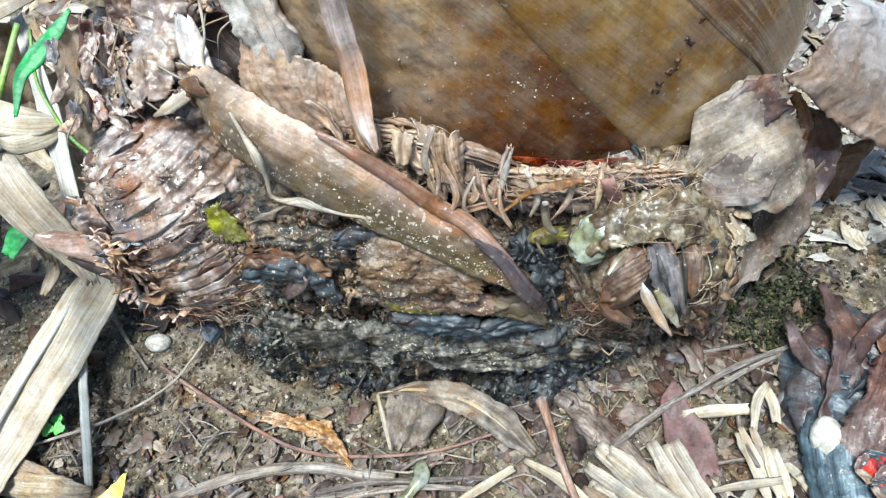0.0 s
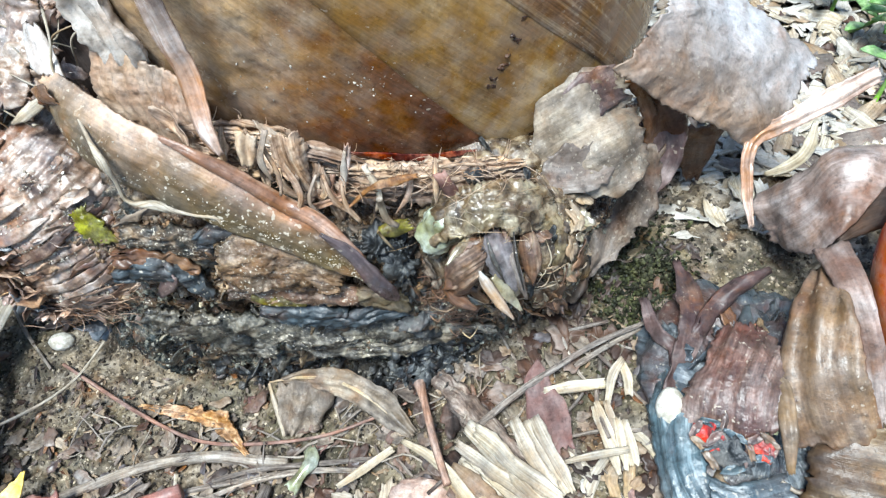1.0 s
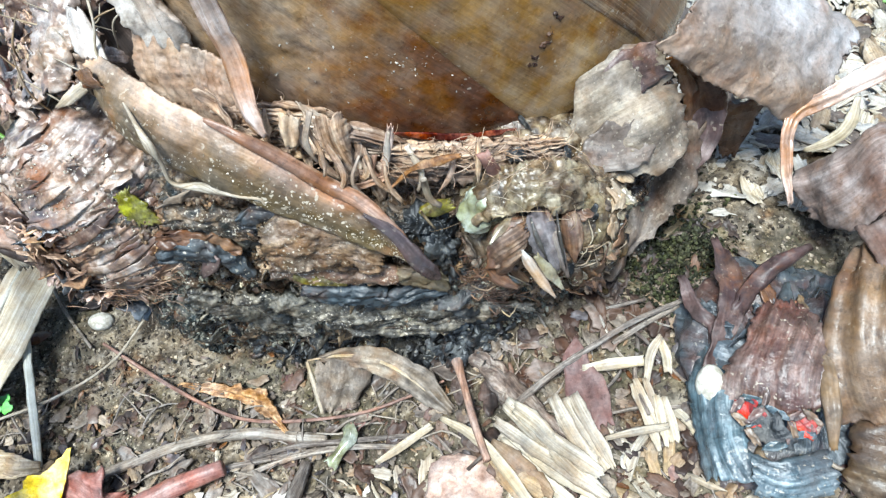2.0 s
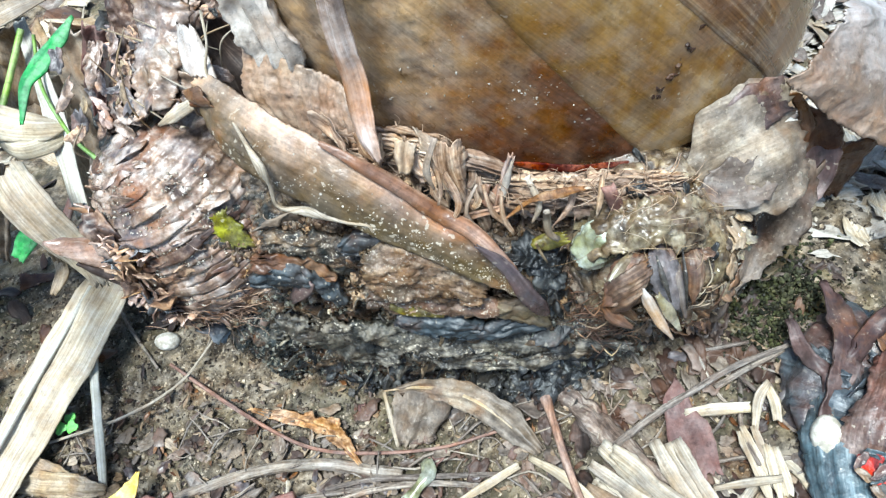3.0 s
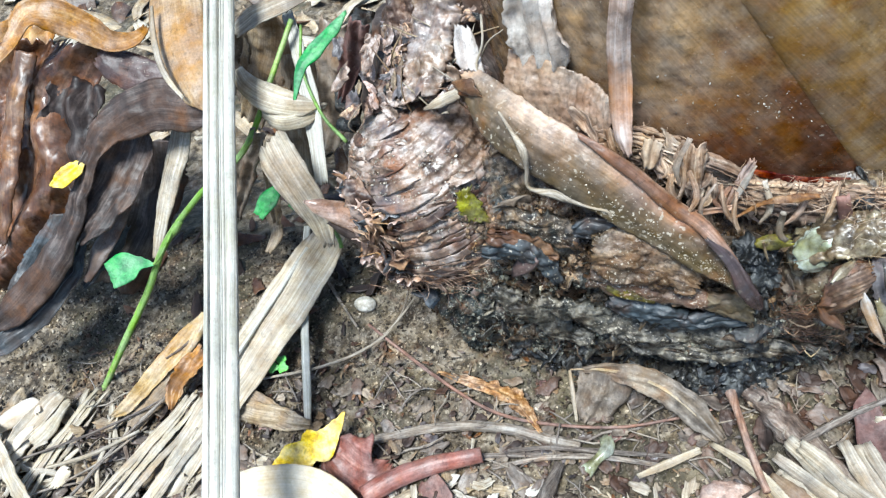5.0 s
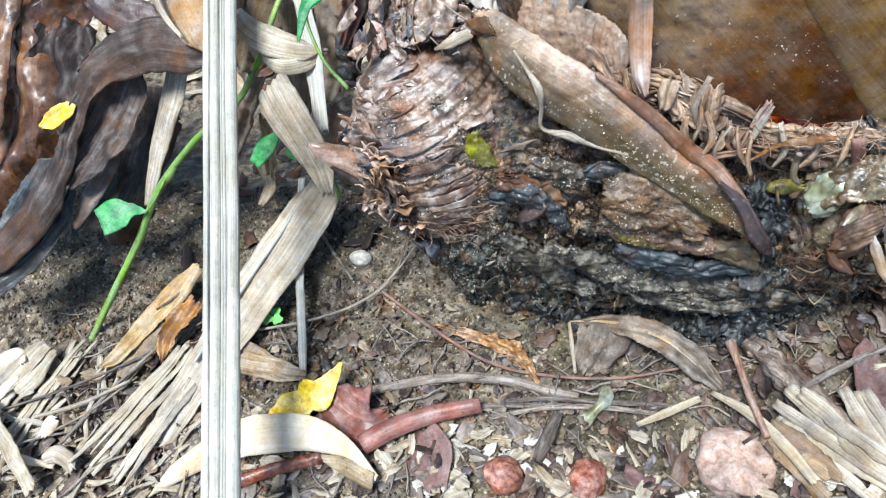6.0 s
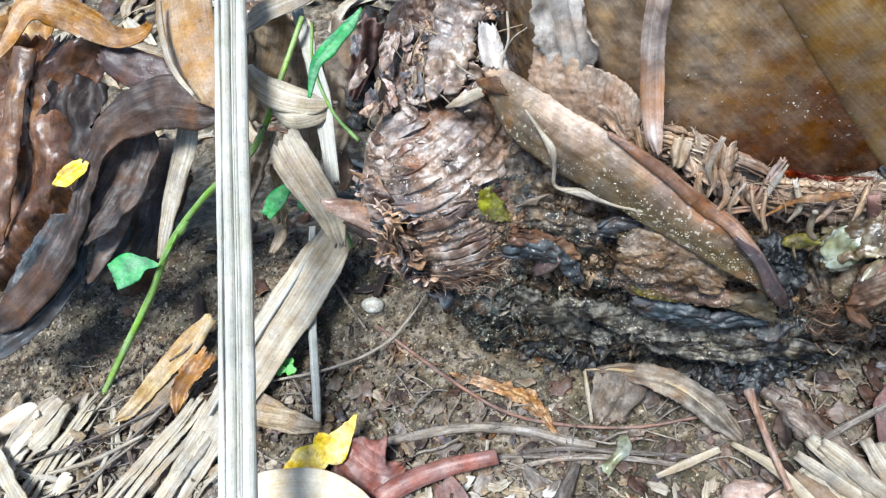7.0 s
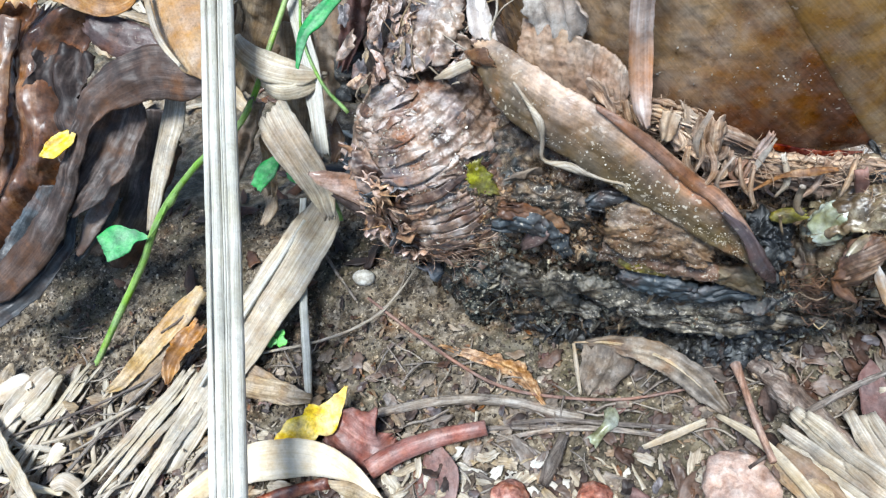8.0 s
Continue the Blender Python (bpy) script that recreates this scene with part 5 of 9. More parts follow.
def collar_ribbons():
    """Layered fibrous ribbons pleated round the foot of the stem, then upright torn tufts."""
    r = random.Random(27)
    lines = ([(-0.0148, 0.0659, 0.1753), (-0.0036, 0.0631, 0.172), (0.0095, 0.0608, 0.1671), (0.0222, 0.0594, 0.1592), (0.0354, 0.059, 0.1521)], [(-0.0067, 0.0618, 0.168), (0.0046, 0.0595, 0.1651), (0.0175, 0.0578, 0.1581), (0.0305, 0.0571, 0.1506)], [(0.0125, 0.0584, 0.1702), (0.023, 0.0574, 0.1645), (0.0337, 0.057, 0.1585), (0.0435, 0.0572, 0.1531)])
    for k, line in enumerate(lines):
        pts = [Vector(p) + Vector((r.gauss(0, 0.001), 0, r.gauss(0, 0.0012))) for p in line]
        part("fibre_ribbon", sheet(pts, [r.uniform(3, 6), r.uniform(6, 10), r.uniform(7, 11), r.uniform(6, 10), r.uniform(2, 6)], 0.8, 0.003, 0.5, (0, -0.8, 0.6), 0.0005, 13, 0.0016, 181 + 2 * k, fold=0.0014, waves=3.5, rough=0.0008), FIBRE, plant)
    for k in range(26):
        x, y, z = r.choice([(-0.0138, 0.0615, 0.1677), (-0.0068, 0.0597, 0.1668), (-0.0012, 0.0585, 0.1651), (0.003, 0.0578, 0.1621), (0.008, 0.057, 0.1574), (0.0145, 0.0561, 0.1534), (0.0201, 0.0556, 0.1513), (0.0266, 0.0552, 0.1468), (0.0342, 0.055, 0.1408), (0.0401, 0.0551, 0.14)])
        a = Vector((x + r.gauss(0, 0.003), y + r.gauss(0, 0.002), z + r.gauss(0.002, 0.003)))
        d = Vector((r.gauss(0.1, 0.3), -0.15, -1)).normalized() * r.uniform(0.006, 0.011)
        part("tuft", sheet([a - d, a + Vector((r.gauss(0, 0.0015), -0.002, 0)), a + d + Vector((r.gauss(0, 0.003), -0.001, 0))], [r.uniform(1.5, 4), r.uniform(2.5, 6), r.uniform(0.8, 3)], 0.9, 0.0015, 0.5, FACE, 0.0003, 9, 0.0012, 741 + 2 * k, pleat=0.0009), FIBRE if k % 4 else LILAC, plant)


collar_ribbons()
fibres([(-0.0181, 0.069, 0.1727), (0, 0.0644, 0.1671), (0.0173, 0.0619, 0.1578), (0.0348, 0.061, 0.1464)], 50, (0.005, 0.003, 0.006), 0.012, 0.0002, 162, FIBRE, plant, "tangled tan fibres", (0.85, -0.1, -0.3), 1.1)
fibres([(0.0362, 0.046, 0.1603), (0.0514, 0.046, 0.1563), (0.0689, 0.046, 0.1553), (0.0861, 0.046, 0.1548), (0.1051, 0.046, 0.1546)], 110, (0.005, 0.003, 0.003), 0.012, 0.00028, 163, FIBRE, plant, "tangled tan fibres", (0.9, 0, -0.1), 1.2)
cover("collar_flake", corm_tree, torn_of(4, 0.014, 0.007, FIBRE, 840, 0.002, 0.8) + torn_of(3, 0.012, 0.006, TAN, 846, 0.002, 0.8) + torn_of(2, 0.012, 0.006, CRUMPLE, 850, 0.002, 0.8), 90, ((0.03, 0.13), (0.095, 0.13)), (0.4, 1.1), (1, 0, -0.3), plant, random.Random(25), (-0.5, 0.3), lift=0.002)
for k, (dy, w) in enumerate(((0, 9), (12, 11), (26, 10))):
    part("fibre_band", sheet([Vector(p) + Vector((0, -0.0015 * k, -0.0035 * k)) for p in [(0.036, 0.05, 0.1585), (0.0514, 0.048, 0.1564), (0.0691, 0.05, 0.1528), (0.0872, 0.054, 0.1477), (0.1128, 0.064, 0.1358)]], [w * 0.5, w, w * 1.1, w, w * 0.5], 0.5, 0.003, 0.9, (0, -0.75, 0.6), 0.0005, 13, 0.0015, 171 + 2 * k, rough=0.0015, fold=0.0015, waves=3.0), FIBRE, plant, "torn fibre band under the red rim")
for k, (x, y, z) in enumerate([(0.0128, 0.044, 0.1803), (0.0144, 0.044, 0.1708), (0.0184, 0.044, 0.1605), (0.0241, 0.044, 0.153), (0.0331, 0.044, 0.152), (0.0395, 0.044, 0.1478), (0.0489, 0.044, 0.1538), (0.0621, 0.044, 0.1506), (0.073, 0.044, 0.1545)]):
    r = random.Random(700 + k)
    a = Vector((x, y, z))
    d = Vector((r.uniform(-0.4, 0.4), -0.15, -1)).normalized()
    part("shred", sheet([a - d * 0.012, a + Vector((r.uniform(-0.003, 0.003), -0.003, 0)), a + d * 0.012 + Vector((r.uniform(-0.006, 0.006), -0.002, 0))], [r.uniform(1, 3), r.uniform(2, 4), r.uniform(0.5, 2)], 0.9, 0.002, 0.5, FACE, 0.0004, 7, 0.002, 711 + 2 * k), FIBRE if k % 3 else BLADE, plant)
part("red_rim", sheet([(0.0351, 0.069, 0.1496), (0.0514, 0.0698, 0.1435), (0.0657, 0.0717, 0.1383), (0.0803, 0.0751, 0.1342), (0.0928, 0.0791, 0.131)], [1, 3.5, 3.5, 3, 1], 0.2, 0.0004, 0.3, (0, -0.9, 0.4), 0.0004, 7, 0.003, 40), REDRIM, plant, "thin wet red rim under the stem")
part("shred", sheet([(0.0431, 0.045, 0.1764), (0.0392, 0.045, 0.1637), (0.0356, 0.045, 0.1499)], [1, 3.5, 2], 0.9, 0.0015, 0.3, FACE, 0.0005, 7, 0.003, 41), BLADE, plant)
part("orange_shred", sheet([(0.0359, 0.04, 0.1459), (0.0469, 0.04, 0.157), (0.059, 0.04, 0.1613), (0.0696, 0.04, 0.1633)], [1, 2.5, 4.5, 2], 0.9, 0.002, 0.6, FACE, 0.0004, 9, 0.0015, 44), RUST, plant, "orange-brown shred of sheath")
part("orange_shred", sheet([(0.0779, 0.04, 0.1634), (0.0809, 0.04, 0.1516), (0.0821, 0.04, 0.1392), (0.0808, 0.04, 0.13)], [5, 5, 4, 2], 0.5, 0.001, 0.3, FACE, 0.0005, 7, 0.003, 45), MAUVE, plant)
part("root", rod([(0.0544, 0.03, 0.163), (0.054, 0.03, 0.1546), (0.0548, 0.03, 0.1486), (0.0579, 0.03, 0.1447)], [1.4, 1.6, 1.5, 1.2], 8, 0.1, 0.003, 3), PALE, plant, "short pale rootlet")
part("root", rod([(0.049, 0.03, 0.1426), (0.0508, 0.03, 0.1349), (0.0527, 0.03, 0.1288)], [0.6, 0.7, 0.5], 6, 0.1, 0.003, 4), TAN, plant)
part("black_scab", lump((0.0901, 0.05, 0.1475), (0.0042, 0.003, 0.0048), 2.0, 40, ((200, 0.002), (500, 0.001)), None, None, 3), CHAR, plant, "small glossy black scab")
part("dry_root", rod([(-0.0818, 0.11, 0.2127), (-0.081, 0.1, 0.2033), (-0.0848, 0.095, 0.1931), (-0.0792, 0.085, 0.1857), (-0.0649, 0.062, 0.1835), (-0.0571, 0.05, 0.1805), (-0.056, 0.048, 0.171), (-0.0562, 0.046, 0.1593), (-0.0433, 0.044, 0.1567), (-0.0293, 0.04, 0.1535), (-0.0187, 0.038, 0.1519), (-0.0178, 0.038, 0.1459)], [0.8, 0.7, 0.8, 0.9, 1.0, 2.6, 1.2, 1.1, 2.6, 1.0, 0.9, 1.8], 8, 0.2, 0.003, 7, 0.8), PALE, plant, "dry pale root with small knots")
part("living_skin", loft([(-0.1000, 0.0595, 0.1400), (-0.1000, 0.0575, 0.1310), (-0.0985, 0.0555, 0.1210)], [(-0.0915, 0.0635, 0.1420), (-0.0880, 0.0595, 0.1330), (-0.0815, 0.0545, 0.1205)], 0.08, 0.0016, 0.5, 61, 0.0005, 0.0008, rough=0.0004, step=0.0011, ends=0.003), SKIN, bulb, "bright yellow-green living skin")
part("moss_patch", sheet([(0.0463, 0.036, 0.1342), (0.0533, 0.036, 0.135), (0.0624, 0.036, 0.1379)], [4, 8, 5], 0.7, 0.002, 0.15, FACE, 0.0006, 11, 0.002, 151), MOSSDARK, knob, "yellow-green skin beside the knob")
part("moss_patch", sheet([(0.0256, 0.03, 0.1254), (0.0323, 0.03, 0.1214), (0.038, 0.03, 0.1192)], [3, 6, 3], 0.4, 0.001, 0.2, FACE, 0.0006, 7, 0.003, 47), MOSSDARK, corm)
part("moss_patch", sheet([(-0.0205, 0.028, 0.1038), (-0.0113, 0.028, 0.0982), (0.0036, 0.028, 0.0934)], [3, 5, 3], 0.4, 0.001, 0.2, FACE, 0.0006, 7, 0.003, 48), MOSSDARK, corm)
# Pale flesh; its whitish colour also carries the wet highlight.
part("pale_flesh", lump((0.0722, 0.0370, 0.1310), (0.0105, 0.0080, 0.0115), 2.0, 60, ((60, 0.004), (160, 0.0016), (420, 0.0004)), (0.25, 0.25, 0.95)), CREAM, knob, "wet white-green flesh with its highlight put into the colour")
part("pale_flesh", lump((0.0685, 0.040, 0.1180), (0.0060, 0.006, 0.0110), 2.2, 44, ((90, 0.002), (300, 0.0005)), (-0.1, 0.1, 0.95)), KNOB, knob, "olive wet flesh")
cover("scale_flake", knob_tree, torn_of(4, 0.012, 0.006, AMBER, 910, 0.002, 0.8) + torn_of(3, 0.011, 0.005, TAN, 916, 0.002, 0.8) + torn_of(3, 0.010, 0.006, KNOBBASE, 920, 0.002, 0.8) + torn_of(2, 0.011, 0.004, FLAKE, 924, 0.002, 0.8), 75, ((0.066, 0.136), (0.0, 0.075)), (0.5, 1.2), (0.1, 0, -1), knob, random.Random(68), (-0.5, 0.1), lift=0.005)
part("crown", loft([(0.063, 0.047, 0.1323), (0.0804, 0.044, 0.1465), (0.0956, 0.043, 0.1516), (0.1112, 0.046, 0.1456), (0.1227, 0.054, 0.1239)], [(0.0634, 0.030, 0.1204), (0.0768, 0.026, 0.1357), (0.0918, 0.025, 0.1428), (0.1054, 0.028, 0.1349), (0.1216, 0.038, 0.1181)], 0.13, 0.0020, 0.25, 641, 0.0006, 0.0012, rough=0.0009, step=0.0009, ribs=(0.0020, 8)), CROWN, knob, "translucent olive flesh between slits")
crown_tree = tree_of(bpy.data.objects["crown"].data)
cover("crown_flake", crown_tree, torn_of(4, 0.009, 0.005, TAN, 930, 0.0012, 0.5) + torn_of(4, 0.010, 0.004, AMBER, 936, 0.0012, 0.5) + torn_of(2, 0.009, 0.003, KNOBBASE, 942, 0.0012, 0.5) + torn_of(2, 0.008, 0.004, CHAR, 946, 0.001, 0.4), 90, ((0.074, 0.126), (0.04, 0.115)), (0.5, 1.3), (0.3, 0, -1), knob, random.Random(69), (-0.4, 0.3), lift=0.0016)
part("limb", sheet([(0.1163, 0.043, 0.1357), (0.1233, 0.037, 0.1223), (0.1222, 0.031, 0.1118), (0.1178, 0.027, 0.0957)], [5, 8, 8, 4], 1.1, 0.0012, 0.15, FACE, 0.0006, 11, 0.0012, 643, pleat=0.0008), CROWN, knob, "curved tan outer scale")
part("broad_scale", loft([(0.0738, 0.018, 0.1239), (0.0811, 0.015, 0.1400), (0.0927, 0.021, 0.1409)], [(0.0761, 0.014, 0.1119), (0.0848, 0.011, 0.1227), (0.0935, 0.017, 0.1347)], 0.15, 0.0008, 0.2, 645, 0.0004, 0.0012, step=0.0009), AMBER, knob, "pinkish brown broad scale")
# Black rod laid in the cleft to stand for its shadow.
part("crevice_rot", rod([(0.127, 0.060, 0.1205), (0.1342, 0.058, 0.0897), (0.1305, 0.052, 0.0527), (0.1211, 0.046, 0.0378)], [3, 5, 6, 4], 12, 0.3, 0.002, 647, 0.8, 0.002), CHAR, corm, "black filling for the shade in the cleft beside the knob")
part("tooth", sheet([(0.0884, 0.014, 0.1315), (0.0918, 0.01, 0.1245), (0.0962, 0.006, 0.1158), (0.1008, 0.003, 0.1077)], [2, 6, 5.5, 1.5], 1.1, 0.0005, 0.08, FACE, 0.0008, 9, 0.0015, 58, ends=0.001), TOOTH, knob, "white pointed bud scale")


def knob_scales():
    """Cracked plates over the knob's crown."""
    r, c = random.Random(61), Vector((0.098, 0.070, 0.094))
    rows = ((0.138, 0.120, (TAN, OCHRE, AMBER, OCHRE)), (0.124, 0.104, (AMBER, KNOB, OCHRE, TAN)), (0.106, 0.086, (KNOB, AMBER, KNOB)), (0.088, 0.062, (AMBER, KNOBBASE, AMBER)))
    for k, (z0, z1, mats) in enumerate(rows):
        for m in range(6):
            if k < 2 and m not in (0, 5):
                continue
            a = radians(-160 + 26 * m + r.uniform(-8, 8))
            d = Vector((math.cos(a), math.sin(a), 0))
            lean = r.uniform(-0.008, 0.008)
            line = [c + d * 0.06 + Vector((lean * f, 0, 0)) + Vector((0, 0, lerp(z0, z1, f) - c.z)) for f in (0, 0.35, 0.7, 1)]
            line = [p + d * 0.0012 * q for p, q in zip(stick(knob_tree, line, 0.0006), (0, 0.5, 1.2, 2))]
            me = sheet(line, [5, r.uniform(6, 12), r.uniform(6, 11), r.uniform(1, 7)], 0.35, 0.0014, 0.35, FACE, 0.0005, 9, 0.002, 401 + 2 * (9 * k + m), (r.uniform(-10, 10),) * 2, centre=c)
            part("scale", me, r.choice(mats), knob)


knob_scales()
SCALES = (
    ([(0.0914, 0.028, 0.1365), (0.086, 0.02, 0.1338), (0.079, 0.013, 0.1291), (0.0724, 0.011, 0.1213)], (7, 16, 13, 1), AMBER, "pinkish brown pointed scale"),
    ([(0.0882, 0.028, 0.1376), (0.0817, 0.021, 0.1359), (0.0764, 0.016, 0.1328)], (3, 6, 2), KNOB, ""),
    ([(0.0938, 0.028, 0.1333), (0.0882, 0.016, 0.1317), (0.0857, 0.012, 0.1219)], (3, 6, 2), BROWN, ""),
    ([(0.0956, 0.03, 0.136), (0.0965, 0.02, 0.1358), (0.0991, 0.014, 0.1297), (0.1035, 0.01, 0.1171)], (6, 14, 12, 2), SLATE, "blue-grey pointed scale"),
    ([(0.1002, 0.03, 0.1374), (0.1023, 0.02, 0.1341), (0.1044, 0.014, 0.1252), (0.1071, 0.011, 0.1087)], (2, 5, 5, 2), GREY, ""),
    ([(0.1092, 0.036, 0.1304), (0.1101, 0.026, 0.1287), (0.1106, 0.02, 0.1216), (0.1104, 0.016, 0.1112)], (6, 11, 10, 1), AMBER, "amber hanging scale"),
    ([(0.1173, 0.058, 0.1336), (0.1225, 0.05, 0.1243), (0.1253, 0.042, 0.1151)], (5, 8, 3), OCHRE, ""),
    ([(0.0735, 0.013, 0.1222), (0.0784, 0.01, 0.115), (0.0863, 0.008, 0.1088)], (3, 7, 2), AMBER, ""),
    ([(0.0943, 0.012, 0.1292), (0.0998, 0.008, 0.1194), (0.105, 0.006, 0.1062)], (3, 6, 2), KNOB, ""),
)
for k, (line, widths, stuff, label) in enumerate(SCALES):
    part("pointed_scale", sheet(line, widths, 1.0, 0.002, 0.3, FACE, 0.0004, 13, 0.0014, 51 + 2 * k, ends=0.004, pleat=0.0008), stuff, knob, label)
# Thin black rods stand in for the shade in slits between the scales.
for k, (line, w) in enumerate((([(0.094, 0.019, 0.1455), (0.0959, 0.012, 0.1406), (0.0992, 0.008, 0.1289)], 1.6), ([(0.1045, 0.024, 0.1413), (0.1047, 0.014, 0.1368), (0.1063, 0.01, 0.119)], 1.2))):
    part("dark_slit", rod(line, [0.3 * w, w, 0.3 * w], 8, 0.4, 0.002, 430 + k, 0.5), CHAR, knob)


def knob_fibres():
    """Fine dry fibres: a combed pad at the lower corner, loose ones across the crown."""
    r = random.Random(64)
    pad = [Vector(q) for q in [(0.0607, 0.016, 0.1112), (0.0621, 0.016, 0.0996), (0.0638, 0.016, 0.0873), (0.0687, 0.016, 0.0792), (0.0774, 0.016, 0.0775)]]
    for k in range(5):
        a = r.choice(pad) + Vector((r.gauss(0.002, 0.003), r.gauss(0, 0.002), r.gauss(0.001, 0.003)))
        d = Vector((1, 0.1, r.uniform(-0.25, 0.35))).normalized() * r.uniform(0.007, 0.015)
        b = Vector((0, -0.004, -r.uniform(-0.001, 0.004)))
        part("fibre", rod([a, a + d * 0.5 + b, a + d], [0.3, r.uniform(0.35, 0.6), 0.2], 5, 0.2, 0.003, 260 + k), (TAN, AMBER, RUST)[k % 3], knob)
    for k in range(20):
        p = Vector((r.uniform(0.065, 0.135), 0, r.uniform(0.085, 0.135)))
        d = Vector((r.uniform(-1, 1), 0, r.uniform(-0.7, 0.5))).normalized() * r.uniform(0.005, 0.011)
        line = stick(knob_tree, [p - d, p, p + d], 0.002)
        part("fibre", rod([line[0], line[1] + Vector((0, -0.0015, 0)), line[2] + Vector((0, -0.001, 0))], [0.2, r.uniform(0.3, 0.5), 0.2], 5, 0.2, 0.002, 330 + k), (TAN, PALE, AMBER)[k % 3], knob)


knob_fibres()
fibres([(0.062, 0.02, 0.1091), (0.0642, 0.02, 0.0975), (0.069, 0.02, 0.0864), (0.0777, 0.02, 0.0806)], 110, (0.004, 0.002, 0.004), 0.010, 0.00025, 65, AMBER, knob, "combed brown fibres", (1, 0, 0.1))
cover("pad_flake", knob_tree, torn_of(4, 0.014, 0.005, FLAKE, 880, 0.0015) + torn_of(4, 0.013, 0.004, AMBER, 886, 0.0015) + torn_of(2, 0.010, 0.004, TAN, 892, 0.0015), 60, ((0.062, 0.10), (0.0, 0.055)), (0.5, 1.2), (1, 0, 0.1), knob, random.Random(66), (-0.3, 0.2), lift=0.003)
fibres([(0.0778, 0.022, 0.1431), (0.088, 0.022, 0.1492), (0.1, 0.022, 0.1514), (0.112, 0.022, 0.1432)], 26, (0.006, 0.003, 0.010), 0.014, 0.0002, 66, TAN, knob)
fibres([(0.0743, 0.034, 0.161), (0.0867, 0.034, 0.1613), (0.099, 0.034, 0.1583), (0.1089, 0.034, 0.1604)], 22, (0.008, 0.003, 0.006), 0.014, 0.0002, 67, FIBRE, knob)
# Blue-black lumps fill the dark gap between sheath tip and knob.
part("dark_gap_rot", lump((0.0542, 0.034, 0.1039), (0.0055, 0.008, 0.025), 2.4, 120, ((90, 0.006), (300, 0.002)), None, lambda d, q: 0.0035 * chips(q, 2.0)), CHAR, corm, "blue-black filling of the gap")
part("dark_gap_rot", lump((0.0444, 0.036, 0.1233), (0.013, 0.006, 0.0055), 2.4, 120, ((90, 0.005), (300, 0.002)), None, lambda d, q: 0.003 * chips(q, 2.0)), CHAR, corm)
# This lump stands in for the deep shadow between knob and hanging tail.
part("dark_gap_rot", lump((0.1251, 0.056, 0.0415), (0.006, 0.010, 0.014), 2.4, 60, ((90, 0.004), (300, 0.002))), CHAR, corm)
part("bud", rod([(-0.1935, 0.0605, 0.1285), (-0.186, 0.062, 0.122), (-0.175, 0.064, 0.112), (-0.163, 0.064, 0.099), (-0.152, 0.06, 0.086)], [1.2, 5, 8, 7.5, 4], 20, 0.06, 0.002, 57, 0.75), BUD, bulb, "pointed brown bud with a pale lilac tip")
part("bud_scale", sheet([(-0.182, 0.056, 0.115), (-0.172, 0.055, 0.104), (-0.160, 0.054, 0.092), (-0.150, 0.054, 0.080)], [2, 7, 8, 4], 0.9, 0.0008, 0.1, (0.1, -0.8, 0.4), 0.0005, 9, 0.0015, 59, ends=0.001), DARK, bulb)
part("rust_flake", sheet([(-0.1654, 0.075, 0.1239), (-0.1694, 0.075, 0.1105), (-0.1723, 0.075, 0.0909), (-0.1715, 0.075, 0.0803)], [5, 10, 12, 6], 0.7, 0.001, 0.15, FACE, 0.0006, 9, 0.003, 57), RUST, bulb)
part("pale_flake", sheet([(-0.1161, 0.088, 0.172), (-0.1057, 0.088, 0.1778), (-0.0945, 0.088, 0.1836)], [1.5, 7, 6], 0.7, 0.001, 0.2, FACE, 0.0004, 9, 0.002, 58), PALE, plant, "pale pointed flake")
part("rust_flake", sheet([(-0.0944, 0.086, 0.1847), (-0.0883, 0.086, 0.1846), (-0.082, 0.086, 0.1755)], [3, 5, 1], 0.7, 0.001, 0.2, FACE, 0.0004, 9, 0.002, 60), BROWN, plant)
part("purple_shred", sheet([(-0.0727, 0.04, 0.0945), (-0.0653, 0.04, 0.1037), (-0.057, 0.04, 0.1124)], [5, 11, 8], 0.7, 0.002, 0.3, FACE, 0.0006, 9, 0.003, 59), PURPLE, corm)
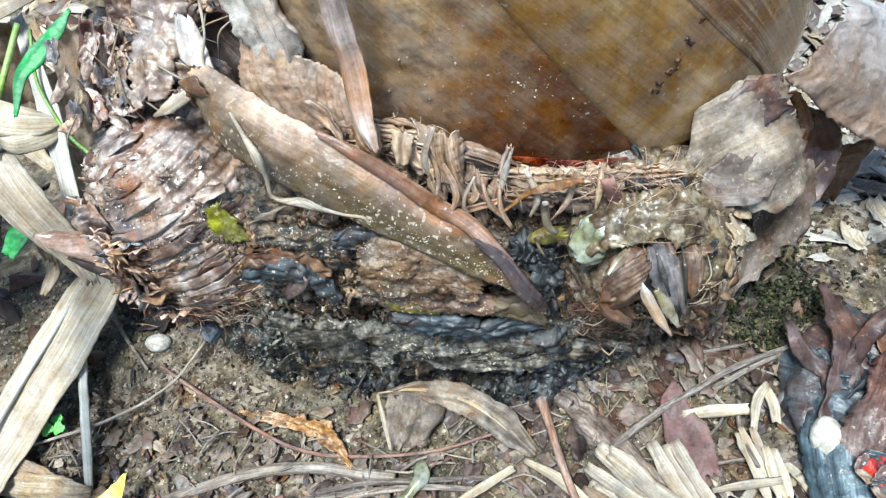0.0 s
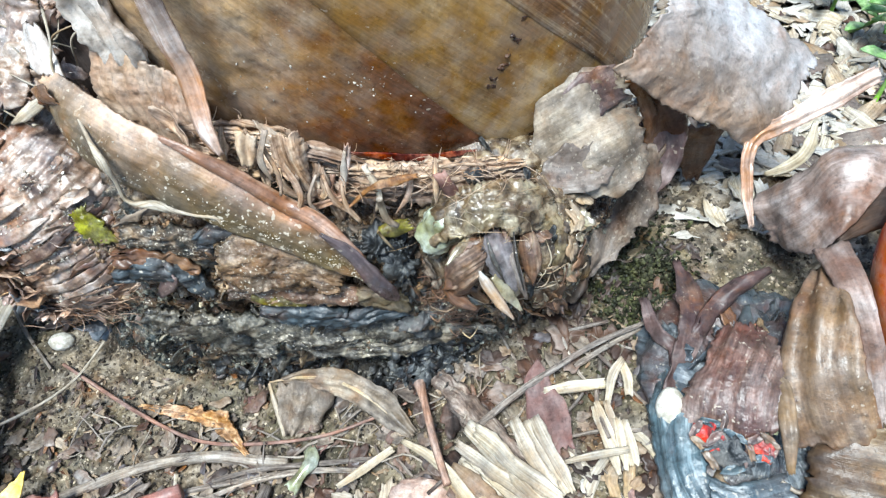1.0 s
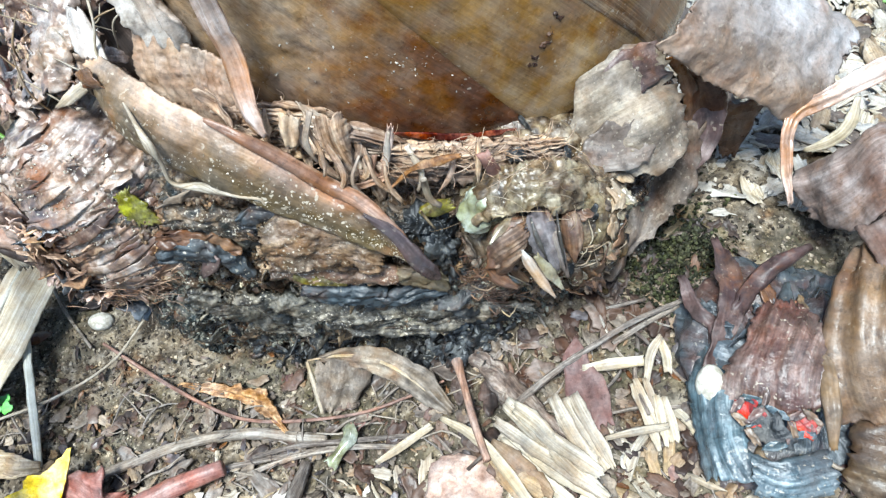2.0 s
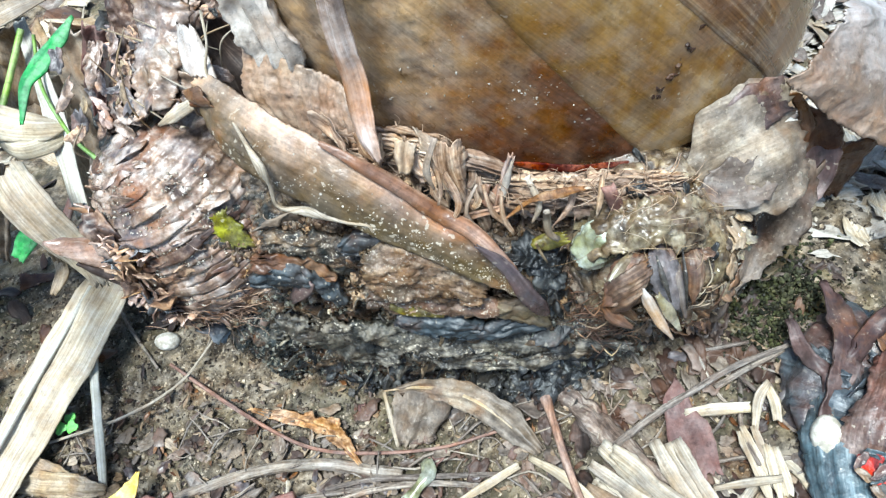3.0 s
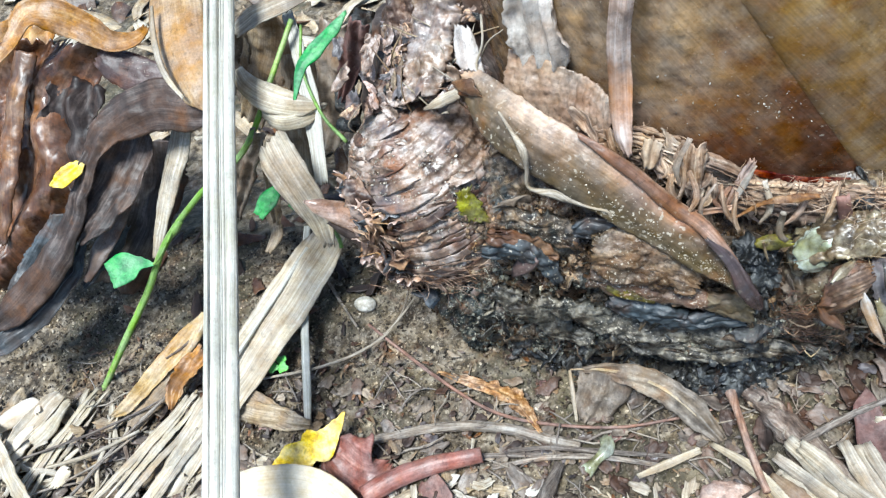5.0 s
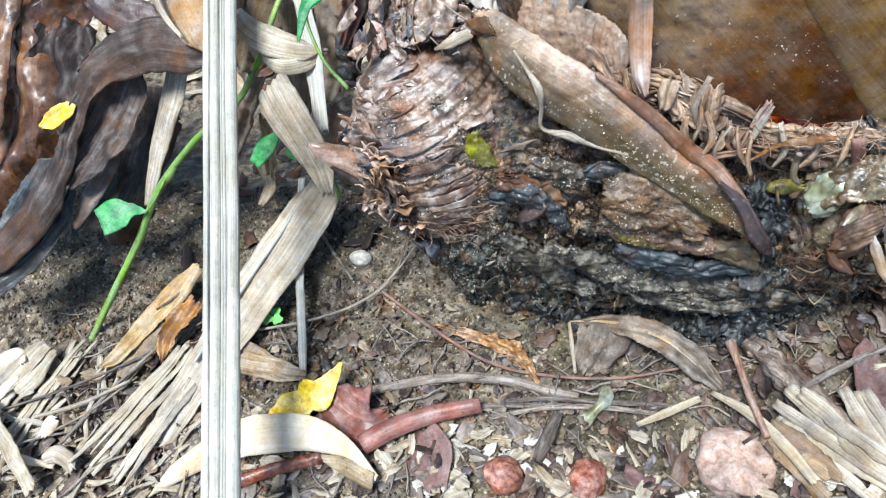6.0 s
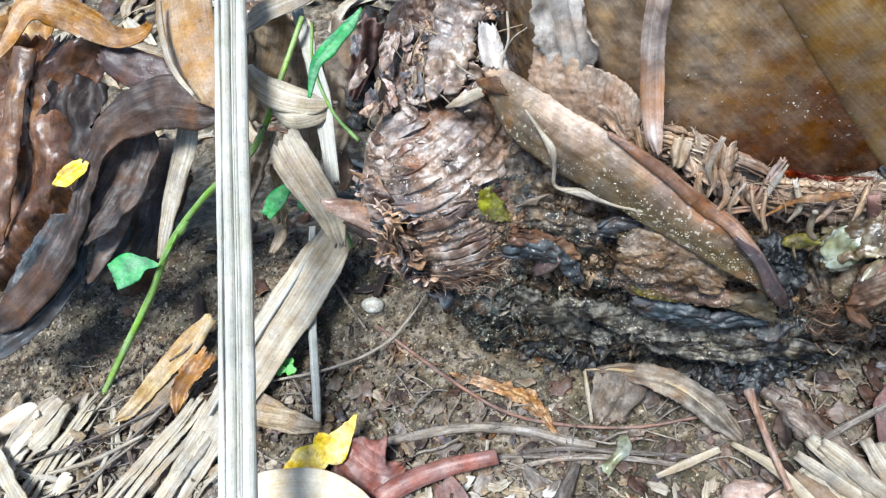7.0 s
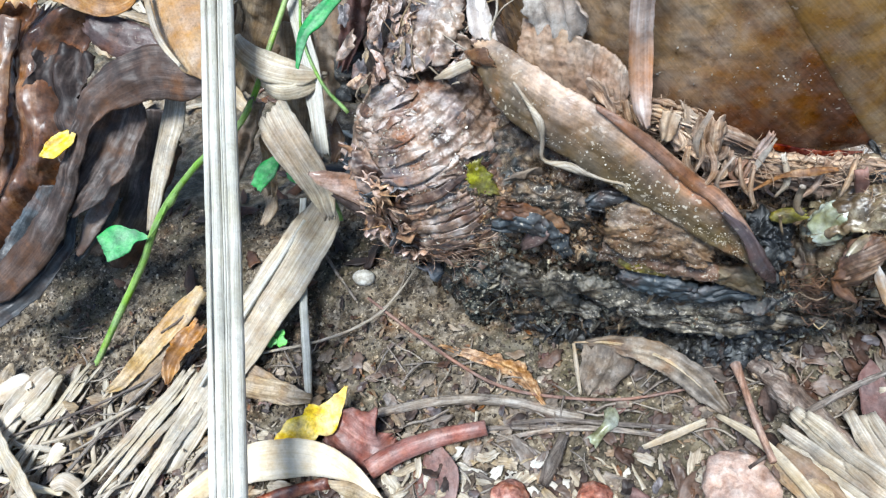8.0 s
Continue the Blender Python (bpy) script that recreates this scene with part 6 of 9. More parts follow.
# torn husk above the bulb
def husk_pile():
    r = random.Random(31)
    kinds = torn_of(4, 0.018, 0.009, FLAKE, 170, 0.002, 0.5) + torn_of(5, 0.022, 0.011, HUSK, 180, 0.002, 0.5) + torn_of(3, 0.020, 0.006, TAN, 190, 0.002, 0.5) + torn_of(3, 0.016, 0.009, SLATE, 195, 0.002, 0.5) + torn_of(4, 0.018, 0.009, LILAC, 198, 0.002, 0.5) + torn_of(3, 0.014, 0.007, CHAR, 203, 0.002, 0.5)
    for k in range(130):
        p = lerp(Vector((-0.1319, 0.15, 0.1848)), Vector((-0.1271, 0.1, 0.1644)), r.random()) + Vector((r.gauss(0.004, 0.020), r.gauss(-0.003, 0.005), r.gauss(0.006, 0.004)))
        ob = new("husk_shred", kinds[k % len(kinds)])
        ob.parent = plant
        ob.matrix_parent_inverse = Matrix.Translation(plant.location).inverted()
        sit(ob, p, (r.gauss(-0.1, 0.3), -0.7, 0.7), (r.gauss(0.1, 0.8), r.gauss(0, 0.3), r.choice((-1, 1))), r.uniform(0.3, 0.8), r.uniform(-0.3, 0.2), r.gauss(0, 0.3))
    for k in range(26):
        p = lerp(Vector((-0.1213, 0.14, 0.1938)), Vector((-0.1203, 0.09, 0.166)), r.random()) + Vector((r.gauss(0.004, 0.022), r.gauss(-0.006, 0.003), 0))
        d = Vector((r.gauss(0, 0.6), 0, r.gauss(0, 0.8))) * 0.012
        part("husk_fibre", rod([p - d, p + Vector((r.gauss(0, 0.004), -0.004, r.gauss(0, 0.004))), p + d], [0.3, 0.6, 0.3], 5, 0.2, 0.002, 900 + k), (TAN, PALE, FLAKE)[k % 3], plant)


part("husk_mass", lump((-0.125, 0.165, 0.09), (0.055, 0.055, 0.10), 2.4, 80, ((30, 0.010), (110, 0.005))), DARK, plant, "dark rotting husk behind the bulb")
husk_pile()
part("husk_sheet", loft([(-0.1425, 0.151, 0.2065), (-0.1467, 0.135, 0.1856), (-0.1499, 0.116, 0.1692), (-0.1541, 0.101, 0.1556)], [(-0.1225, 0.146, 0.2087), (-0.1264, 0.131, 0.1876), (-0.1274, 0.111, 0.1765), (-0.1301, 0.096, 0.1667)], 0.15, 0.004, 0.3, 207, 0.0005, 0.0014, 0.0012, 3.0, rough=0.0016, step=0.0011), FLAKE, plant, "crumpled brown husk above the bulb")
part("husk_sheet", loft([(-0.1235, 0.140, 0.2116), (-0.1277, 0.126, 0.190), (-0.1286, 0.106, 0.1791), (-0.1325, 0.092, 0.1687)], [(-0.0968, 0.136, 0.2125), (-0.1006, 0.123, 0.1977), (-0.103, 0.107, 0.1881), (-0.1098, 0.093, 0.1771)], 0.15, 0.004, 0.3, 209, 0.0005, 0.0014, 0.0012, 3.0, rough=0.0016, step=0.0011), HUSK, plant, "crumpled pinkish tan husk above the bulb")
part("upright_sheath", loft([(-0.098, 0.115, 0.2045), (-0.0972, 0.105, 0.1972), (-0.0942, 0.096, 0.1902)], [(-0.0888, 0.112, 0.2055), (-0.0842, 0.102, 0.1962), (-0.0803, 0.092, 0.1886)], 0.15, 0.0012, 0.15, 205, 0.0005, 0.0010, step=0.0012), SHEEN, plant, "pale pinkish sheath tip above the bulb")

# ---- grey dead sheaths on the stem's flank ----
flank = thing("dead_sheath", (0.19, 0.12, 0.03), "large grey dried sheath peeling off the stem", "dead sheath")
BLADE_BACK = [(0.1807, 0.125, 0.1697), (0.2014, 0.14, 0.1539), (0.2214, 0.15, 0.1385), (0.2437, 0.15, 0.1198), (0.2627, 0.14, 0.1025)]
BLADE_FRONT = [(0.1491, 0.086, 0.1635), (0.1629, 0.088, 0.1505), (0.1834, 0.094, 0.1247), (0.2038, 0.1, 0.1054), (0.2258, 0.106, 0.0792)]
part("blade", loft(BLADE_BACK, BLADE_FRONT, 0.14, 0.003, 0.06, 61, 0.0006, 0.0009, 0.0012, 3.0, step=0.0016), GREYGRADE, flank)
part("fold", sheet([(0.1236, 0.08, 0.1335), (0.1341, 0.084, 0.1439), (0.1458, 0.09, 0.1484), (0.1592, 0.098, 0.1441)], [10, 20, 20, 14], 0.7, 0.003, 0.2, (0, -0.7, 0.7), 0.0007, 11, 0.003, 60, pleat=0.0016), PURPLE, flank, "dark wrinkled fold")
part("flap", loft([(0.159, 0.1, 0.1446), (0.1667, 0.1, 0.1214), (0.1743, 0.098, 0.0858)], [(0.1811, 0.112, 0.1146), (0.1922, 0.11, 0.1012), (0.1893, 0.105, 0.0753)], 0.05, 0.003, 0.15, 62, 0.0005, 0.0012, 0.002, 2.5), BROWN, flank, "brown shaded flap under the sheath")
flank_low = thing("dead_sheath", (0.15, 0.08, 0.03), "crumpled tan-grey sheath piece hanging beside the corm", "dead sheath")
part("blade", sheet([(0.1174, 0.068, 0.1249), (0.1316, 0.07, 0.1339), (0.1469, 0.075, 0.1372), (0.1664, 0.09, 0.1317)], [20, 52, 60, 46], 0.5, 0.004, 0.08, (0, -0.75, 0.65), 0.0006, 17, 0.0025, 63, fold=0.0012), PLATE, flank_low)
part("flap", sheet([(0.1543, 0.072, 0.1274), (0.1412, 0.066, 0.1284), (0.1284, 0.062, 0.131), (0.1187, 0.062, 0.1346)], [6, 22, 22, 8], 0.5, 0.003, 0.35, (0, -0.75, 0.65), 0.0006, 13, 0.002, 68, pleat=0.0012, ends=0.006), GREY, flank_low, "ragged grey flap")
part("tail", sheet([(0.1598, 0.09, 0.114), (0.1573, 0.082, 0.0903), (0.1486, 0.075, 0.0775), (0.1408, 0.066, 0.0664), (0.1323, 0.052, 0.0624), (0.124, 0.04, 0.0526)], [36, 38, 34, 28, 20, 8], 0.7, 0.005, 0.25, (0.1, -0.8, 0.6), 0.0006, 15, 0.0025, 64, fold=0.004, waves=1.6), CRUMPLE, flank_low)
single("dead_sheath", sheet([(0.2039, 0.12, 0.0884), (0.2039, 0.12, 0.0668), (0.2045, 0.12, 0.0378)], [24, 20, 8], 0.5, 0.002, 0.15, FACE, 0.0008, 9, 0.003, 65), BROWN, "dark brown flap hanging under the grey sheath", "dead sheath")
single("dead_sheath", sheet([(0.1762, 0.11, 0.1105), (0.1804, 0.1, 0.0921), (0.1675, 0.088, 0.0724)], [20, 22, 12], 0.6, 0.002, 0.15, FACE, 0.0008, 9, 0.003, 66), PURPLE, "curled purple-brown sheath piece", "dead sheath")
ribbon = thing("dry_ribbon", (0.2251, 0.0769, 0.045), "pale pinkish curled dry ribbon of sheath", "dry sheath")
part("strip", sheet([(0.2251, 0.0769, 0.05), (0.2227, 0.0896, 0.07), (0.2263, 0.1046, 0.085), (0.2422, 0.1081, 0.095), (0.2657, 0.1161, 0.1), (0.2878, 0.1244, 0.105)], [3, 6, 8, 10, 12, 10], 0.6, 0.0025, 0.15, FACE, 0.0004, 11, 0.002, 67, (0, 25), ends=0.004, fold=0.0008), LILAC, ribbon)
part("side_strip", sheet([(0.2365, 0.1036, 0.06), (0.2472, 0.1006, 0.07), (0.2541, 0.1023, 0.08), (0.2575, 0.1106, 0.09)], [3, 7, 7, 3], 0.6, 0.0015, 0.15, FACE, 0.0004, 9, 0.002, 68), STRAP, ribbon)

# ---- the second sucker, red and orange, in its dead sheaths ----
sucker = thing("banana_sucker", (0.26, -0.01, 0.03), "red-orange young banana stem wrapped in dead sheaths", "banana sucker")
part("stem", rod([(0.2958, -0.0278, 0.022), (0.2905, 0, 0.05), (0.2850, 0.016, 0.085), (0.2900, 0.0300, 0.12), (0.2960, 0.027, 0.17)], [27, 28, 29, 28, 26], 40, 0.02, 0.006, 2), SUCKER, sucker, "smooth red-orange stem")
part("sheath", loft([(0.2332, 0.0946, 0.055), (0.2442, 0.0823, 0.085), (0.2634, 0.0867, 0.095), (0.281, 0.0803, 0.1)], [(0.2294, 0.0692, 0.05), (0.2403, 0.0458, 0.07), (0.2498, 0.0436, 0.09), (0.276, 0.0654, 0.1)], 0.15, 0.003, 0.08, 71, 0.0006, 0.0010, 0.003, 1.5), MAUVESHEEN, sucker, "purple-brown folded dead sheath")
part("sheath", loft([(0.2574, 0.0766, 0.078), (0.2720, 0.0790, 0.084), (0.2869, 0.0793, 0.086)], [(0.2549, 0.0504, 0.070), (0.2660, 0.0500, 0.078), (0.2788, 0.0505, 0.082)], 0.05, 0.002, 0.1, 72, 0.0006), DARK, sucker, "dark inside of the folded sheath")
part("sheath", sheet([(0.2455, 0.0430, 0.083), (0.2465, 0.0145, 0.088), (0.2512, -0.0028, 0.075), (0.2530, -0.0196, 0.062), (0.2545, -0.0330, 0.05)], [16, 13, 10, 8, 4], 0.8, 0.002, 0.08, (-0.3, -0.4, 0.9), 0.0006, 11, 0.002, 73), MAUVESHEEN, sucker)
part("sheath", loft([(0.2402, 0.0362, 0.07), (0.2241, 0.0155, 0.072), (0.2145, -0.0061, 0.066), (0.2132, -0.0239, 0.058), (0.2175, -0.0384, 0.048)], [(0.2465, 0.0324, 0.08), (0.2436, 0.0039, 0.088), (0.2430, -0.0171, 0.082), (0.2464, -0.0308, 0.068), (0.2503, -0.0402, 0.055)], 0.12, 0.002, 0.08, 74, 0.0007, 0.0013, 0.0010, 5.0, step=0.0016), RIBTAN, sucker, "ribbed tan sheath at the foot")
part("sheath", sheet([(0.2188, -0.0483, 0.045), (0.2319, -0.0554, 0.05), (0.2506, -0.0609, 0.05), (0.2717, -0.0626, 0.045)], [30, 46, 50, 50], 0.4, 0.003, 0.08, (-0.1, -0.3, 0.95), 0.0009, 15, 0.003, 74, fold=0.0012, waves=3.0), OCHRE, sucker)

# ---- blue-black rotten stump ----
stump = thing("rotten_stump", (0.2, -0.02, 0.02), "blue-black rotten banana stump with red holes", "stump")
stump_body = part("body", lump((0.205, -0.015, 0.005), (0.062, 0.075, 0.048), 2.2, 120, ((25, 0.006), (90, 0.003), (300, 0.0008)), (0.15, -0.25, 0.95), lambda d, q: 0.0028 * chips(q) + 0.0007 * math.sin(math.atan2(d.y, d.x) * 46 + 5 * noise.noise(q * 30))), BLUEROT, stump)
stump_tree = tree_of(stump_body.data)


def on_stump(x, y):
    at, nrm, _, _ = stump_tree.ray_cast(Vector((x, y, 0.4)), Vector((0, 0, -1)))
    return (at, nrm) if at is not None else (Vector((x, y, 0.04)), Vector((0, 0, 1)))


# Flat scraps mark the hollows; the black ones put their inner shade into colour.
for k, ((hx, hy, _), r1, m1) in enumerate(zip([(0.1785, -0.036, 0.058), (0.1850, -0.0440, 0.058), (0.1990, -0.0432, 0.058), (0.2030, -0.0290, 0.058), (0.1915, -0.0330, 0.058)], (0.006, 0.0085, 0.005, 0.008, 0.006), (REDROT, CHAR, REDROT, CREAM, CHAR))):
    label = "red rotten hollow" if m1 is REDROT else "black hollow" if m1 is CHAR else "pale mouldy hollow"
    at = Vector((hx, hy, 0.0618 + 0.05 * (hy + 0.036)))
    sit(part("hollow", torn(r1 * 2.3, r1 * 1.5, 800 + k, 0.0015, 0.3, 6, 30), m1, stump, label), at, (-0.1, -0.35, 0.93), (0.5, -0.85, 0.1))
    for m in range(5):
        turn = m * 1.26 + k
        edge = at + Vector((math.cos(turn) * r1 * 0.95, math.sin(turn) * r1 * 0.8, math.sin(turn) * r1 * 0.3 + 0.001))
        sit(part("torn_edge", torn(0.009, 0.0035, 830 + 5 * k + m, 0.0012, 0.5, 4, 18), (RIBTAN, STUMPBLUE, STUMPSKIN)[(m + k) % 3], stump), edge, (-0.1, -0.35, 0.93), (-math.sin(turn), math.cos(turn), 0.2))
part("skin", loft([(0.1949, 0.020, 0.055), (0.1824, -0.0016, 0.062), (0.1735, -0.0165, 0.06), (0.1695, -0.031, 0.05)], [(0.2142, 0.0147, 0.06), (0.2169, -0.0068, 0.068), (0.2144, -0.0227, 0.068), (0.2136, -0.0373, 0.06)], 0.16, 0.0025, 0.2, 75, 0.0005, 0.0020, step=0.0014, ends=0.008), STUMPSKIN, stump, "pinkish brown fibrous skin")
part("skin", loft([(0.1666, 0.0078, 0.045), (0.1589, -0.0148, 0.045), (0.1582, -0.0353, 0.042), (0.1591, -0.06, 0.04)], [(0.1754, -0.0019, 0.052), (0.1771, -0.0254, 0.055), (0.1771, -0.0481, 0.055), (0.1771, -0.0634, 0.05)], 0.18, 0.002, 0.2, 77, 0.0005, 0.0016, step=0.0014), STUMPBLUE, stump, "slate-blue fibrous skin")
part("skin", loft([(0.1740, -0.0480, 0.052), (0.1870, -0.0540, 0.052), (0.2110, -0.0500, 0.05)], [(0.1751, -0.0674, 0.05), (0.1900, -0.0700, 0.045), (0.2121, -0.0677, 0.045)], 0.15, 0.002, 0.2, 79, 0.0005, 0.0018, step=0.0014), STUMPBLUE, stump)
part("ridge", sheet([(0.2107, -0.0021, 0.064), (0.2117, -0.0205, 0.070), (0.2101, -0.0376, 0.069), (0.2095, -0.053, 0.056)], [4, 9, 9, 4], 1.1, 0.002, 0.25, (-0.2, -0.4, 0.9), 0.0007, 13, 0.0016, 83), RIBTAN, stump, "standing tan ridge of torn skin")
# A highlight streak on the stump, laid on as a coloured strip.
part("gloss_strip", sheet([(0.2115, 0.0300, 0.055), (0.2075, 0.0180, 0.058), (0.2050, 0.0060, 0.058)], [3, 8, 4], 0.8, 0.001, 0.2, (-0.2, -0.4, 0.9), 0.0005, 9, 0.0016, 85), STUMPBLUE, stump, "blue-grey strip standing in for a gloss streak")


def stump_flakes():
    r = random.Random(91)
    kinds = torn_of(4, 0.026, 0.012, BROWN, 860, 0.0025) + torn_of(7, 0.030, 0.011, BLUEROT, 866, 0.002) + torn_of(3, 0.022, 0.012, OCHRE, 872, 0.0025) + torn_of(1, 0.020, 0.010, REDBROWN, 876, 0.0025)
    for k in range(26):
        a, q = r.uniform(0, 6.28), math.sqrt(r.random())
        at, nrm = on_stump(0.205 + 0.058 * q * math.cos(a), -0.03 + 0.06 * q * math.sin(a))
        ob = new("skin_flake", kinds[k % len(kinds)])
        ob.parent = stump
        ob.matrix_parent_inverse = Matrix.Translation(stump.location).inverted()
        sit(ob, at + nrm * 0.0012, nrm, (0.35 + r.gauss(0, 0.25), -1, 0), r.uniform(0.4, 0.8), r.uniform(-0.15, 0.15), r.gauss(0, 0.15))


stump_flakes()
horn = thing("torn_sheath", (0.17, 0.03, 0.03), "purple-brown torn sheath with antler-like ends", "dead sheath")
part("tine", sheet([(0.1635, 0.0393, 0.054), (0.167, 0.0169, 0.056), (0.1739, 0.0083, 0.054), (0.1675, -0.0166, 0.052)], [5, 7, 8, 6], 0.7, 0.005, 0.45, FACE, 0.0008, 9, 0.003, 77), PURPLE, horn)
part("tine", sheet([(0.1838, 0.0589, 0.05), (0.1842, 0.0335, 0.058), (0.1793, 0.0119, 0.058), (0.171, -0.0063, 0.054), (0.1648, -0.0203, 0.048)], [4, 13, 12, 9, 5], 0.8, 0.005, 0.45, FACE, 0.0008, 9, 0.003, 78), PURPLE, horn)
part("tine", sheet([(0.2244, 0.0439, 0.062), (0.2068, 0.0356, 0.062), (0.1913, 0.0222, 0.06), (0.1787, 0.007, 0.056)], [4, 10, 10, 7], 0.8, 0.005, 0.45, FACE, 0.0008, 9, 0.003, 79), PURPLE, horn)

# ---- the bleached midrib that crosses the view ----
cane = thing("leaf_midrib", (-0.2, -0.2, -0.01), "bleached dry banana leaf midrib leaning over the litter", "midrib")
axis = [Vector((-0.19, -0.24, -0.012)), Vector((-0.213, -0.10, 0.061)), Vector((-0.231, 0.0, 0.110)), Vector((-0.250, 0.10, 0.160)), Vector((-0.270, 0.21, 0.214))]
for k, (dx, dz, r1) in enumerate(((-0.0085, 0.0, 3.4), (-0.0035, 0.0015, 3.0), (0.0015, 0.0, 2.4), (0.0068, 0.0008, 3.6))):
    part("rib", rod([a + Vector((dx, dz * -0.5, dz)) for a in axis], [r1 * 1.05, r1 * 1.1, r1, r1 * 0.95, r1 * 0.9], 12, 0.06, 0.004, 80 + k), CANE, cane)
for k in range(2):
    part("fibre", rod([a + Vector((-0.006 + 0.010 * k, -0.003, 0.004 + 0.002 * (k % 2))) + Vector((noise.noise(a * 30 + Vector((k, 0, 0))), 0, 0)) * 0.002 for a in axis], [0.5, 0.6, 0.5, 0.6], 5, 0.2, 0.005, 90 + k), CANE, cane)

# ---- leaves and stalks left of the plant ----
hanging = thing("dead_leaf", (-0.45, 0.04, 0.03), "large brown dead banana leaf hanging in folds", "dead leaf")
part("blade", loft([(-0.4586, 0.18, 0.1699), (-0.4892, 0.15, 0.1398), (-0.4874, 0.11, 0.116), (-0.4994, 0.075, 0.0741), (-0.4891, 0.03, 0.0501)], [(-0.3780, 0.18, 0.160), (-0.3960, 0.15, 0.1325), (-0.4000, 0.115, 0.1089), (-0.4180, 0.08, 0.0748), (-0.4632, 0.04, 0.0385)], 0.05, 0.005, 0.06, 101, 0.0005, 0.0016, 0.008, 3.2, step=0.0025, ends=0.02), LEAFBROWN, hanging)
part("tip", loft([(-0.4158, 0.078, 0.0908), (-0.4417, 0.053, 0.0691), (-0.4553, 0.025, 0.0532), (-0.4862, 0.000, 0.0273)], [(-0.3887, 0.078, 0.0917), (-0.4178, 0.053, 0.0574), (-0.4237, 0.025, 0.042), (-0.4900, 0.000, 0.0020)], 0.08, 0.003, 0.12, 121, 0.0005, 0.0008, 0.002, 2.0), BLUELEAF, hanging, "slate-black wet tip")
part("fold", loft([(-0.4480, 0.170, 0.1640), (-0.4560, 0.135, 0.1400), (-0.4580, 0.100, 0.1130), (-0.4640, 0.060, 0.0780)], [(-0.4280, 0.165, 0.1640), (-0.4360, 0.130, 0.1400), (-0.4420, 0.095, 0.1110), (-0.4560, 0.055, 0.0750)], 0.25, 0.003, 0.15, 125, 0.0005, 0.0010), LEAFBROWN, hanging, "turned fold of the leaf")
# Blackish sheet added behind the hanging leaves to fill the dark gap between them.
single("dead_leaf", loft([(-0.3679, 0.140, 0.1037), (-0.3736, 0.118, 0.0813), (-0.3806, 0.086, 0.0633), (-0.423, 0.064, 0.0216)], [(-0.3254, 0.140, 0.0986), (-0.3352, 0.118, 0.0712), (-0.3503, 0.086, 0.0467), (-0.3788, 0.064, 0.0043)], 0.05, 0.004, 0.12, 123, 0.0005, 0.0008, 0.003, 3.0), GAPDARK, "blackish dead leaf filling the dark gap behind the others", "dead leaf")
single("dead_leaf", sheet([(-0.4716, 0.2186, 0.1538), (-0.487, 0.1842, 0.1335), (-0.5019, 0.1396, 0.1053), (-0.5079, 0.0827, 0.065)], [40, 60, 70, 60], 0.4, 0.006, 0.1, (0.2, -0.75, 0.65), 0.0005, 15, 0.004, 102, fold=0.004), ORANGE, "orange-brown dead banana leaf behind the others", "dead leaf")
single("dead_leaf", sheet([(-0.4368, 0.1357, 0.1749), (-0.4256, 0.1521, 0.1827), (-0.4159, 0.1683, 0.1909), (-0.4033, 0.176, 0.1853), (-0.3863, 0.177, 0.1732), (-0.3707, 0.1767, 0.1605), (-0.3591, 0.1851, 0.1558), (-0.3544, 0.1986, 0.1574)], [8, 13, 24, 26, 22, 16, 13, 6], 0.9, 0.0015, 0.08, FACE, 0.0005, 13, 0.0025, 104), ORANGE, "orange-tan rolled edge of a dead leaf", "dead leaf")
single("dead_leaf", sheet([(-0.2704, 0.1194, 0.1491), (-0.2877, 0.1181, 0.1508), (-0.3101, 0.1187, 0.1533), (-0.3325, 0.1119, 0.1503), (-0.3499, 0.1031, 0.144), (-0.362, 0.0907, 0.1329), (-0.3712, 0.074, 0.1176), (-0.3808, 0.0569, 0.1022), (-0.3967, 0.0349, 0.0856), (-0.4245, 0.0127, 0.0669), (-0.4554, -0.0044, 0.053)], [22, 32, 36, 32, 22, 14, 14, 18, 26, 26, 10], 0.9, 0.0025, 0.08, (0, -0.7, 0.7), 0.0005, 13, 0.0025, 105, fold=0.0008, waves=2.0), DARK, "grey-black twisted dead leaf", "dead leaf")
single("dead_leaf", sheet([(-0.3429, 0.126, 0.1322), (-0.3477, 0.1094, 0.1218), (-0.3562, 0.0904, 0.111), (-0.3684, 0.0706, 0.1011), (-0.3806, 0.0508, 0.0912)], [24, 42, 44, 36, 14], 0.7, 0.004, 0.1, (0.1, -0.8, 0.6), 0.0005, 15, 0.0025, 108, fold=0.0006, waves=4.0), DARK, "dark hollow dead leaf with fine veins", "dead leaf")
single("dead_leaf", sheet([(-0.3965, 0.1584, 0.1439), (-0.4034, 0.1373, 0.131), (-0.4004, 0.115, 0.1134), (-0.3936, 0.0935, 0.095)], [36, 44, 40, 20], 0.4, 0.006, 0.3, (0.1, -0.8, 0.6), 0.0005, 13, 0.003, 106, fold=0.003), DARK, "torn dark leaf with holes", "dead leaf")
single("dead_leaf", sheet([(-0.3857, 0.1713, 0.1557), (-0.368, 0.1669, 0.1458), (-0.3485, 0.1662, 0.1379), (-0.3348, 0.1643, 0.1312)], [16, 26, 24, 10], 0.4, 0.003, 0.15, FACE, 0.0005, 11, 0.003, 107), PURPLE, "greyish purple dead leaf", "dead leaf")
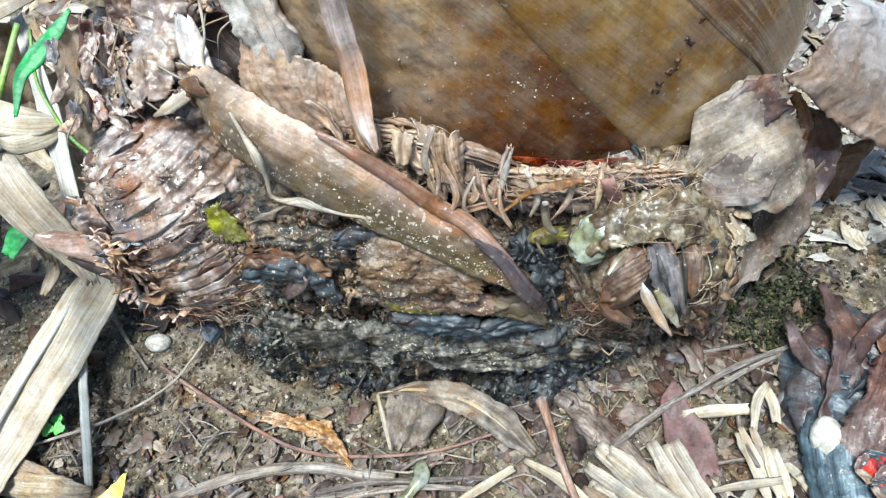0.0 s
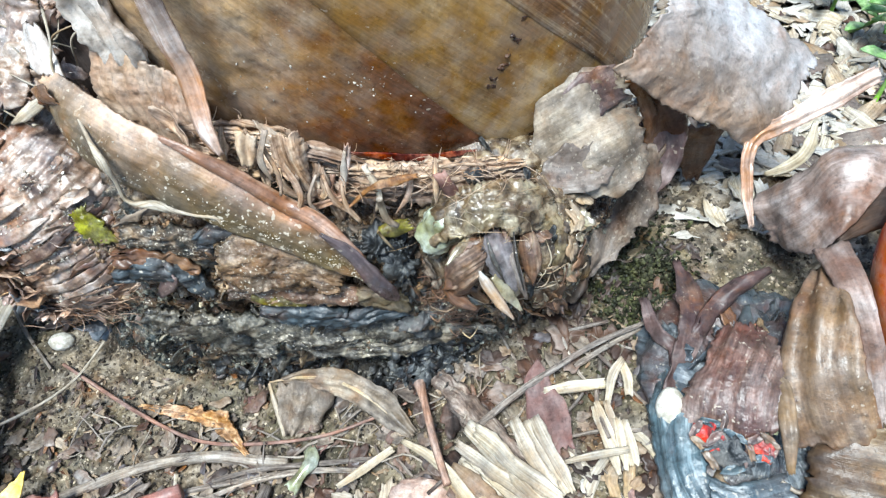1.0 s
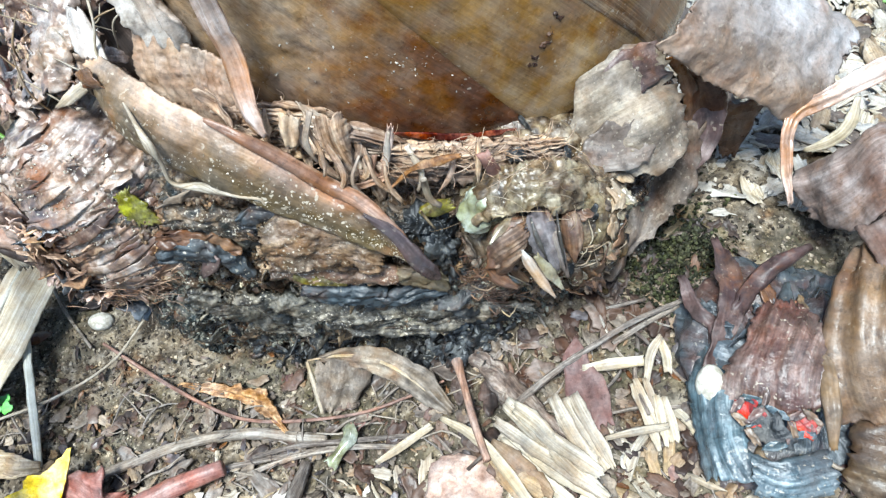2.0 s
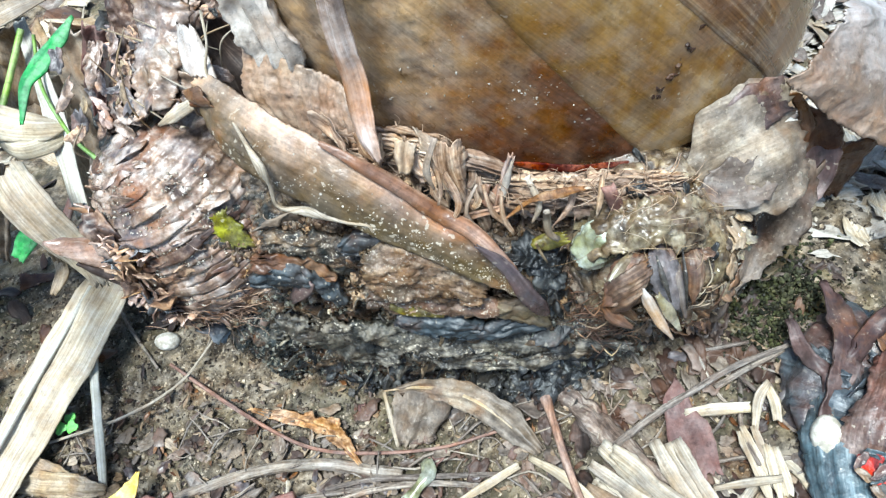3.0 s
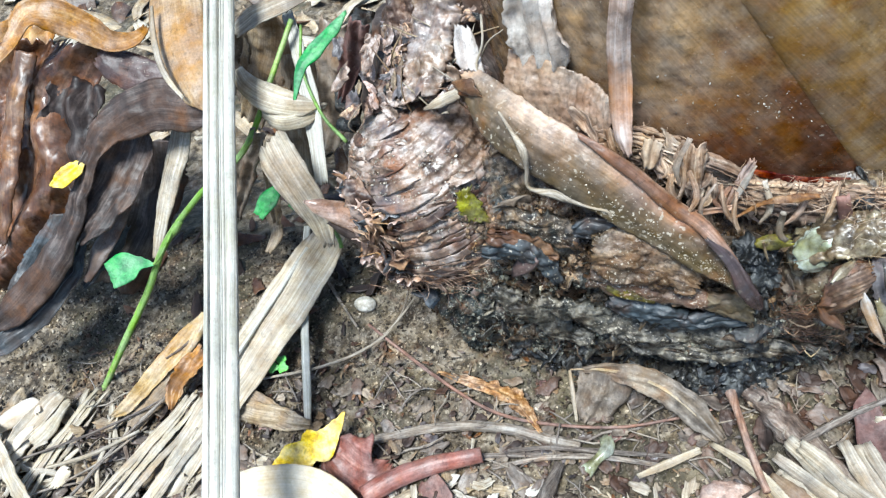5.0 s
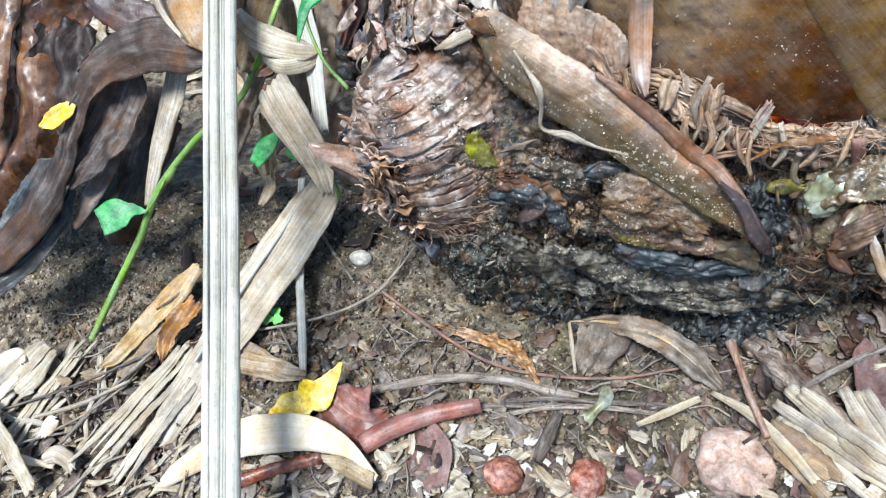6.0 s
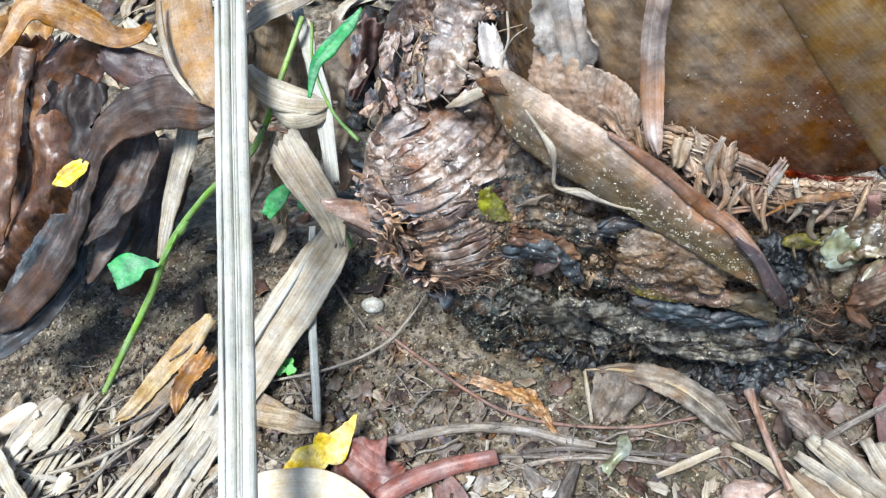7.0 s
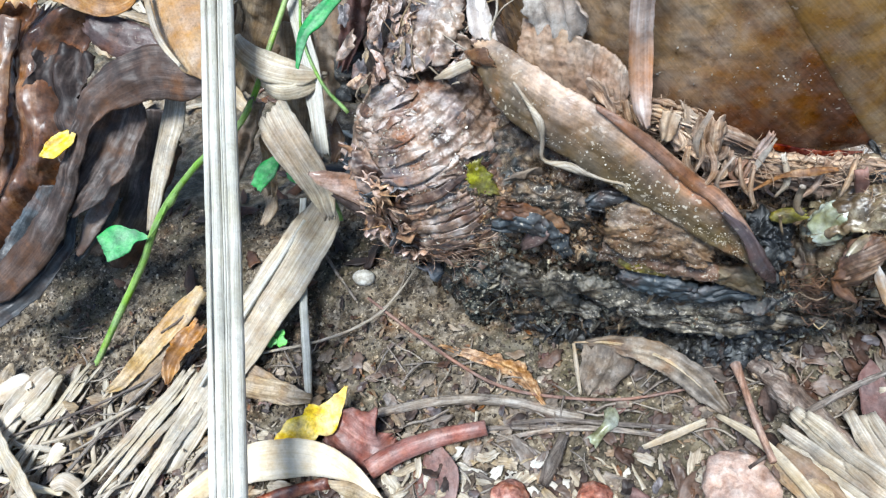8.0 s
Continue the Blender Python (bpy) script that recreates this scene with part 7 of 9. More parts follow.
single("dead_leaf", sheet([(-0.357, 0.0879, 0.09), (-0.3678, 0.0695, 0.0806), (-0.3766, 0.0516, 0.0707), (-0.3836, 0.0372, 0.0628)], [8, 15, 14, 6], 0.6, 0.003, 0.15, FACE, 0.0005, 9, 0.003, 109), GREY, "narrow grey dead leaf tip", "dead leaf")
single("dead_leaf", sheet([(-0.3867, 0.0612, 0.0792), (-0.3942, 0.0403, 0.0662), (-0.4101, 0.02, 0.0564), (-0.4305, 0.0003, 0.0487), (-0.4526, -0.018, 0.0425)], [6, 14, 18, 17, 10], 0.6, 0.003, 0.15, FACE, 0.0004, 11, 0.002, 191, fold=0.0012), BLUELEAF, "blue-black wet dead leaf tip", "dead leaf")
single("dead_leaf", sheet([(-0.3653, 0.0832, 0.0754), (-0.3762, 0.0657, 0.0661), (-0.3871, 0.0482, 0.0568), (-0.3936, 0.038, 0.0514)], [9, 13, 11, 3], 0.6, 0.003, 0.15, FACE, 0.0004, 11, 0.002, 195, fold=0.0012), BLUELEAF, "dark blue-grey narrow leaf tip", "dead leaf")
cup = thing("dead_leaf", (-0.2925, 0.139, 0.1745), "smooth honey-tan hollow dry leaf", "dry leaf")
part("blade", sheet([(-0.3178, 0.2048, 0.1935), (-0.3051, 0.1727, 0.1846), (-0.2931, 0.146, 0.1734), (-0.2768, 0.124, 0.164), (-0.264, 0.1086, 0.1543)], [34, 40, 40, 28, 6], 0.9, 0.001, 0.04, (0.3, -0.8, 0.5), 0.0006, 17, 0.0025, 103, pleat=0.0002), HONEY, cup)
part("rim", sheet([(-0.3148, 0.1691, 0.1921), (-0.3072, 0.1462, 0.1828), (-0.2956, 0.1256, 0.1723), (-0.28, 0.1122, 0.163)], [2, 4, 4, 2], 0.4, 0.0005, 0.05, FACE, 0.0005, 5, 0.003, 119), PALE, cup, "pale edge of the leaf")
single("yellow_leaf", sheet([(-0.3854, 0.0706, 0.127), (-0.3777, 0.0758, 0.1279), (-0.37, 0.0829, 0.1302), (-0.3663, 0.0883, 0.1327)], [2, 13, 13, 7], 0.5, 0.0015, 0.15, FACE, 0.0004, 9, 0.002, 110, fold=0.001), YELLOW, "scrap of bright yellow leaf", "leaf")
single("dry_strap", sheet([(-0.3116, 0.1358, 0.1275), (-0.3155, 0.1147, 0.1134), (-0.3231, 0.0978, 0.0974), (-0.3306, 0.0774, 0.0788), (-0.3399, 0.0625, 0.0583)], [15, 18, 15, 10, 5], 0.5, 0.001, 0.06, FACE, 0.0005, 9, 0.003, 111), PALE, "pale dry leaf strap", "dry leaf")
big_strap = thing("dry_strap", (-0.2881, 0.0301, -0.02), "broad pale dry leaf strap with a raised rib", "dry leaf")
part("blade", sheet([(-0.2338, 0.1247, 0.021), (-0.2416, 0.0936, 0.02), (-0.2533, 0.0633, 0.014), (-0.2638, 0.0379, 0.009), (-0.2738, 0.0137, 0.004), (-0.2853, -0.0165, -0.002), (-0.2963, -0.0459, -0.007), (-0.3069, -0.0777, -0.012)], [26, 36, 38, 36, 34, 30, 26, 20], 0.3, 0.0015, 0.04, FACE, 0.0005, 13, 0.003, 113, fold=0.0008, waves=2.0), STRAP, big_strap)
part("rib", rod([(-0.2489, 0.1053, 0.0212), (-0.2584, 0.074, 0.018), (-0.2706, 0.0405, 0.013), (-0.2806, 0.0132, 0.008), (-0.2934, -0.0228, 0.001)], [1.6, 1.8, 1.8, 1.6, 1.2], 7, 0.06, 0.004, 41), CANE, big_strap)
single("dry_strap", sheet([(-0.2615, 0.1319, 0.0143), (-0.2484, 0.0826, 0.01), (-0.2378, 0.0415, 0), (-0.2276, 0.0068, -0.008), (-0.2193, -0.0237, -0.016)], [6, 6, 7, 7, 5], 0.7, 0.0008, 0.06, FACE, 0.0005, 7, 0.003, 114), CANE, "thin grey-white leaf strip", "dry leaf")
single("dry_strap", sheet([(-0.2321, 0.1068, 0.135), (-0.2224, 0.0949, 0.125), (-0.2127, 0.0854, 0.11), (-0.2074, 0.0813, 0.085), (-0.2074, 0.0776, 0.06)], [22, 26, 24, 18, 8], 0.5, 0.002, 0.06, (0, -0.4, 0.9), 0.0005, 11, 0.003, 115, fold=0.001), PALE, "pale tapering dry sheath", "dry leaf")
boat = thing("curled_leaf", (-0.21, 0.14, 0.12), "pale boat-shaped curled dry leaf", "dry leaf")
part("blade", sheet([(-0.2666, 0.1549, 0.15), (-0.2549, 0.142, 0.148), (-0.2394, 0.1361, 0.142), (-0.2235, 0.1383, 0.134), (-0.21, 0.1508, 0.122)], [8, 15, 20, 18, 2], 0.8, 0.001, 0.05, (0, -0.4, 0.9), 0.0005, 13, 0.0025, 117, ends=0.001), STRAP, boat)
part("underside", sheet([(-0.2482, 0.1326, 0.132), (-0.2328, 0.1261, 0.13), (-0.2204, 0.1327, 0.127), (-0.2114, 0.1503, 0.121)], [4, 14, 14, 3], 0.8, 0.001, 0.08, (0, -0.8, 0.5), 0.0005, 11, 0.0025, 123, ends=0.001), STRAP, boat, "shaded tan underside")
single("dry_strap", sheet([(-0.2422, 0.2009, 0.16), (-0.2283, 0.1723, 0.145), (-0.2174, 0.1428, 0.125), (-0.2102, 0.1057, 0.09)], [8, 10, 13, 9], 0.6, 0.001, 0.06, (0, -0.4, 0.9), 0.0005, 9, 0.003, 116), CANE, "upright pale leaf stalk", "dry leaf")
single("curled_leaf", sheet([(-0.2726, 0.176, 0.16), (-0.2598, 0.1862, 0.165), (-0.2391, 0.1907, 0.17), (-0.2179, 0.2059, 0.17)], [10, 17, 15, 8], 1.1, 0.001, 0.05, (0, -0.4, 0.9), 0.0005, 11, 0.0025, 118), PALE, "pale rolled dry leaf", "dry leaf")
single("dry_leaf", sheet([(-0.323, 0.2875, 0.09), (-0.2945, 0.2283, 0.09), (-0.2719, 0.1766, 0.09)], [34, 44, 26], 0.4, 0.004, 0.1, FACE, 0.0005, 13, 0.003, 120, fold=0.002), TAN, "brownish dry leaf behind the straw", "dry leaf")
single("dry_leaf", sheet([(-0.2598, 0.2401, 0.09), (-0.2425, 0.1992, 0.08), (-0.2347, 0.1717, 0.06)], [20, 28, 16], 0.4, 0.004, 0.1, FACE, 0.0005, 11, 0.003, 122), TAN, "wrinkled tan leaf behind the bulb", "dry leaf")
single("dry_leaf", sheet([(-0.2273, 0.2884, 0.1), (-0.2296, 0.259, 0.09), (-0.2304, 0.2188, 0.09), (-0.2252, 0.1875, 0.09)], [10, 18, 16, 6], 0.5, 0.003, 0.1, FACE, 0.0005, 9, 0.003, 125), TAN, "small tan leaf against the husk", "dry leaf")
single("dry_leaf", sheet([(-0.2719, 0.2311, 0.0005), (-0.2631, 0.2127, -0.0084), (-0.264, 0.1939, -0.0165)], [10, 14, 6], 0.5, 0.002, 0.1, FACE, 0.0005, 9, 0.003, 127), BROWN, "red-brown leaf beside the bulb", "dead leaf")
single("dry_leaf", sheet([(-0.3154, 0.1611, 0.0055), (-0.2936, 0.1334, 0.004), (-0.2972, 0.1154, -0.0022)], [9, 12, 6], 0.5, 0.002, 0.1, FACE, 0.0005, 9, 0.003, 129), TAN, "narrow dry leaf stub", "dry leaf")
single("dry_leaf", sheet([(-0.3147, 0.2049, -0.0006), (-0.3193, 0.1858, -0.0084), (-0.3315, 0.1699, -0.0126)], [6, 9, 5], 0.5, 0.002, 0.1, FACE, 0.0005, 9, 0.003, 131), MAUVE, "mauve dry leaf scrap", "dead leaf")
for pts, widths, stuff, label in (
    ([(-0.2662, 0.21, 0.1523), (-0.2766, 0.21, 0.1253), (-0.2994, 0.21, 0.0882), (-0.3259, 0.21, 0.0489)], [36, 46, 40, 20], TAN, "broad tan dry leaf behind the straw"),
    ([(-0.1951, 0.17, 0.1714), (-0.2066, 0.17, 0.1341), (-0.221, 0.17, 0.0961), (-0.2416, 0.17, 0.0554)], [20, 26, 25, 14], TANSHEEN, "olive-tan dry sheath beside the husk"),
    ([(-0.2472, 0.12, 0.1273), (-0.275, 0.12, 0.0893), (-0.3097, 0.12, 0.0347)], [11, 16, 9], CRUMPLE, "brown crumpled leaf strip"),
    ([(-0.1755, 0.165, 0.1734), (-0.1884, 0.165, 0.148), (-0.2068, 0.165, 0.1101)], [13, 16, 7], MAUVE, "pinkish brown dry leaf against the husk"),
    ([(-0.2501, 0.2, 0.124), (-0.2646, 0.2, 0.0839), (-0.2838, 0.2, 0.0315), (-0.2986, 0.2, -0.016)], [26, 32, 28, 14], PALE, "pale dry leaf behind the straw"),
    ([(-0.2629, 0.13, 0.0831), (-0.2755, 0.13, 0.0474), (-0.2867, 0.13, 0.0141)], [10, 14, 8], TAN, "narrow tan dry leaf"),
    ([(-0.2967, 0.22, 0.1408), (-0.3179, 0.22, 0.1079), (-0.3379, 0.22, 0.0704)], [22, 30, 20], CRUMPLE, "dull brown dry leaf"),
):
    single("dry_leaf", sheet(pts, widths, 0.5, 0.004, 0.1, (0.1, -0.8, 0.6), 0.0005, 13, 0.0025, 201 + 2 * len(label), fold=0.0015), stuff, label, "dry leaf")
part("black_rot", rod([(-0.1903, 0.2107, 0.15), (-0.1964, 0.1924, 0.13), (-0.202, 0.1759, 0.11), (-0.2086, 0.1582, 0.09)], [10, 12, 11, 8], 26, 0.3, 0.002, 55, 0.8, 0.004), CHAR, plant, "black wet rot beside the husk")

vine = thing("green_seedling", (-0.39, -0.005, -0.02), "slender green seedling stalk with one notched leaf", "seedling")
part("stalk", rod([(-0.4, -0.0057, -0.02), (-0.3702, 0.0176, 0.0154), (-0.3481, 0.0454, 0.0415), (-0.3269, 0.0682, 0.0707), (-0.2988, 0.0938, 0.0931), (-0.2584, 0.1121, 0.1189), (-0.2425, 0.1538, 0.1445), (-0.2315, 0.1851, 0.1641)], [2.4, 2.6, 2.6, 2.4, 2.2, 2.0, 1.9, 1.8], 9, 0.06, 0.004, 5), STALK, vine)
part("leaf", sheet([(-0.3339, 0.0551, 0.0633), (-0.3395, 0.0545, 0.0648), (-0.344, 0.0538, 0.0657), (-0.3500, 0.0510, 0.0657), (-0.3551, 0.0485, 0.0656), (-0.3645, 0.0422, 0.0640)], [2, 6, 10, 20, 23, 20], 0.25, 0.0008, 0.04, FACE, 0.0004, 15, 0.0012, 124, pleat=0.0001, ends=0.001), GREEN, vine)
part("petiole", rod([(-0.3345, 0.0551, 0.0634), (-0.3290, 0.0590, 0.0672), (-0.3240, 0.0640, 0.0725), (-0.3190, 0.0745, 0.0785)], [1.0, 0.8, 0.8, 1.1], 7, 0.08, 0.002, 8), STALK, vine)
part("node", rod([(-0.3225, 0.0722, 0.0745), (-0.3180, 0.0763, 0.0781), (-0.3135, 0.0804, 0.0817)], [2.3, 3.4, 2.2], 9, 0.15, 0.0015, 9), STALK, vine)
part("leaf", sheet([(-0.1788, 0.1631, 0.1829), (-0.1875, 0.1524, 0.1779), (-0.1973, 0.1406, 0.1725), (-0.2048, 0.1307, 0.1676), (-0.2072, 0.1146, 0.1565)], [2, 8, 11, 7, 2], 0.4, 0.001, 0.05, FACE, 0.0004, 9, 0.003, 125), GREEN, vine)
part("leaf", sheet([(-0.247, 0.1184, 0.081), (-0.2577, 0.1054, 0.075), (-0.2648, 0.0947, 0.0694)], [4, 14, 9], 0.3, 0.001, 0.06, FACE, 0.0004, 9, 0.003, 126), GREEN, vine)
part("leaf", sheet([(-0.2446, 0.1079, 0.0725), (-0.237, 0.1072, 0.0694), (-0.2316, 0.112, 0.0711)], [6, 12, 4], 0.3, 0.001, 0.06, FACE, 0.0004, 9, 0.003, 127), GREEN, vine)
part("stalk", rod([(-0.2254, 0.1834, 0.1608), (-0.2233, 0.1604, 0.143), (-0.21, 0.1395, 0.123), (-0.1936, 0.128, 0.1089)], [1.0, 1.0, 1.2, 1.4], 7, 0.08, 0.004, 6), STALK, vine)
part("stalk", rod([(-0.2141, 0.0998, 0.0561), (-0.2089, 0.093, 0.0493), (-0.2072, 0.0886, 0.0455)], [1.4, 1.5, 1.5], 7, 0.08, 0.004, 7), STALK, vine)

clover = thing("clover_seedling", (-0.2631, 0.0266, -0.02), "tiny bright green clover seedling", "seedling")
for (x, y, z), d in zip([(-0.2636, 0.0237, -0.007), (-0.2531, 0.0255, -0.007), (-0.2573, 0.0184, -0.007), (-0.2495, 0.02, -0.007)], ((-1, 0.2, 0.1), (0.6, 0.8, 0.2), (-0.2, -0.8, 0), (1, -0.1, 0.1))):
    me = leaf_piece(0.0085, 0.0088, 0.2, 9, 0.0002, 0.02, 0.5)
    leaflet = part("leaflet", me, LIME, clover)
    sit(leaflet, (x, y, z), (0, -0.35, 0.9), d, 1.0)
part("stem", rod([(-0.2631, 0.0266, -0.02), (-0.2607, 0.0241, -0.014), (-0.2571, 0.0216, -0.008)], [0.5, 0.5, 0.4], 6), LIME, clover)

def weed(at, height, seed):
    """A small far weed: a stem with pairs of leaves."""
    r, base = random.Random(seed), Vector(at)
    ob = thing("weed", at, "small green weed on the far litter", "weed", "far weeds")
    top = base + Vector((r.gauss(0, 0.02), r.gauss(0, 0.02), height))
    part("stem", rod([base, lerp(base, top, 0.5) + Vector((0.006, 0, 0)), top], [1.6, 1.3, 0.9], 7, 0.08, 0.006, seed), STALK, ob)
    for k in range(9):
        p = lerp(base, top, 0.25 + 0.085 * k)
        a = k * 2.4 + seed
        d = Vector((math.cos(a), math.sin(a), 0.4))
        part("leaf", sheet([p, p + d * 0.007, p + d * 0.014, p + d * 0.02 + Vector((0, 0, -0.004))], [1, 7, 7, 1], 0.3, 0.001, 0.1, (0, -0.2, 1), 0.0004, 7, 0.004, seed * 7 + k), WEED, ob)


for k, (x, y, _) in enumerate([(0.3571, 0.2899, -0.018), (0.3735, 0.2734, -0.017), (0.3509, 0.3105, -0.018), (0.3408, 0.1995, 0.0035)]):
    weed((x, y, rise(x, y)), 0.07 + 0.02 * (k % 2), 500 + k)

# ---- loose things on the soil ----
single("pebble", lump((-0.2069, 0.082, -0.016), (0.0085, 0.0068, 0.006), 2.0, 36, ((120, 0.0006),), (0.2, 0.3, 0.9)), PEBBLE, "smooth pale egg-shaped pebble on the soil", "pebble")
single("pebble", lump((0.167, -0.0189, 0.052), (0.0068, 0.006, 0.009), 2.0, 36, ((150, 0.0008),), (0.1, 0.9, 0.4)), PEBBLE, "white rough pebble on the rotten stump", "pebble")
TWIGS = "sticks on the litter"
STRAW = "pale straw pieces"
single("twig", rod([(-0.1981, 0.063, -0.013), (-0.1702, 0.0455, -0.013), (-0.1378, 0.026, -0.013), (-0.1062, 0.0096, -0.013), (-0.0847, 0.0031, -0.013), (-0.0579, 0.001, -0.013), (-0.0182, 0.0012, -0.0082), (0.0144, 0.0048, 0.0037), (0.0362, 0.0087, 0.0135)], [1.1, 1.3, 1.3, 1.2, 1.1, 1.1, 1.0, 0.9, 0.7], 8, 0.1, 0.004, 11), REDTWIG, "long thin reddish bowed twig", "twig", TWIGS)
single("twig", rod([(-0.2996, 0.0012, -0.01), (-0.2515, 0.0147, -0.01), (-0.2178, 0.0267, -0.01), (-0.1893, 0.0447, -0.01), (-0.1747, 0.0678, -0.01), (-0.1626, 0.1022, -0.0105)], [0.9, 1.0, 1.0, 0.9, 0.8, 0.7], 7, 0.1, 0.004, 12), BRANCH, "thin tan dry plant stem", "twig", TWIGS)
single("twig", rod([(-0.2694, 0.1346, -0.0204), (-0.238, 0.0941, -0.0141), (-0.2071, 0.061, -0.014)], [1.3, 1.3, 1.0], 7, 0.1, 0.004, 13), TWIG, "thin grey-brown bare stick", "twig", TWIGS)
single("twig", rod([(-0.1752, 0.0992, -0.0133), (-0.1756, 0.0735, -0.013), (-0.1885, 0.05, -0.013), (-0.207, 0.0352, -0.013)], [0.6, 0.6, 0.5], 6, 0.1, 0.004, 14), BRANCH, "thin brown dry rootlet", "twig", TWIGS)
single("branch", rod([(-0.1759, -0.0232, -0.016), (-0.1377, -0.0106, -0.016), (-0.1114, -0.005, -0.016), (-0.0846, -0.004, -0.016), (-0.0576, -0.0076, -0.016), (-0.0378, -0.0103, -0.0152)], [3.0, 3.4, 3.5, 3.6, 3.4, 3.2], 10, 0.15, 0.004, 15), BRANCH, "pale bent branch lying on the soil", "twig", TWIGS)
single("twig", rod([(-0.082, -0.0185, -0.015), (-0.0535, -0.0134, -0.015), (-0.0176, -0.0138, -0.0101), (0.0205, -0.0177, 0.0044)], [1.7, 1.8, 1.7, 1.4], 8, 0.1, 0.004, 16), TWIG, "straight grey bare stick", "twig", TWIGS)
single("twig", rod([(-0.1268, -0.0282, -0.016), (-0.0819, -0.0212, -0.016), (-0.0373, -0.0163, -0.0152), (0.0049, -0.02, -0.0032)], [1.5, 1.7, 1.7, 1.3], 8, 0.1, 0.004, 17), TWIG, "straight grey bare stick", "twig", TWIGS)
single("bark_stick", rod([(0.0558, 0.0183, 0.0224), (0.07, -0.0013, 0.0282), (0.082, -0.016, 0.0324), (0.1016, -0.0389, 0.0373)], [6, 7.5, 7, 6.5], 20, 0.25, 0.002, 18, 0.7, 0.0016), BARKSTICK, "short thick brown stick with rough bark", "twig", TWIGS)
single("twig", rod([(0.0451, 0.015, 0.0246), (0.0487, 0.0014, 0.0262), (0.0524, -0.0138, 0.0279), (0.0563, -0.0282, 0.0296), (0.0606, -0.0418, 0.0314)], [3.2, 2.2, 2.0, 2.0, 2.0], 8, 0.12, 0.004, 19), REDTWIG, "reddish stick with a knotted end", "twig", TWIGS)
single("twig", rod([(0.0746, -0.0168, 0.0348), (0.0959, -0.0032, 0.0412), (0.1178, 0.0092, 0.044), (0.1376, 0.0202, 0.044), (0.1653, 0.0306, 0.044)], [2.0, 1.9, 1.7, 1.5, 1.2], 8, 0.1, 0.004, 20), TWIG, "dark grey bare stick", "twig", TWIGS)
single("twig", rod([(0.1267, 0.0117, 0.038), (0.1526, 0.0258, 0.038), (0.1872, 0.0414, 0.038)], [1.6, 1.6, 1.2], 8, 0.1, 0.004, 21), TWIG, "dry grey bare stick", "twig", TWIGS)


def frayed(name, line, width, count, material, label, category, group, seed):
    """A strip split along its fibres into slivers of uneven length."""
    r, pts = random.Random(seed), [Vector(p) for p in line]
    ob = thing(name, pts[0], label, category, group)
    side = (pts[-1] - pts[0]).cross(FACE).normalized()
    for k in range(count):
        off = side * (width * 0.001 * ((k + 0.5) / count - 0.5)) + FACE * r.gauss(0, 0.0011)
        a, b = r.uniform(0, 0.14), 1 - r.uniform(0, 0.16)
        full, _ = spline(pts, 41)
        swing = side * r.gauss(0, 0.0011)
        run = [full[int(40 * lerp(a, b, q / 4))] + off * (1 + 0.25 * r.random()) + swing * (q - 2) for q in range(5)]
        w = width / count * r.uniform(0.9, 2.5)
        part("sliver", sheet(run, [w * 0.8, w, w * r.uniform(0.8, 1.2), w, w * r.uniform(0.3, 0.9)], 0.3, 0.0016, 0.3, FACE, 0.0004, 7, 0.0025, seed + 2 * k, ends=0.003), material, ob)
    return ob


low = thing("leaf", (-0.0338, 0.0121, -0.0187), "grey-tan dead leaf standing with a pale rolled rim", "dead leaf")
part("blade", sheet([(-0.0247, 0.0303, 0.0091), (-0.0253, 0.0213, 0.003), (-0.0307, 0.0137, -0.0061), (-0.0374, 0.0042, -0.0152)], [32, 34, 26, 8], 0.5, 0.004, 0.12, (0.1, -0.85, 0.5), 0.0005, 15, 0.002, 131, fold=0.0015), CRUMPLE, low)
part("rim", sheet([(-0.0471, 0.0304, 0.006), (-0.0298, 0.031, 0.008), (-0.0095, 0.0264, 0.0135), (0.0103, 0.0145, 0.021), (0.0279, 0.0006, 0.0207)], [1, 2, 2, 2, 1], 0.8, 0.0012, 0.3, FACE, 0.0004, 7, 0.002, 161), TAN, low, "pale rolled rim")
part("rim", sheet([(-0.0471, 0.0304, 0.006), (-0.0446, 0.0189, -0.0018), (-0.0413, 0.0043, -0.0136)], [2, 3, 2], 0.6, 0.0006, 0.1, FACE, 0.0004, 5, 0.002, 162), PALE, low)
part("blade", sheet([(-0.0401, 0.0308, 0.0055), (-0.016, 0.0275, 0.0124), (0.0069, 0.0176, 0.0186), (0.025, 0.0038, 0.0204), (0.0416, -0.0118, 0.017)], [5, 13, 18, 17, 7], 0.9, 0.003, 0.2, (0.1, -0.6, 0.8), 0.0005, 13, 0.002, 163, fold=0.001), PLATE, low)
single("leaf", sheet([(0.1091, 0.0162, 0.0434), (0.1078, 0.0012, 0.0432), (0.1116, -0.0155, 0.0436), (0.1168, -0.0362, 0.0439)], [1, 14, 19, 12], 0.3, 0.003, 0.15, FACE, 0.0005, 11, 0.003, 132), MAUVE, "mauve pointed dead leaf", "dead leaf")
frayed("straw", [(0.0969, -0.0124, 0.0434), (0.1033, -0.0275, 0.0446), (0.1104, -0.0413, 0.0455), (0.118, -0.056, 0.046)], 11, 3, PALE, "flat pale straw split along its fibres", "straw", STRAW, 1133)
frayed("straw", [(0.0639, -0.0205, 0.0307), (0.0813, -0.0367, 0.0371), (0.0984, -0.0522, 0.0417), (0.1188, -0.0691, 0.044)], 21, 5, PALE, "broad pale husk frayed into slivers", "straw", STRAW, 1153)
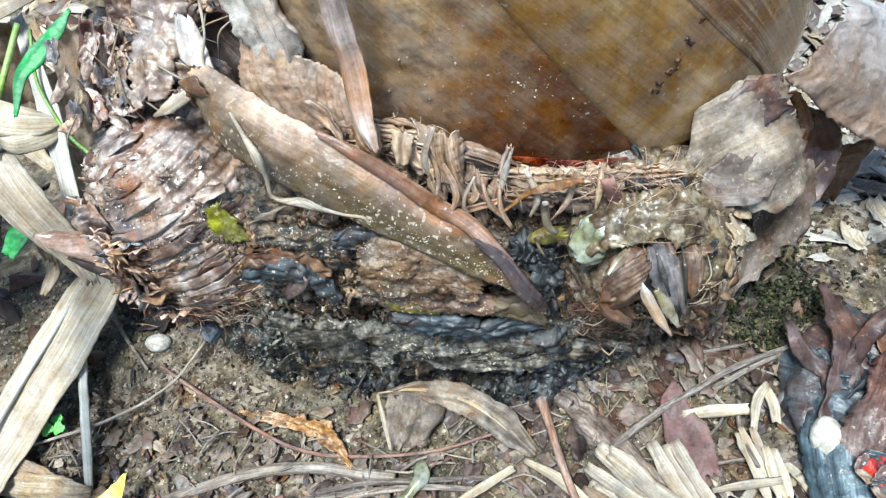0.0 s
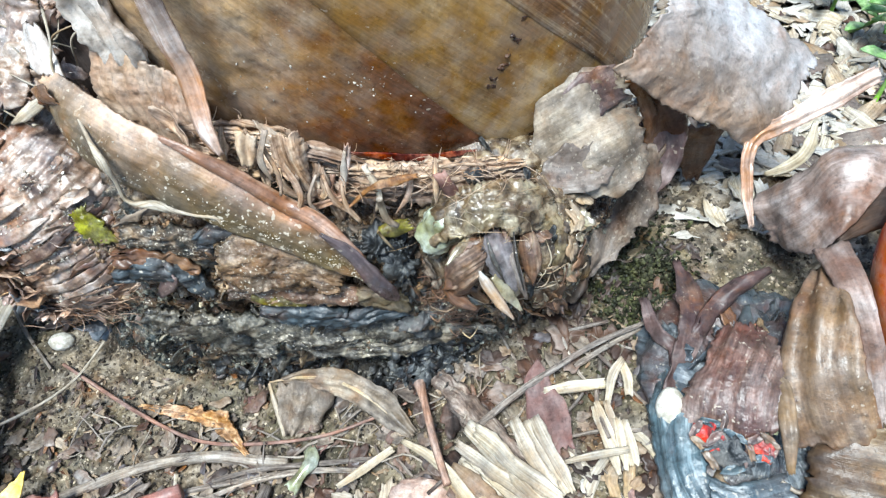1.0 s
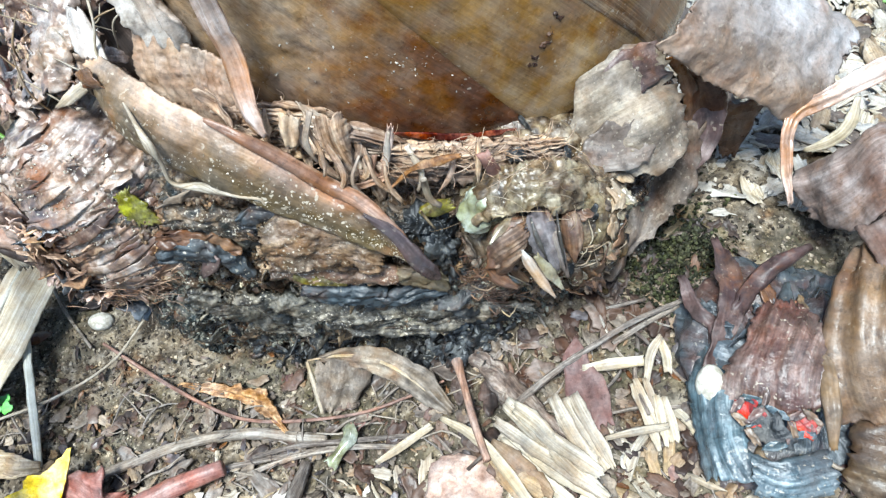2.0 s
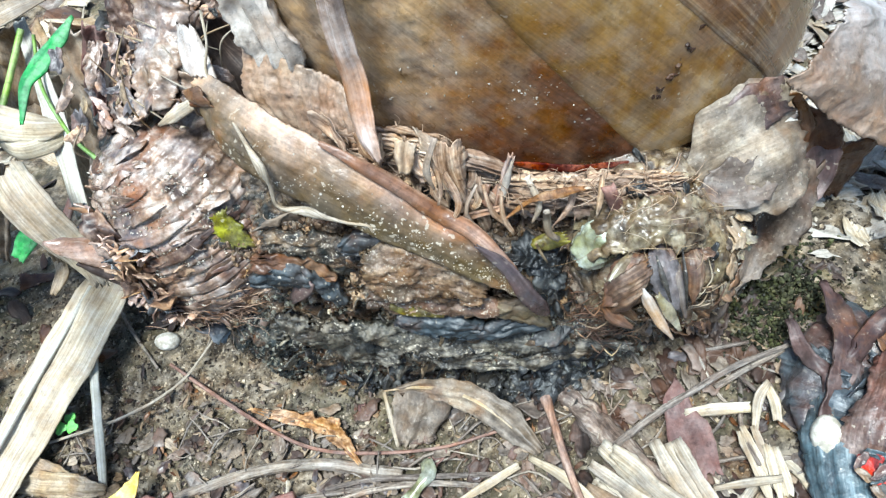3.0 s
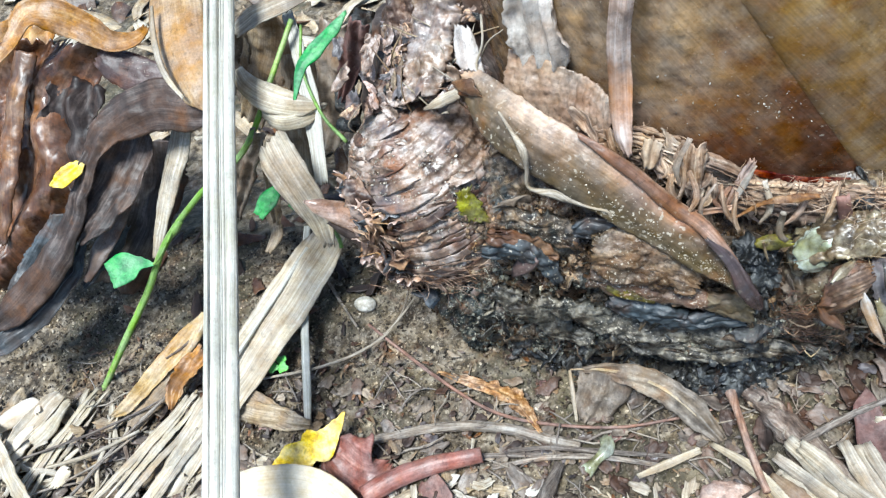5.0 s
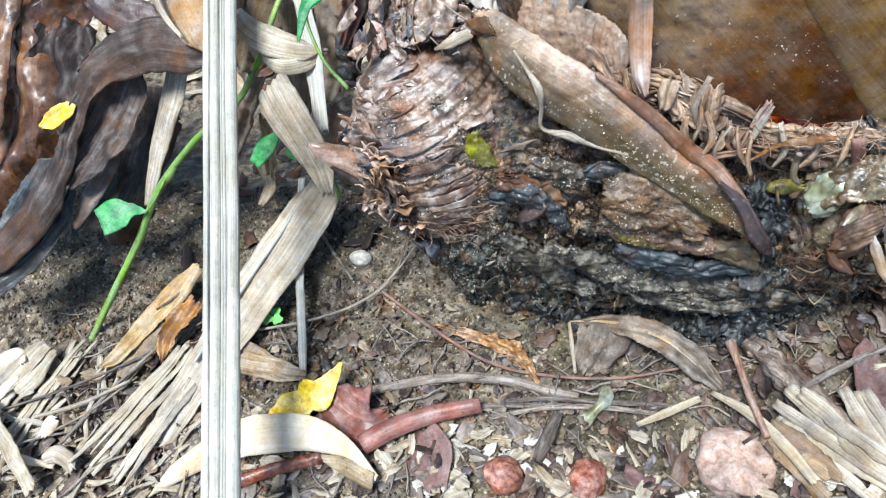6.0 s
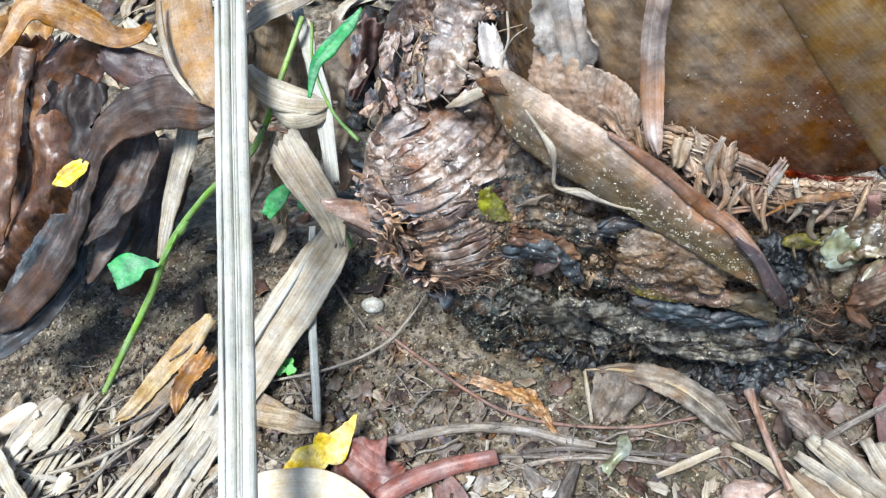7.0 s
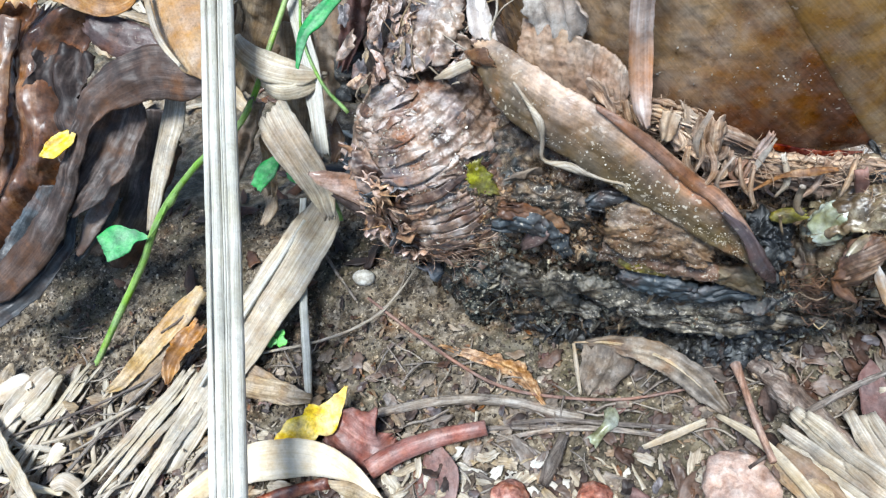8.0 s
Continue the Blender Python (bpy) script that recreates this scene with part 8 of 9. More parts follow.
frayed("straw", [(0.0574, -0.035, 0.025), (0.075, -0.0503, 0.032), (0.0909, -0.0664, 0.037)], 12, 3, TAN, "broad tan husk frayed into slivers", "straw", STRAW, 1163)
single("straw", sheet([(0.1097, -0.0031, 0.0435), (0.1249, -0.0018, 0.044), (0.1411, -0.0012, 0.044)], [4, 6, 5], 0.5, 0.001, 0.1, FACE, 0.0006, 7, 0.003, 135), PALE, "narrow yellowish straw on the litter", "straw", STRAW)
single("straw", sheet([(0.1501, 0.0106, 0.046), (0.1438, 0.0017, 0.046), (0.1399, -0.0117, 0.046)], [3, 5, 3], 0.5, 0.001, 0.15, FACE, 0.0006, 7, 0.003, 136), PALE, "short pale straw on the litter", "straw", STRAW)
single("straw", sheet([(0.1492, 0.0091, 0.045), (0.1511, 0.0006, 0.045), (0.1503, -0.0089, 0.045)], [4, 5, 4], 0.5, 0.001, 0.15, FACE, 0.0006, 7, 0.003, 137), PALE, "short pale straw on the litter", "straw", STRAW)
frayed("straw", [(0.1356, -0.0099, 0.045), (0.1394, -0.0269, 0.045), (0.1445, -0.0463, 0.045)], 8, 3, PALE, "long pale straw strip on the litter", "straw", STRAW, 1173)
frayed("straw", [(0.1429, -0.018, 0.045), (0.1453, -0.0319, 0.045), (0.147, -0.0451, 0.045)], 6, 2, PALE, "pale straw strip on the litter", "straw", STRAW, 1183)
single("straw", sheet([(0.1169, -0.0395, 0.0479), (0.1311, -0.0372, 0.048), (0.1463, -0.0354, 0.048)], [2, 4, 3], 0.5, 0.001, 0.1, FACE, 0.0006, 7, 0.003, 140), PALE, "pale straw strip on the litter", "straw", STRAW)
single("straw", sheet([(0.0351, -0.0141, 0.0191), (0.0524, -0.0273, 0.0269), (0.0676, -0.045, 0.0332), (0.0807, -0.0651, 0.038)], [3, 6, 6, 5], 0.5, 0.0015, 0.15, FACE, 0.0005, 7, 0.003, 141), STRAP, "long pale straw strip on the litter", "straw", STRAW)
single("straw", sheet([(-0.0029, -0.0311, 0.0018), (0.0123, -0.0246, 0.0078), (0.0301, -0.0169, 0.0158)], [3, 5, 4], 0.5, 0.001, 0.1, FACE, 0.0006, 7, 0.003, 142), PALE, "thin pale straw on the litter", "straw", STRAW)
single("leaf", sheet([(-0.1398, 0.0313, -0.015), (-0.1084, 0.0231, -0.012), (-0.0867, 0.018, -0.012), (-0.0732, 0.0069, -0.012), (-0.062, -0.0043, -0.016)], [2, 9, 13, 9, 2], 0.9, 0.005, 0.6, FACE, 0.0004, 13, 0.0018, 143, fold=0.0015), RUST, "curled orange-brown dead leaf", "dead leaf")
single("petal", sheet([(-0.024, -0.0057, -0.0047), (-0.0211, -0.0144, -0.004), (-0.0261, -0.0209, -0.0052), (-0.0327, -0.0299, -0.0065)], [9, 10, 6, 10], 0.9, 0.001, 0.1, FACE, 0.0006, 9, 0.003, 144), CREAM, "pale curled dry petal", "petal")
single("leaf", sheet([(-0.2938, -0.011, -0.01), (-0.2654, -0.0154, -0.01), (-0.2387, -0.0176, -0.01), (-0.2164, -0.0191, -0.01)], [13, 18, 16, 7], 0.7, 0.003, 0.15, FACE, 0.0005, 11, 0.0025, 145, fold=0.001), TAN, "flat tan dead leaf", "dead leaf")
single("yellow_leaf", sheet([(-0.1882, -0.0124, 0.004), (-0.1932, -0.0248, 0.002), (-0.201, -0.0361, 0), (-0.2146, -0.0458, -0.003), (-0.2306, -0.0569, -0.008)], [2, 12, 22, 20, 12], 0.4, 0.002, 0.3, FACE, 0.0005, 13, 0.003, 146), YELLOW, "yellow lobed fallen leaf", "leaf")
single("red_leaf", sheet([(-0.2006, -0.0287, -0.004), (-0.1897, -0.0373, -0.008), (-0.1757, -0.0467, -0.008), (-0.1604, -0.0485, -0.008), (-0.1529, -0.037, -0.012)], [8, 36, 52, 44, 8], 0.5, 0.004, 0.15, FACE, 0.0006, 17, 0.002, 147, fold=0.0015), REDLEAF, "dull red fallen leaf blade", "dead leaf")
single("red_stalk", rod([(-0.1646, -0.0613, -0.008), (-0.1493, -0.0489, -0.008), (-0.1265, -0.0366, -0.008), (-0.0962, -0.0259, -0.008)], [6.5, 6.5, 6.0, 5.0], 12, 0.08, 0.004, 24, 0.8), REDSTALK, "thick dull red leaf stalk", "leaf stalk")
cream = thing("dry_leaf", (-0.21, -0.075, -0.014), "smooth cream-coloured dry leaf with a curled tan tip", "dry leaf")
part("blade", loft([(-0.2868, -0.0966, -0.004), (-0.253, -0.0637, 0.002), (-0.2195, -0.0529, 0.006), (-0.1926, -0.0529, 0.006), (-0.1689, -0.0621, 0.002), (-0.148, -0.0793, -0.004)], [(-0.2963, -0.1122, -0.012), (-0.2532, -0.0848, -0.008), (-0.2169, -0.0741, -0.006), (-0.1935, -0.0695, -0.006), (-0.1719, -0.073, -0.006), (-0.1508, -0.0865, -0.008)], 0.08, 0.001, 0.04, 148, 0.0005, 0.0003), CREAMLEAF, cream)
part("underside", loft([(-0.1877, -0.0712, -0.004), (-0.1682, -0.072, -0.003), (-0.1485, -0.0797, -0.002)], [(-0.1832, -0.0745, -0.010), (-0.1653, -0.0832, -0.012), (-0.1500, -0.0880, -0.010)], 0.2, 0.001, 0.06, 149, 0.0005, 0.0004), TAN, cream, "tan curled-under tip")
single("leaf_stalk", rod([(-0.2382, -0.0932, -0.012), (-0.217, -0.0816, -0.013), (-0.1897, -0.0707, -0.013)], [4.5, 4.5, 4.0], 10, 0.12, 0.003, 47, 0.7), REDBROWN, "dark red-brown stalk under the cream leaf", "leaf stalk")
single("dry_leaf", sheet([(-0.2714, -0.0026, -0.004), (-0.2548, -0.0098, -0.012), (-0.2348, -0.0183, -0.012), (-0.2209, -0.0188, -0.014)], [10, 15, 11, 4], 0.8, 0.003, 0.15, FACE, 0.0005, 11, 0.002, 149), TAN, "dull tan leaf under the midrib", "dry leaf")
single("leaf", sheet([(-0.1325, -0.0446, -0.015), (-0.1221, -0.0596, -0.015), (-0.1143, -0.0809, -0.015)], [24, 30, 14], 0.25, 0.002, 0.12, FACE, 0.0005, 11, 0.003, 150), MAUVE, "pinkish brown torn leaf", "dead leaf")
single("dried_fruit", lump((-0.0758, -0.0655, -0.012), (0.011, 0.0105, 0.0095), 2.1, 44, ((90, 0.0025), (300, 0.0008))), BALL, "round wrinkled reddish dried fruit", "dried fruit", "dried fruits")
single("dried_fruit", lump((-0.028, -0.0618, -0.0096), (0.0105, 0.011, 0.0095), 2.1, 44, ((90, 0.0025), (300, 0.0008)), None, None, 4), BALL, "round wrinkled reddish dried fruit", "dried fruit", "dried fruits")
single("stone", lump((0.0481, -0.0518, 0.0179), (0.019, 0.017, 0.006), 3.4, 44, ((60, 0.003), (250, 0.0014), (700, 0.0006))), STONE, "pinkish rough flat stone", "stone")
single("leaf", sheet([(-0.3231, 0.0545, 0.002), (-0.3344, 0.0335, -0.002), (-0.3489, 0.0079, -0.006), (-0.3592, -0.02, -0.006), (-0.3768, -0.03, -0.014)], [10, 18, 16, 11, 3], 0.5, 0.002, 0.12, FACE, 0.0004, 11, 0.002, 151, fold=0.001), HONEY, "long honey-coloured dead leaf beside the midrib", "dead leaf")
single("leaf", sheet([(-0.3115, 0.0247, 0.002), (-0.3214, 0.0103, -0.004), (-0.3239, -0.0092, -0.004), (-0.3241, -0.0215, -0.008)], [14, 18, 14, 3], 0.8, 0.003, 0.45, FACE, 0.0004, 13, 0.0018, 152, fold=0.0015), ORANGE, "bright orange torn curled leaf", "dead leaf")
single("leaf", sheet([(-0.3517, -0.0377, -0.012), (-0.3465, -0.0104, -0.012), (-0.3322, 0.0145, -0.012)], [12, 18, 10], 0.4, 0.002, 0.15, FACE, 0.0005, 9, 0.003, 153), TAN, "long tan leaf on the soil", "dead leaf")
single("straw", sheet([(-0.44, -0.0674, -0.006), (-0.4321, -0.0468, -0.006), (-0.4256, -0.0302, -0.006), (-0.4187, -0.0188, -0.006)], [14, 20, 18, 8], 1.5, 0.002, 0.12, FACE, 0.0006, 15, 0.002, 154), STRAP, "rolled pale husk piece", "straw", STRAW)
single("straw", sheet([(-0.4661, -0.056, -0.004), (-0.4524, -0.0419, -0.004), (-0.4403, -0.0328, -0.004), (-0.4297, -0.0376, -0.004)], [10, 18, 16, 8], 1.6, 0.002, 0.12, FACE, 0.0006, 15, 0.002, 155), CREAMLEAF, "rolled cream husk piece", "straw", STRAW)
single("straw", sheet([(-0.462, -0.052, -0.002), (-0.4226, -0.0816, -0.002), (-0.3948, -0.1017, -0.002), (-0.3685, -0.1204, -0.002)], [10, 14, 14, 12], 0.9, 0.002, 0.06, FACE, 0.0006, 11, 0.002, 156), STRAP, "pale dry stalk strip on the litter", "straw", STRAW)
single("straw", sheet([(-0.3772, -0.101, -0.006), (-0.3705, -0.097, -0.006), (-0.3589, -0.1, -0.006), (-0.3513, -0.1057, -0.006)], [8, 15, 15, 6], 1.7, 0.001, 0.1, FACE, 0.0006, 15, 0.0016, 157), STRAP, "small rolled pale husk", "straw", STRAW)
single("straw", sheet([(-0.3866, -0.0875, -0.006), (-0.3856, -0.0773, -0.006), (-0.3799, -0.0726, -0.006)], [8, 14, 5], 1.5, 0.001, 0.1, FACE, 0.0006, 13, 0.0016, 159), CREAMLEAF, "small rolled cream husk", "straw", STRAW)
single("twig", rod([(-0.4382, -0.0752, -0.008), (-0.3944, -0.053, -0.008), (-0.3592, -0.0317, -0.008), (-0.3256, -0.0058, -0.008)], [0.9, 1.0, 1.0, 0.8], 7, 0.1, 0.004, 31), TWIG, "thin pale stick on the litter", "twig", TWIGS)
single("twig", rod([(-0.3997, -0.0734, -0.006), (-0.3703, -0.0604, -0.006), (-0.3405, -0.0393, -0.006)], [1.5, 1.6, 1.3], 7, 0.1, 0.004, 32), PALE, "thin straw-coloured stick on soil", "twig", TWIGS)
single("twig", rod([(-0.3719, -0.0891, -0.008), (-0.3559, -0.0521, -0.008), (-0.3392, -0.0212, -0.008), (-0.3215, 0.0115, -0.008)], [1.2, 1.3, 1.3, 1.0], 7, 0.1, 0.004, 36), TWIG, "thin brown stick in the straw", "twig", TWIGS)
single("twig", rod([(-0.3529, -0.0469, -0.01), (-0.337, -0.065, -0.01), (-0.322, -0.0821, -0.01)], [1.6, 1.6, 1.4], 7, 0.1, 0.004, 37), TWIG, "grey stick in the straw", "twig", TWIGS)
single("twig", rod([(-0.3452, 0.0165, -0.004), (-0.333, 0.0317, -0.004), (-0.3268, 0.0567, -0.004)], [1.0, 1.0, 0.8], 7, 0.1, 0.004, 38), TWIG, "thin brown stick in the straw", "twig", TWIGS)
single("bark_stick", rod([(-0.0592, -0.0544, -0.016), (-0.0541, -0.0397, -0.016), (-0.0491, -0.0228, -0.016)], [3.6, 4.2, 3.6], 9, 0.2, 0.004, 33), TWIG, "short dark grey stick", "twig", TWIGS)
single("twig", rod([(-0.0898, -0.0312, -0.014), (-0.0595, -0.0212, -0.014), (-0.0258, -0.0173, -0.0111), (0.0126, -0.0231, 0.002)], [1.5, 1.7, 1.7, 1.4], 8, 0.1, 0.004, 34), TWIG, "straight grey bare stick", "twig", TWIGS)


frayed("dry_strap", [(-0.3011, -0.0049, -0.004), (-0.3133, -0.0385, -0.002), (-0.3303, -0.0703, -0.004), (-0.3479, -0.1064, -0.006)], 17, 7, STRAP, "long pale leaf strap split into strands", "dry leaf", "", 1203)
frayed("dry_strap", [(-0.2890, -0.0249, -0.006), (-0.2993, -0.0525, -0.006), (-0.3103, -0.0803, -0.008), (-0.3209, -0.1164, -0.01)], 9, 4, PALE, "narrow pale leaf strap split into strands", "dry leaf", "", 1223)
frayed("dry_stalk", [(-0.3936, -0.0074, -0.012), (-0.4027, -0.0383, -0.012), (-0.41, -0.0675, -0.012), (-0.4159, -0.097, -0.012)], 9, 4, STRAP, "pale dry lower stalk of the seedling in strands", "dry stalk", "", 1243)
for k, (line, widths) in enumerate((
    ([(-0.4358, -0.0774, -0.006), (-0.4338, -0.0589, -0.004), (-0.4283, -0.0463, -0.006)], [12, 17, 9]),
    ([(-0.4253, -0.0591, -0.006), (-0.4152, -0.0467, -0.002), (-0.4138, -0.022, -0.006)], [14, 14, 8]),
    ([(-0.4736, -0.0393, -0.012), (-0.4449, -0.0353, -0.010), (-0.4241, -0.0316, -0.012)], [6, 9, 5]),
    ([(-0.4356, -0.0989, -0.014), (-0.4018, -0.1018, -0.008), (-0.3706, -0.1026, -0.012)], [5, 8, 5]),
    ([(-0.4550, -0.0920, -0.010), (-0.4420, -0.0850, -0.006), (-0.4300, -0.0830, -0.010)], [6, 12, 7]),
)):
    single("straw", sheet(line, widths, 1.4, 0.0015, 0.12, FACE, 0.0005, 13, 0.0018, 1281 + 2 * k), (CREAMLEAF, STRAP, PALE)[k % 3], "rolled pale husk scrap on the litter", "straw", STRAW)
for k, line in enumerate(([(-0.3899, -0.0523, -0.010), (-0.3755, -0.0654, -0.010), (-0.3633, -0.0773, -0.012)], [(-0.3850, -0.083, -0.008), (-0.362, -0.064, -0.008), (-0.338, -0.035, -0.008)], [(-0.420, -0.107, -0.010), (-0.398, -0.090, -0.008), (-0.366, -0.077, -0.010)], [(-0.352, -0.118, -0.010), (-0.336, -0.098, -0.008), (-0.312, -0.083, -0.010)])):
    single("twig", rod(line, [0.8, 0.9, 0.7], 7, 0.12, 0.004, 1301 + k), BRANCH if k % 2 else TWIG, "thin dry stick in the straw", "twig", TWIGS)


# ---- fine litter ----
def clear_of_plant(x, y):
    return not (-0.14 < x < 0.16 and 0.06 < y < 0.3)


def scatter(name, meshes, count, area, label, category, group, rng, size=(0.5, 1.2), lift=0.002, heading=None, joined=False):
    (x0, x1), (y0, y1) = area
    k, pile = 0, {}
    while k < count:
        x, y = rng.uniform(x0, x1), rng.uniform(y0, y1)
        if not clear_of_plant(x, y) or (x1 - x0 > 3 and -0.75 < x < 0.45 and -0.35 < y < 0.5):
            continue
        me = meshes[k % len(meshes)]
        ob = new(name, me)
        a = rng.uniform(0, 6.28) if heading is None else rng.gauss(heading, 0.6)
        sit(ob, (x, y, rise(x, y) + lift + rng.uniform(0, 0.003)), (rng.gauss(0, 0.25), rng.gauss(0, 0.25), 1), (math.cos(a), math.sin(a), 0.05), rng.uniform(*size))
        tagged(ob, label, category, group)
        k += 1
        if joined:
            verts, faces, uvs = pile.setdefault(me.materials[0], ([], [], []))
            base = len(verts)
            verts.extend(ob.matrix_basis @ v.co for v in me.vertices)
            faces.extend(tuple(base + i for i in p.vertices) for p in me.polygons)
            flat = {lp.vertex_index: tuple(me.uv_layers[0].data[lp.index].uv) for lp in me.loops}
            uvs.extend(flat[i] for i in range(len(me.vertices)))
            bpy.data.objects.remove(ob)
    for material, (verts, faces, uvs) in pile.items():
        single(name, mesh_of(name, verts, faces, uvs), material, label, category, "", "stuff")


def twig_pieces(count, length, radius, material, seed):
    out = []
    for k in range(count):
        r = random.Random(seed + k)
        me = rod([(-length / 2, 0, 0), (-length / 6, r.gauss(0, 0.05) * length, 0.001), (length / 6, r.gauss(0, 0.05) * length, 0), (length / 2, 0, 0.001)], [radius, radius * 1.1, radius, radius * 0.7], 6, 0.15, length / 8, seed + k)
        me.materials.append(material)
        out.append(me)
    return out


rng = random.Random(77)
FRONT = ((-0.34, 0.26), (-0.13, 0.03))
scatter("leaf_scrap", torn_of(5, 0.014, 0.009, DARK, 310) + torn_of(4, 0.014, 0.008, CRUMPLE, 320) + torn_of(4, 0.013, 0.008, TAN, 330) + torn_of(5, 0.015, 0.009, GREY, 336) + torn_of(3, 0.012, 0.007, SLATE, 342), 480, FRONT, "small brown scraps of dead leaf", "leaf litter", "", rng, joined=True)
scatter("leaf_scrap", torn_of(5, 0.017, 0.011, DARK, 210) + torn_of(4, 0.017, 0.010, CRUMPLE, 220) + torn_of(4, 0.016, 0.010, GREY, 225) + torn_of(2, 0.016, 0.010, MAUVE, 230), 120, FRONT, "small dark scrap of dead leaf", "leaf scrap", "leaf scraps", rng)
scatter("straw_scrap", pieces_of(4, 0.03, 0.006, 0.6, PALE, 230) + pieces_of(3, 0.024, 0.008, 0.6, TAN, 235), 60, ((-0.46, 0.26), (-0.14, -0.02)), "small pale scrap of straw", "straw", STRAW, rng)
scatter("straw_scrap", pieces_of(5, 0.024, 0.004, 0.7, PALE, 410, rag=0.5) + pieces_of(5, 0.02, 0.006, 0.7, TAN, 420, rag=0.5) + torn_of(4, 0.020, 0.010, PALE, 430) + torn_of(4, 0.022, 0.010, GREY, 436) + torn_of(3, 0.016, 0.008, BLEACHED, 442), 620, ((-0.34, 0.20), (-0.15, -0.035)), "fine pale scraps of straw and leaf", "leaf litter", "", rng, (0.4, 1.2), joined=True)
scatter("straw_scrap", pieces_of(5, 0.045, 0.004, 0.6, PALE, 610, rag=0.4) + pieces_of(4, 0.035, 0.006, 0.6, STRAP, 620, rag=0.4) + torn_of(4, 0.026, 0.010, TAN, 630, 0.003) + torn_of(3, 0.022, 0.009, GREY, 640, 0.003), 240, ((-0.50, -0.27), (-0.16, -0.03)), "pale straw and leaf scraps over the soil", "leaf litter", "", rng, (0.5, 1.2), lift=0.003, heading=0.95, joined=True)
scatter("leaf_crumb", torn_of(4, 0.008, 0.004, DARK, 510, 0.0008, 0.2, 2, 9) + torn_of(3, 0.009, 0.003, GREY, 516, 0.0008, 0.2, 2, 9) + torn_of(3, 0.010, 0.003, TAN, 522, 0.0008, 0.2, 2, 9) + torn_of(2, 0.008, 0.004, CRUMPLE, 528, 0.0008, 0.2, 2, 9) + torn_of(2, 0.008, 0.003, BROWN, 532, 0.0008, 0.2, 2, 9), 1900, ((-0.44, 0.20), (-0.15, 0.05)), "tiny crumbs of leaf, straw and dark rot", "leaf litter", "", rng, (0.25, 0.9), joined=True)
scatter("twig_crumb", twig_pieces(5, 0.03, 0.5, BRANCH, 540) + twig_pieces(5, 0.022, 0.4, TWIG, 548), 200, ((-0.44, 0.20), (-0.15, 0.03)), "fine broken twigs in the litter", "twig litter", "", rng, (0.5, 1.5), joined=True)
scatter("twig_scrap", twig_pieces(5, 0.05, 1.0, TWIG, 240) + twig_pieces(4, 0.03, 0.6, TWIG, 340), 130, FRONT, "short thin grey-brown twig", "twig", TWIGS, rng)
scatter("leaf_scrap", pieces_of(4, 0.03, 0.014, 0.6, DARK, 250) + pieces_of(2, 0.03, 0.014, 0.6, BROWN, 255), 60, ((-0.42, -0.18), (0.06, 0.40)), "dark scraps of dead leaf in the shade", "leaf litter", "", rng, joined=True)
scatter("straw_scrap", pieces_of(5, 0.05, 0.012, 0.6, PALE, 260) + pieces_of(4, 0.04, 0.014, 0.6, TAN, 265) + pieces_of(3, 0.04, 0.012, 0.5, GREY, 268), 1000, ((0.19, 0.75), (0.13, 0.95)), "pale dry leaf scraps on the far soil", "leaf litter", "", rng, (0.4, 1.3), joined=True)
scatter("straw_scrap", pieces_of(5, 0.06, 0.014, 0.6, PALE, 270) + pieces_of(4, 0.05, 0.014, 0.6, TAN, 275), 260, ((-0.95, -0.25), (0.28, 0.9)), "pale dry leaf scraps on the far soil", "leaf litter", "", rng, (0.5, 1.5), joined=True)
scatter("leaf_scrap", torn_of(4, 0.02, 0.010, DARK, 280, 0.003) + torn_of(3, 0.018, 0.010, MOSSY, 285, 0.003) + torn_of(2, 0.02, 0.009, CRUMPLE, 289, 0.003), 40, ((0.12, 0.20), (0.02, 0.09)), "dark wet scraps of dead leaf", "leaf litter", "", rng, joined=True)


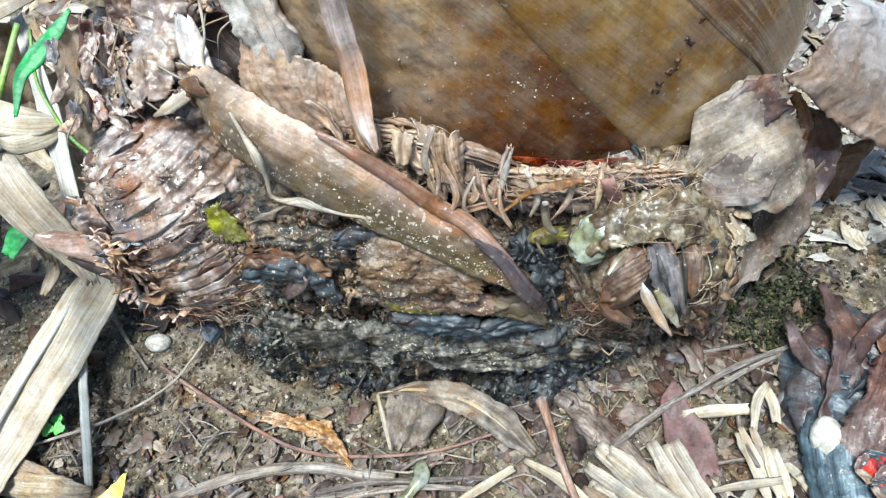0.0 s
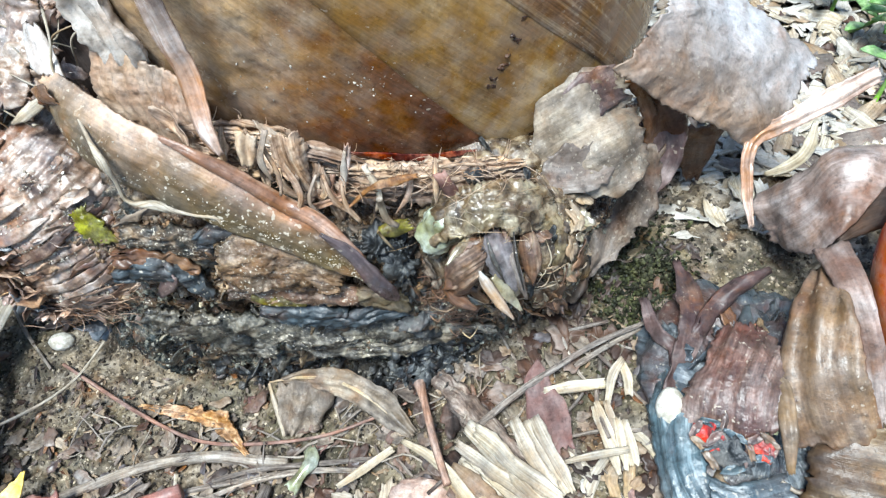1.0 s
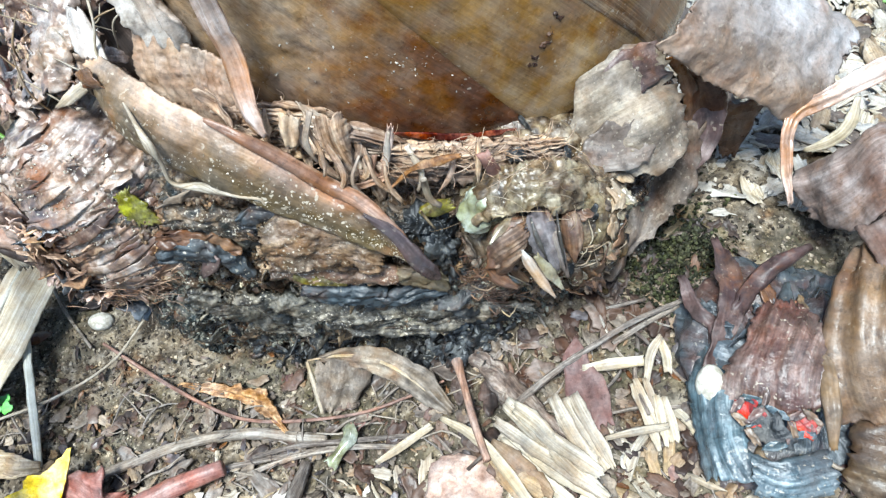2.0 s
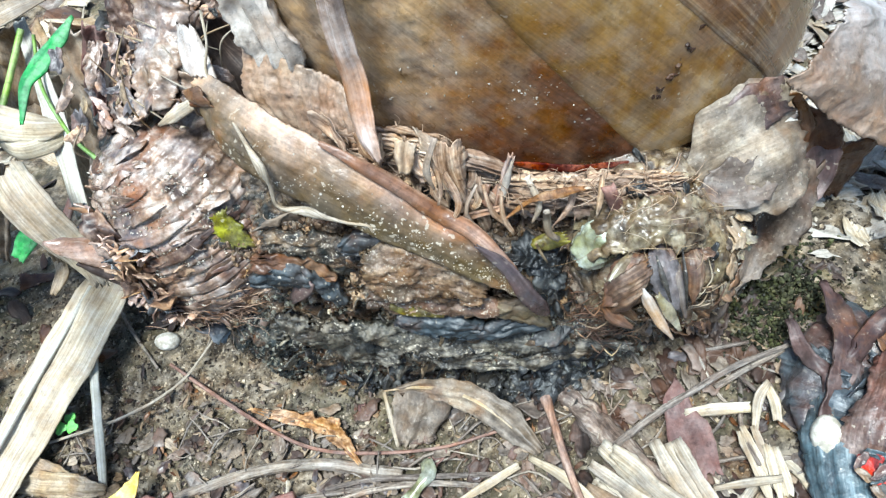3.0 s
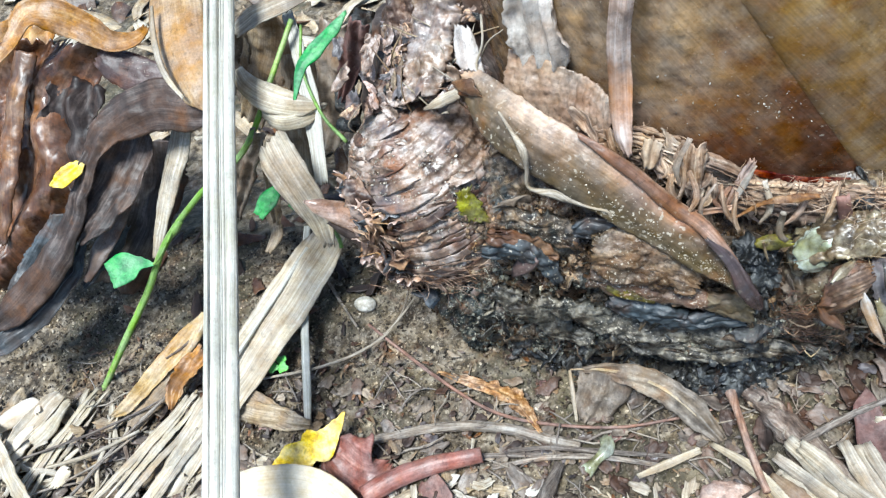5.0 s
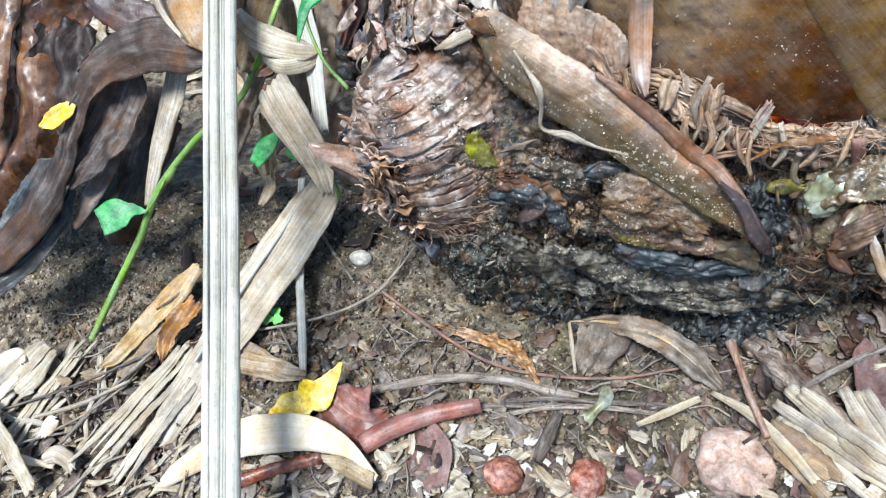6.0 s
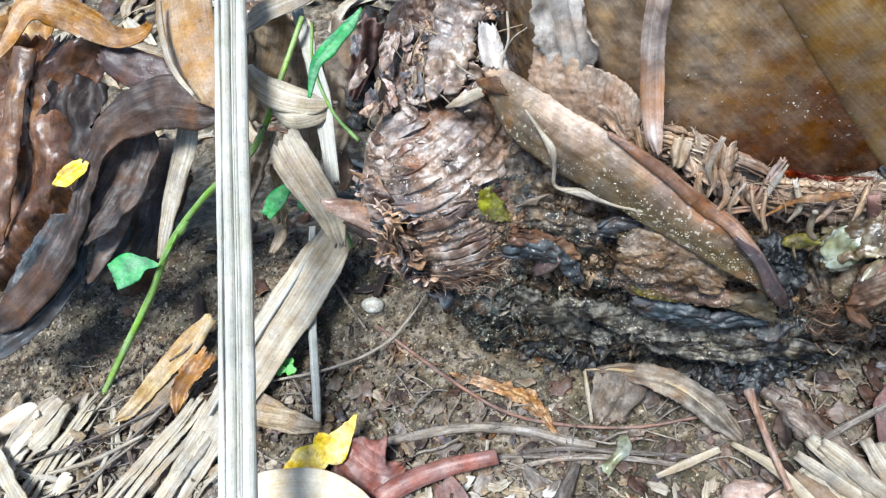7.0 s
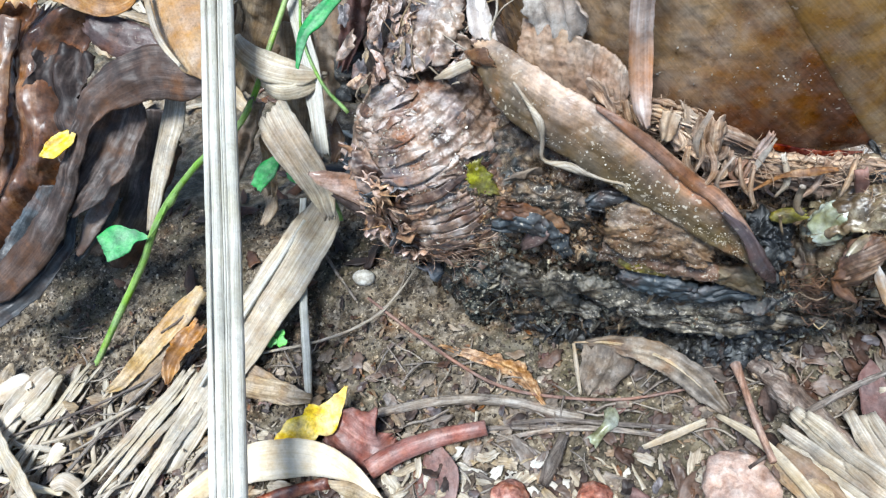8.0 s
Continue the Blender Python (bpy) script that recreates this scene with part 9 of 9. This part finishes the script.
scatter("straw_scrap", torn_of(5, 0.03, 0.010, BLEACHED, 290, 0.003) + pieces_of(4, 0.045, 0.008, 0.6, BLEACHED, 295) + torn_of(3, 0.03, 0.014, PALE, 300, 0.003) + torn_of(2, 0.025, 0.012, GREY, 304, 0.003), 900, ((0.19, 0.42), (0.085, 0.42)), "pale dry leaf scraps behind the plant", "leaf litter", "", rng, (0.4, 1.2), joined=True)

scatter("leaf_scrap", torn_of(3, 0.07, 0.03, PALE, 450, 0.006, 0.4, 2, 9) + torn_of(3, 0.07, 0.035, TAN, 455, 0.006, 0.4, 2, 9) + torn_of(3, 0.06, 0.04, GREY, 460, 0.006, 0.4, 2, 9) + torn_of(3, 0.06, 0.04, DARK, 465, 0.006, 0.4, 2, 9) + torn_of(2, 0.07, 0.04, BROWN, 470, 0.006, 0.4, 2, 9), 2600, ((-1.9, 1.9), (-1.6, 2.2)), "dry leaf litter spread over the garden soil", "leaf litter", "", rng, (0.4, 1.3), joined=True)


def ground_crumbs():
    r = random.Random(99)
    places, sizes = [], []
    for k in range(52000):
        x, y = r.uniform(-0.58, 0.30), r.uniform(-0.16, 0.16)
        if clear_of_plant(x, y):
            p = Vector((x, y, 0))
            places.append((x, y, rise(x, y) + 0.006 * noise.fractal(p * 22, 1.0, 2.0, 3) + 0.0032 * noise.fractal(p * 95, 1.0, 2.0, 3)))
            sizes.append(r.choice((0.0005, 0.0007, 0.0009, 0.0010, 0.0013, 0.0018)))
    pale = [k for k in range(0, len(places), 16)]
    single("soil_grit", clods([places[k] for k in pale], [sizes[k] * 0.6 for k in pale], r), GRIT, "pale grains of sand on the soil", "soil", "", "stuff")
    single("soil_crumbs", clods(places, sizes, r), CRUMB, "loose crumbs of dark soil", "soil", "", "stuff")


ground_crumbs()


def shaded_moss():
    """A cushion of olive moss, its colour darkened for the shade beside the knob."""
    r = random.Random(97)
    places, sizes = [], []
    for k in range(2600):
        x, y = r.gauss(0.165, 0.014), r.gauss(0.062, 0.018)
        places.append((x, y, rise(x, y) + r.uniform(0.001, 0.007)))
        sizes.append(r.uniform(0.0005, 0.0016))
    single("moss_cushion", clods(places, sizes, r), SHADEMOSS, "olive moss darkened for the shade beside the knob", "moss", "", "stuff")


shaded_moss()
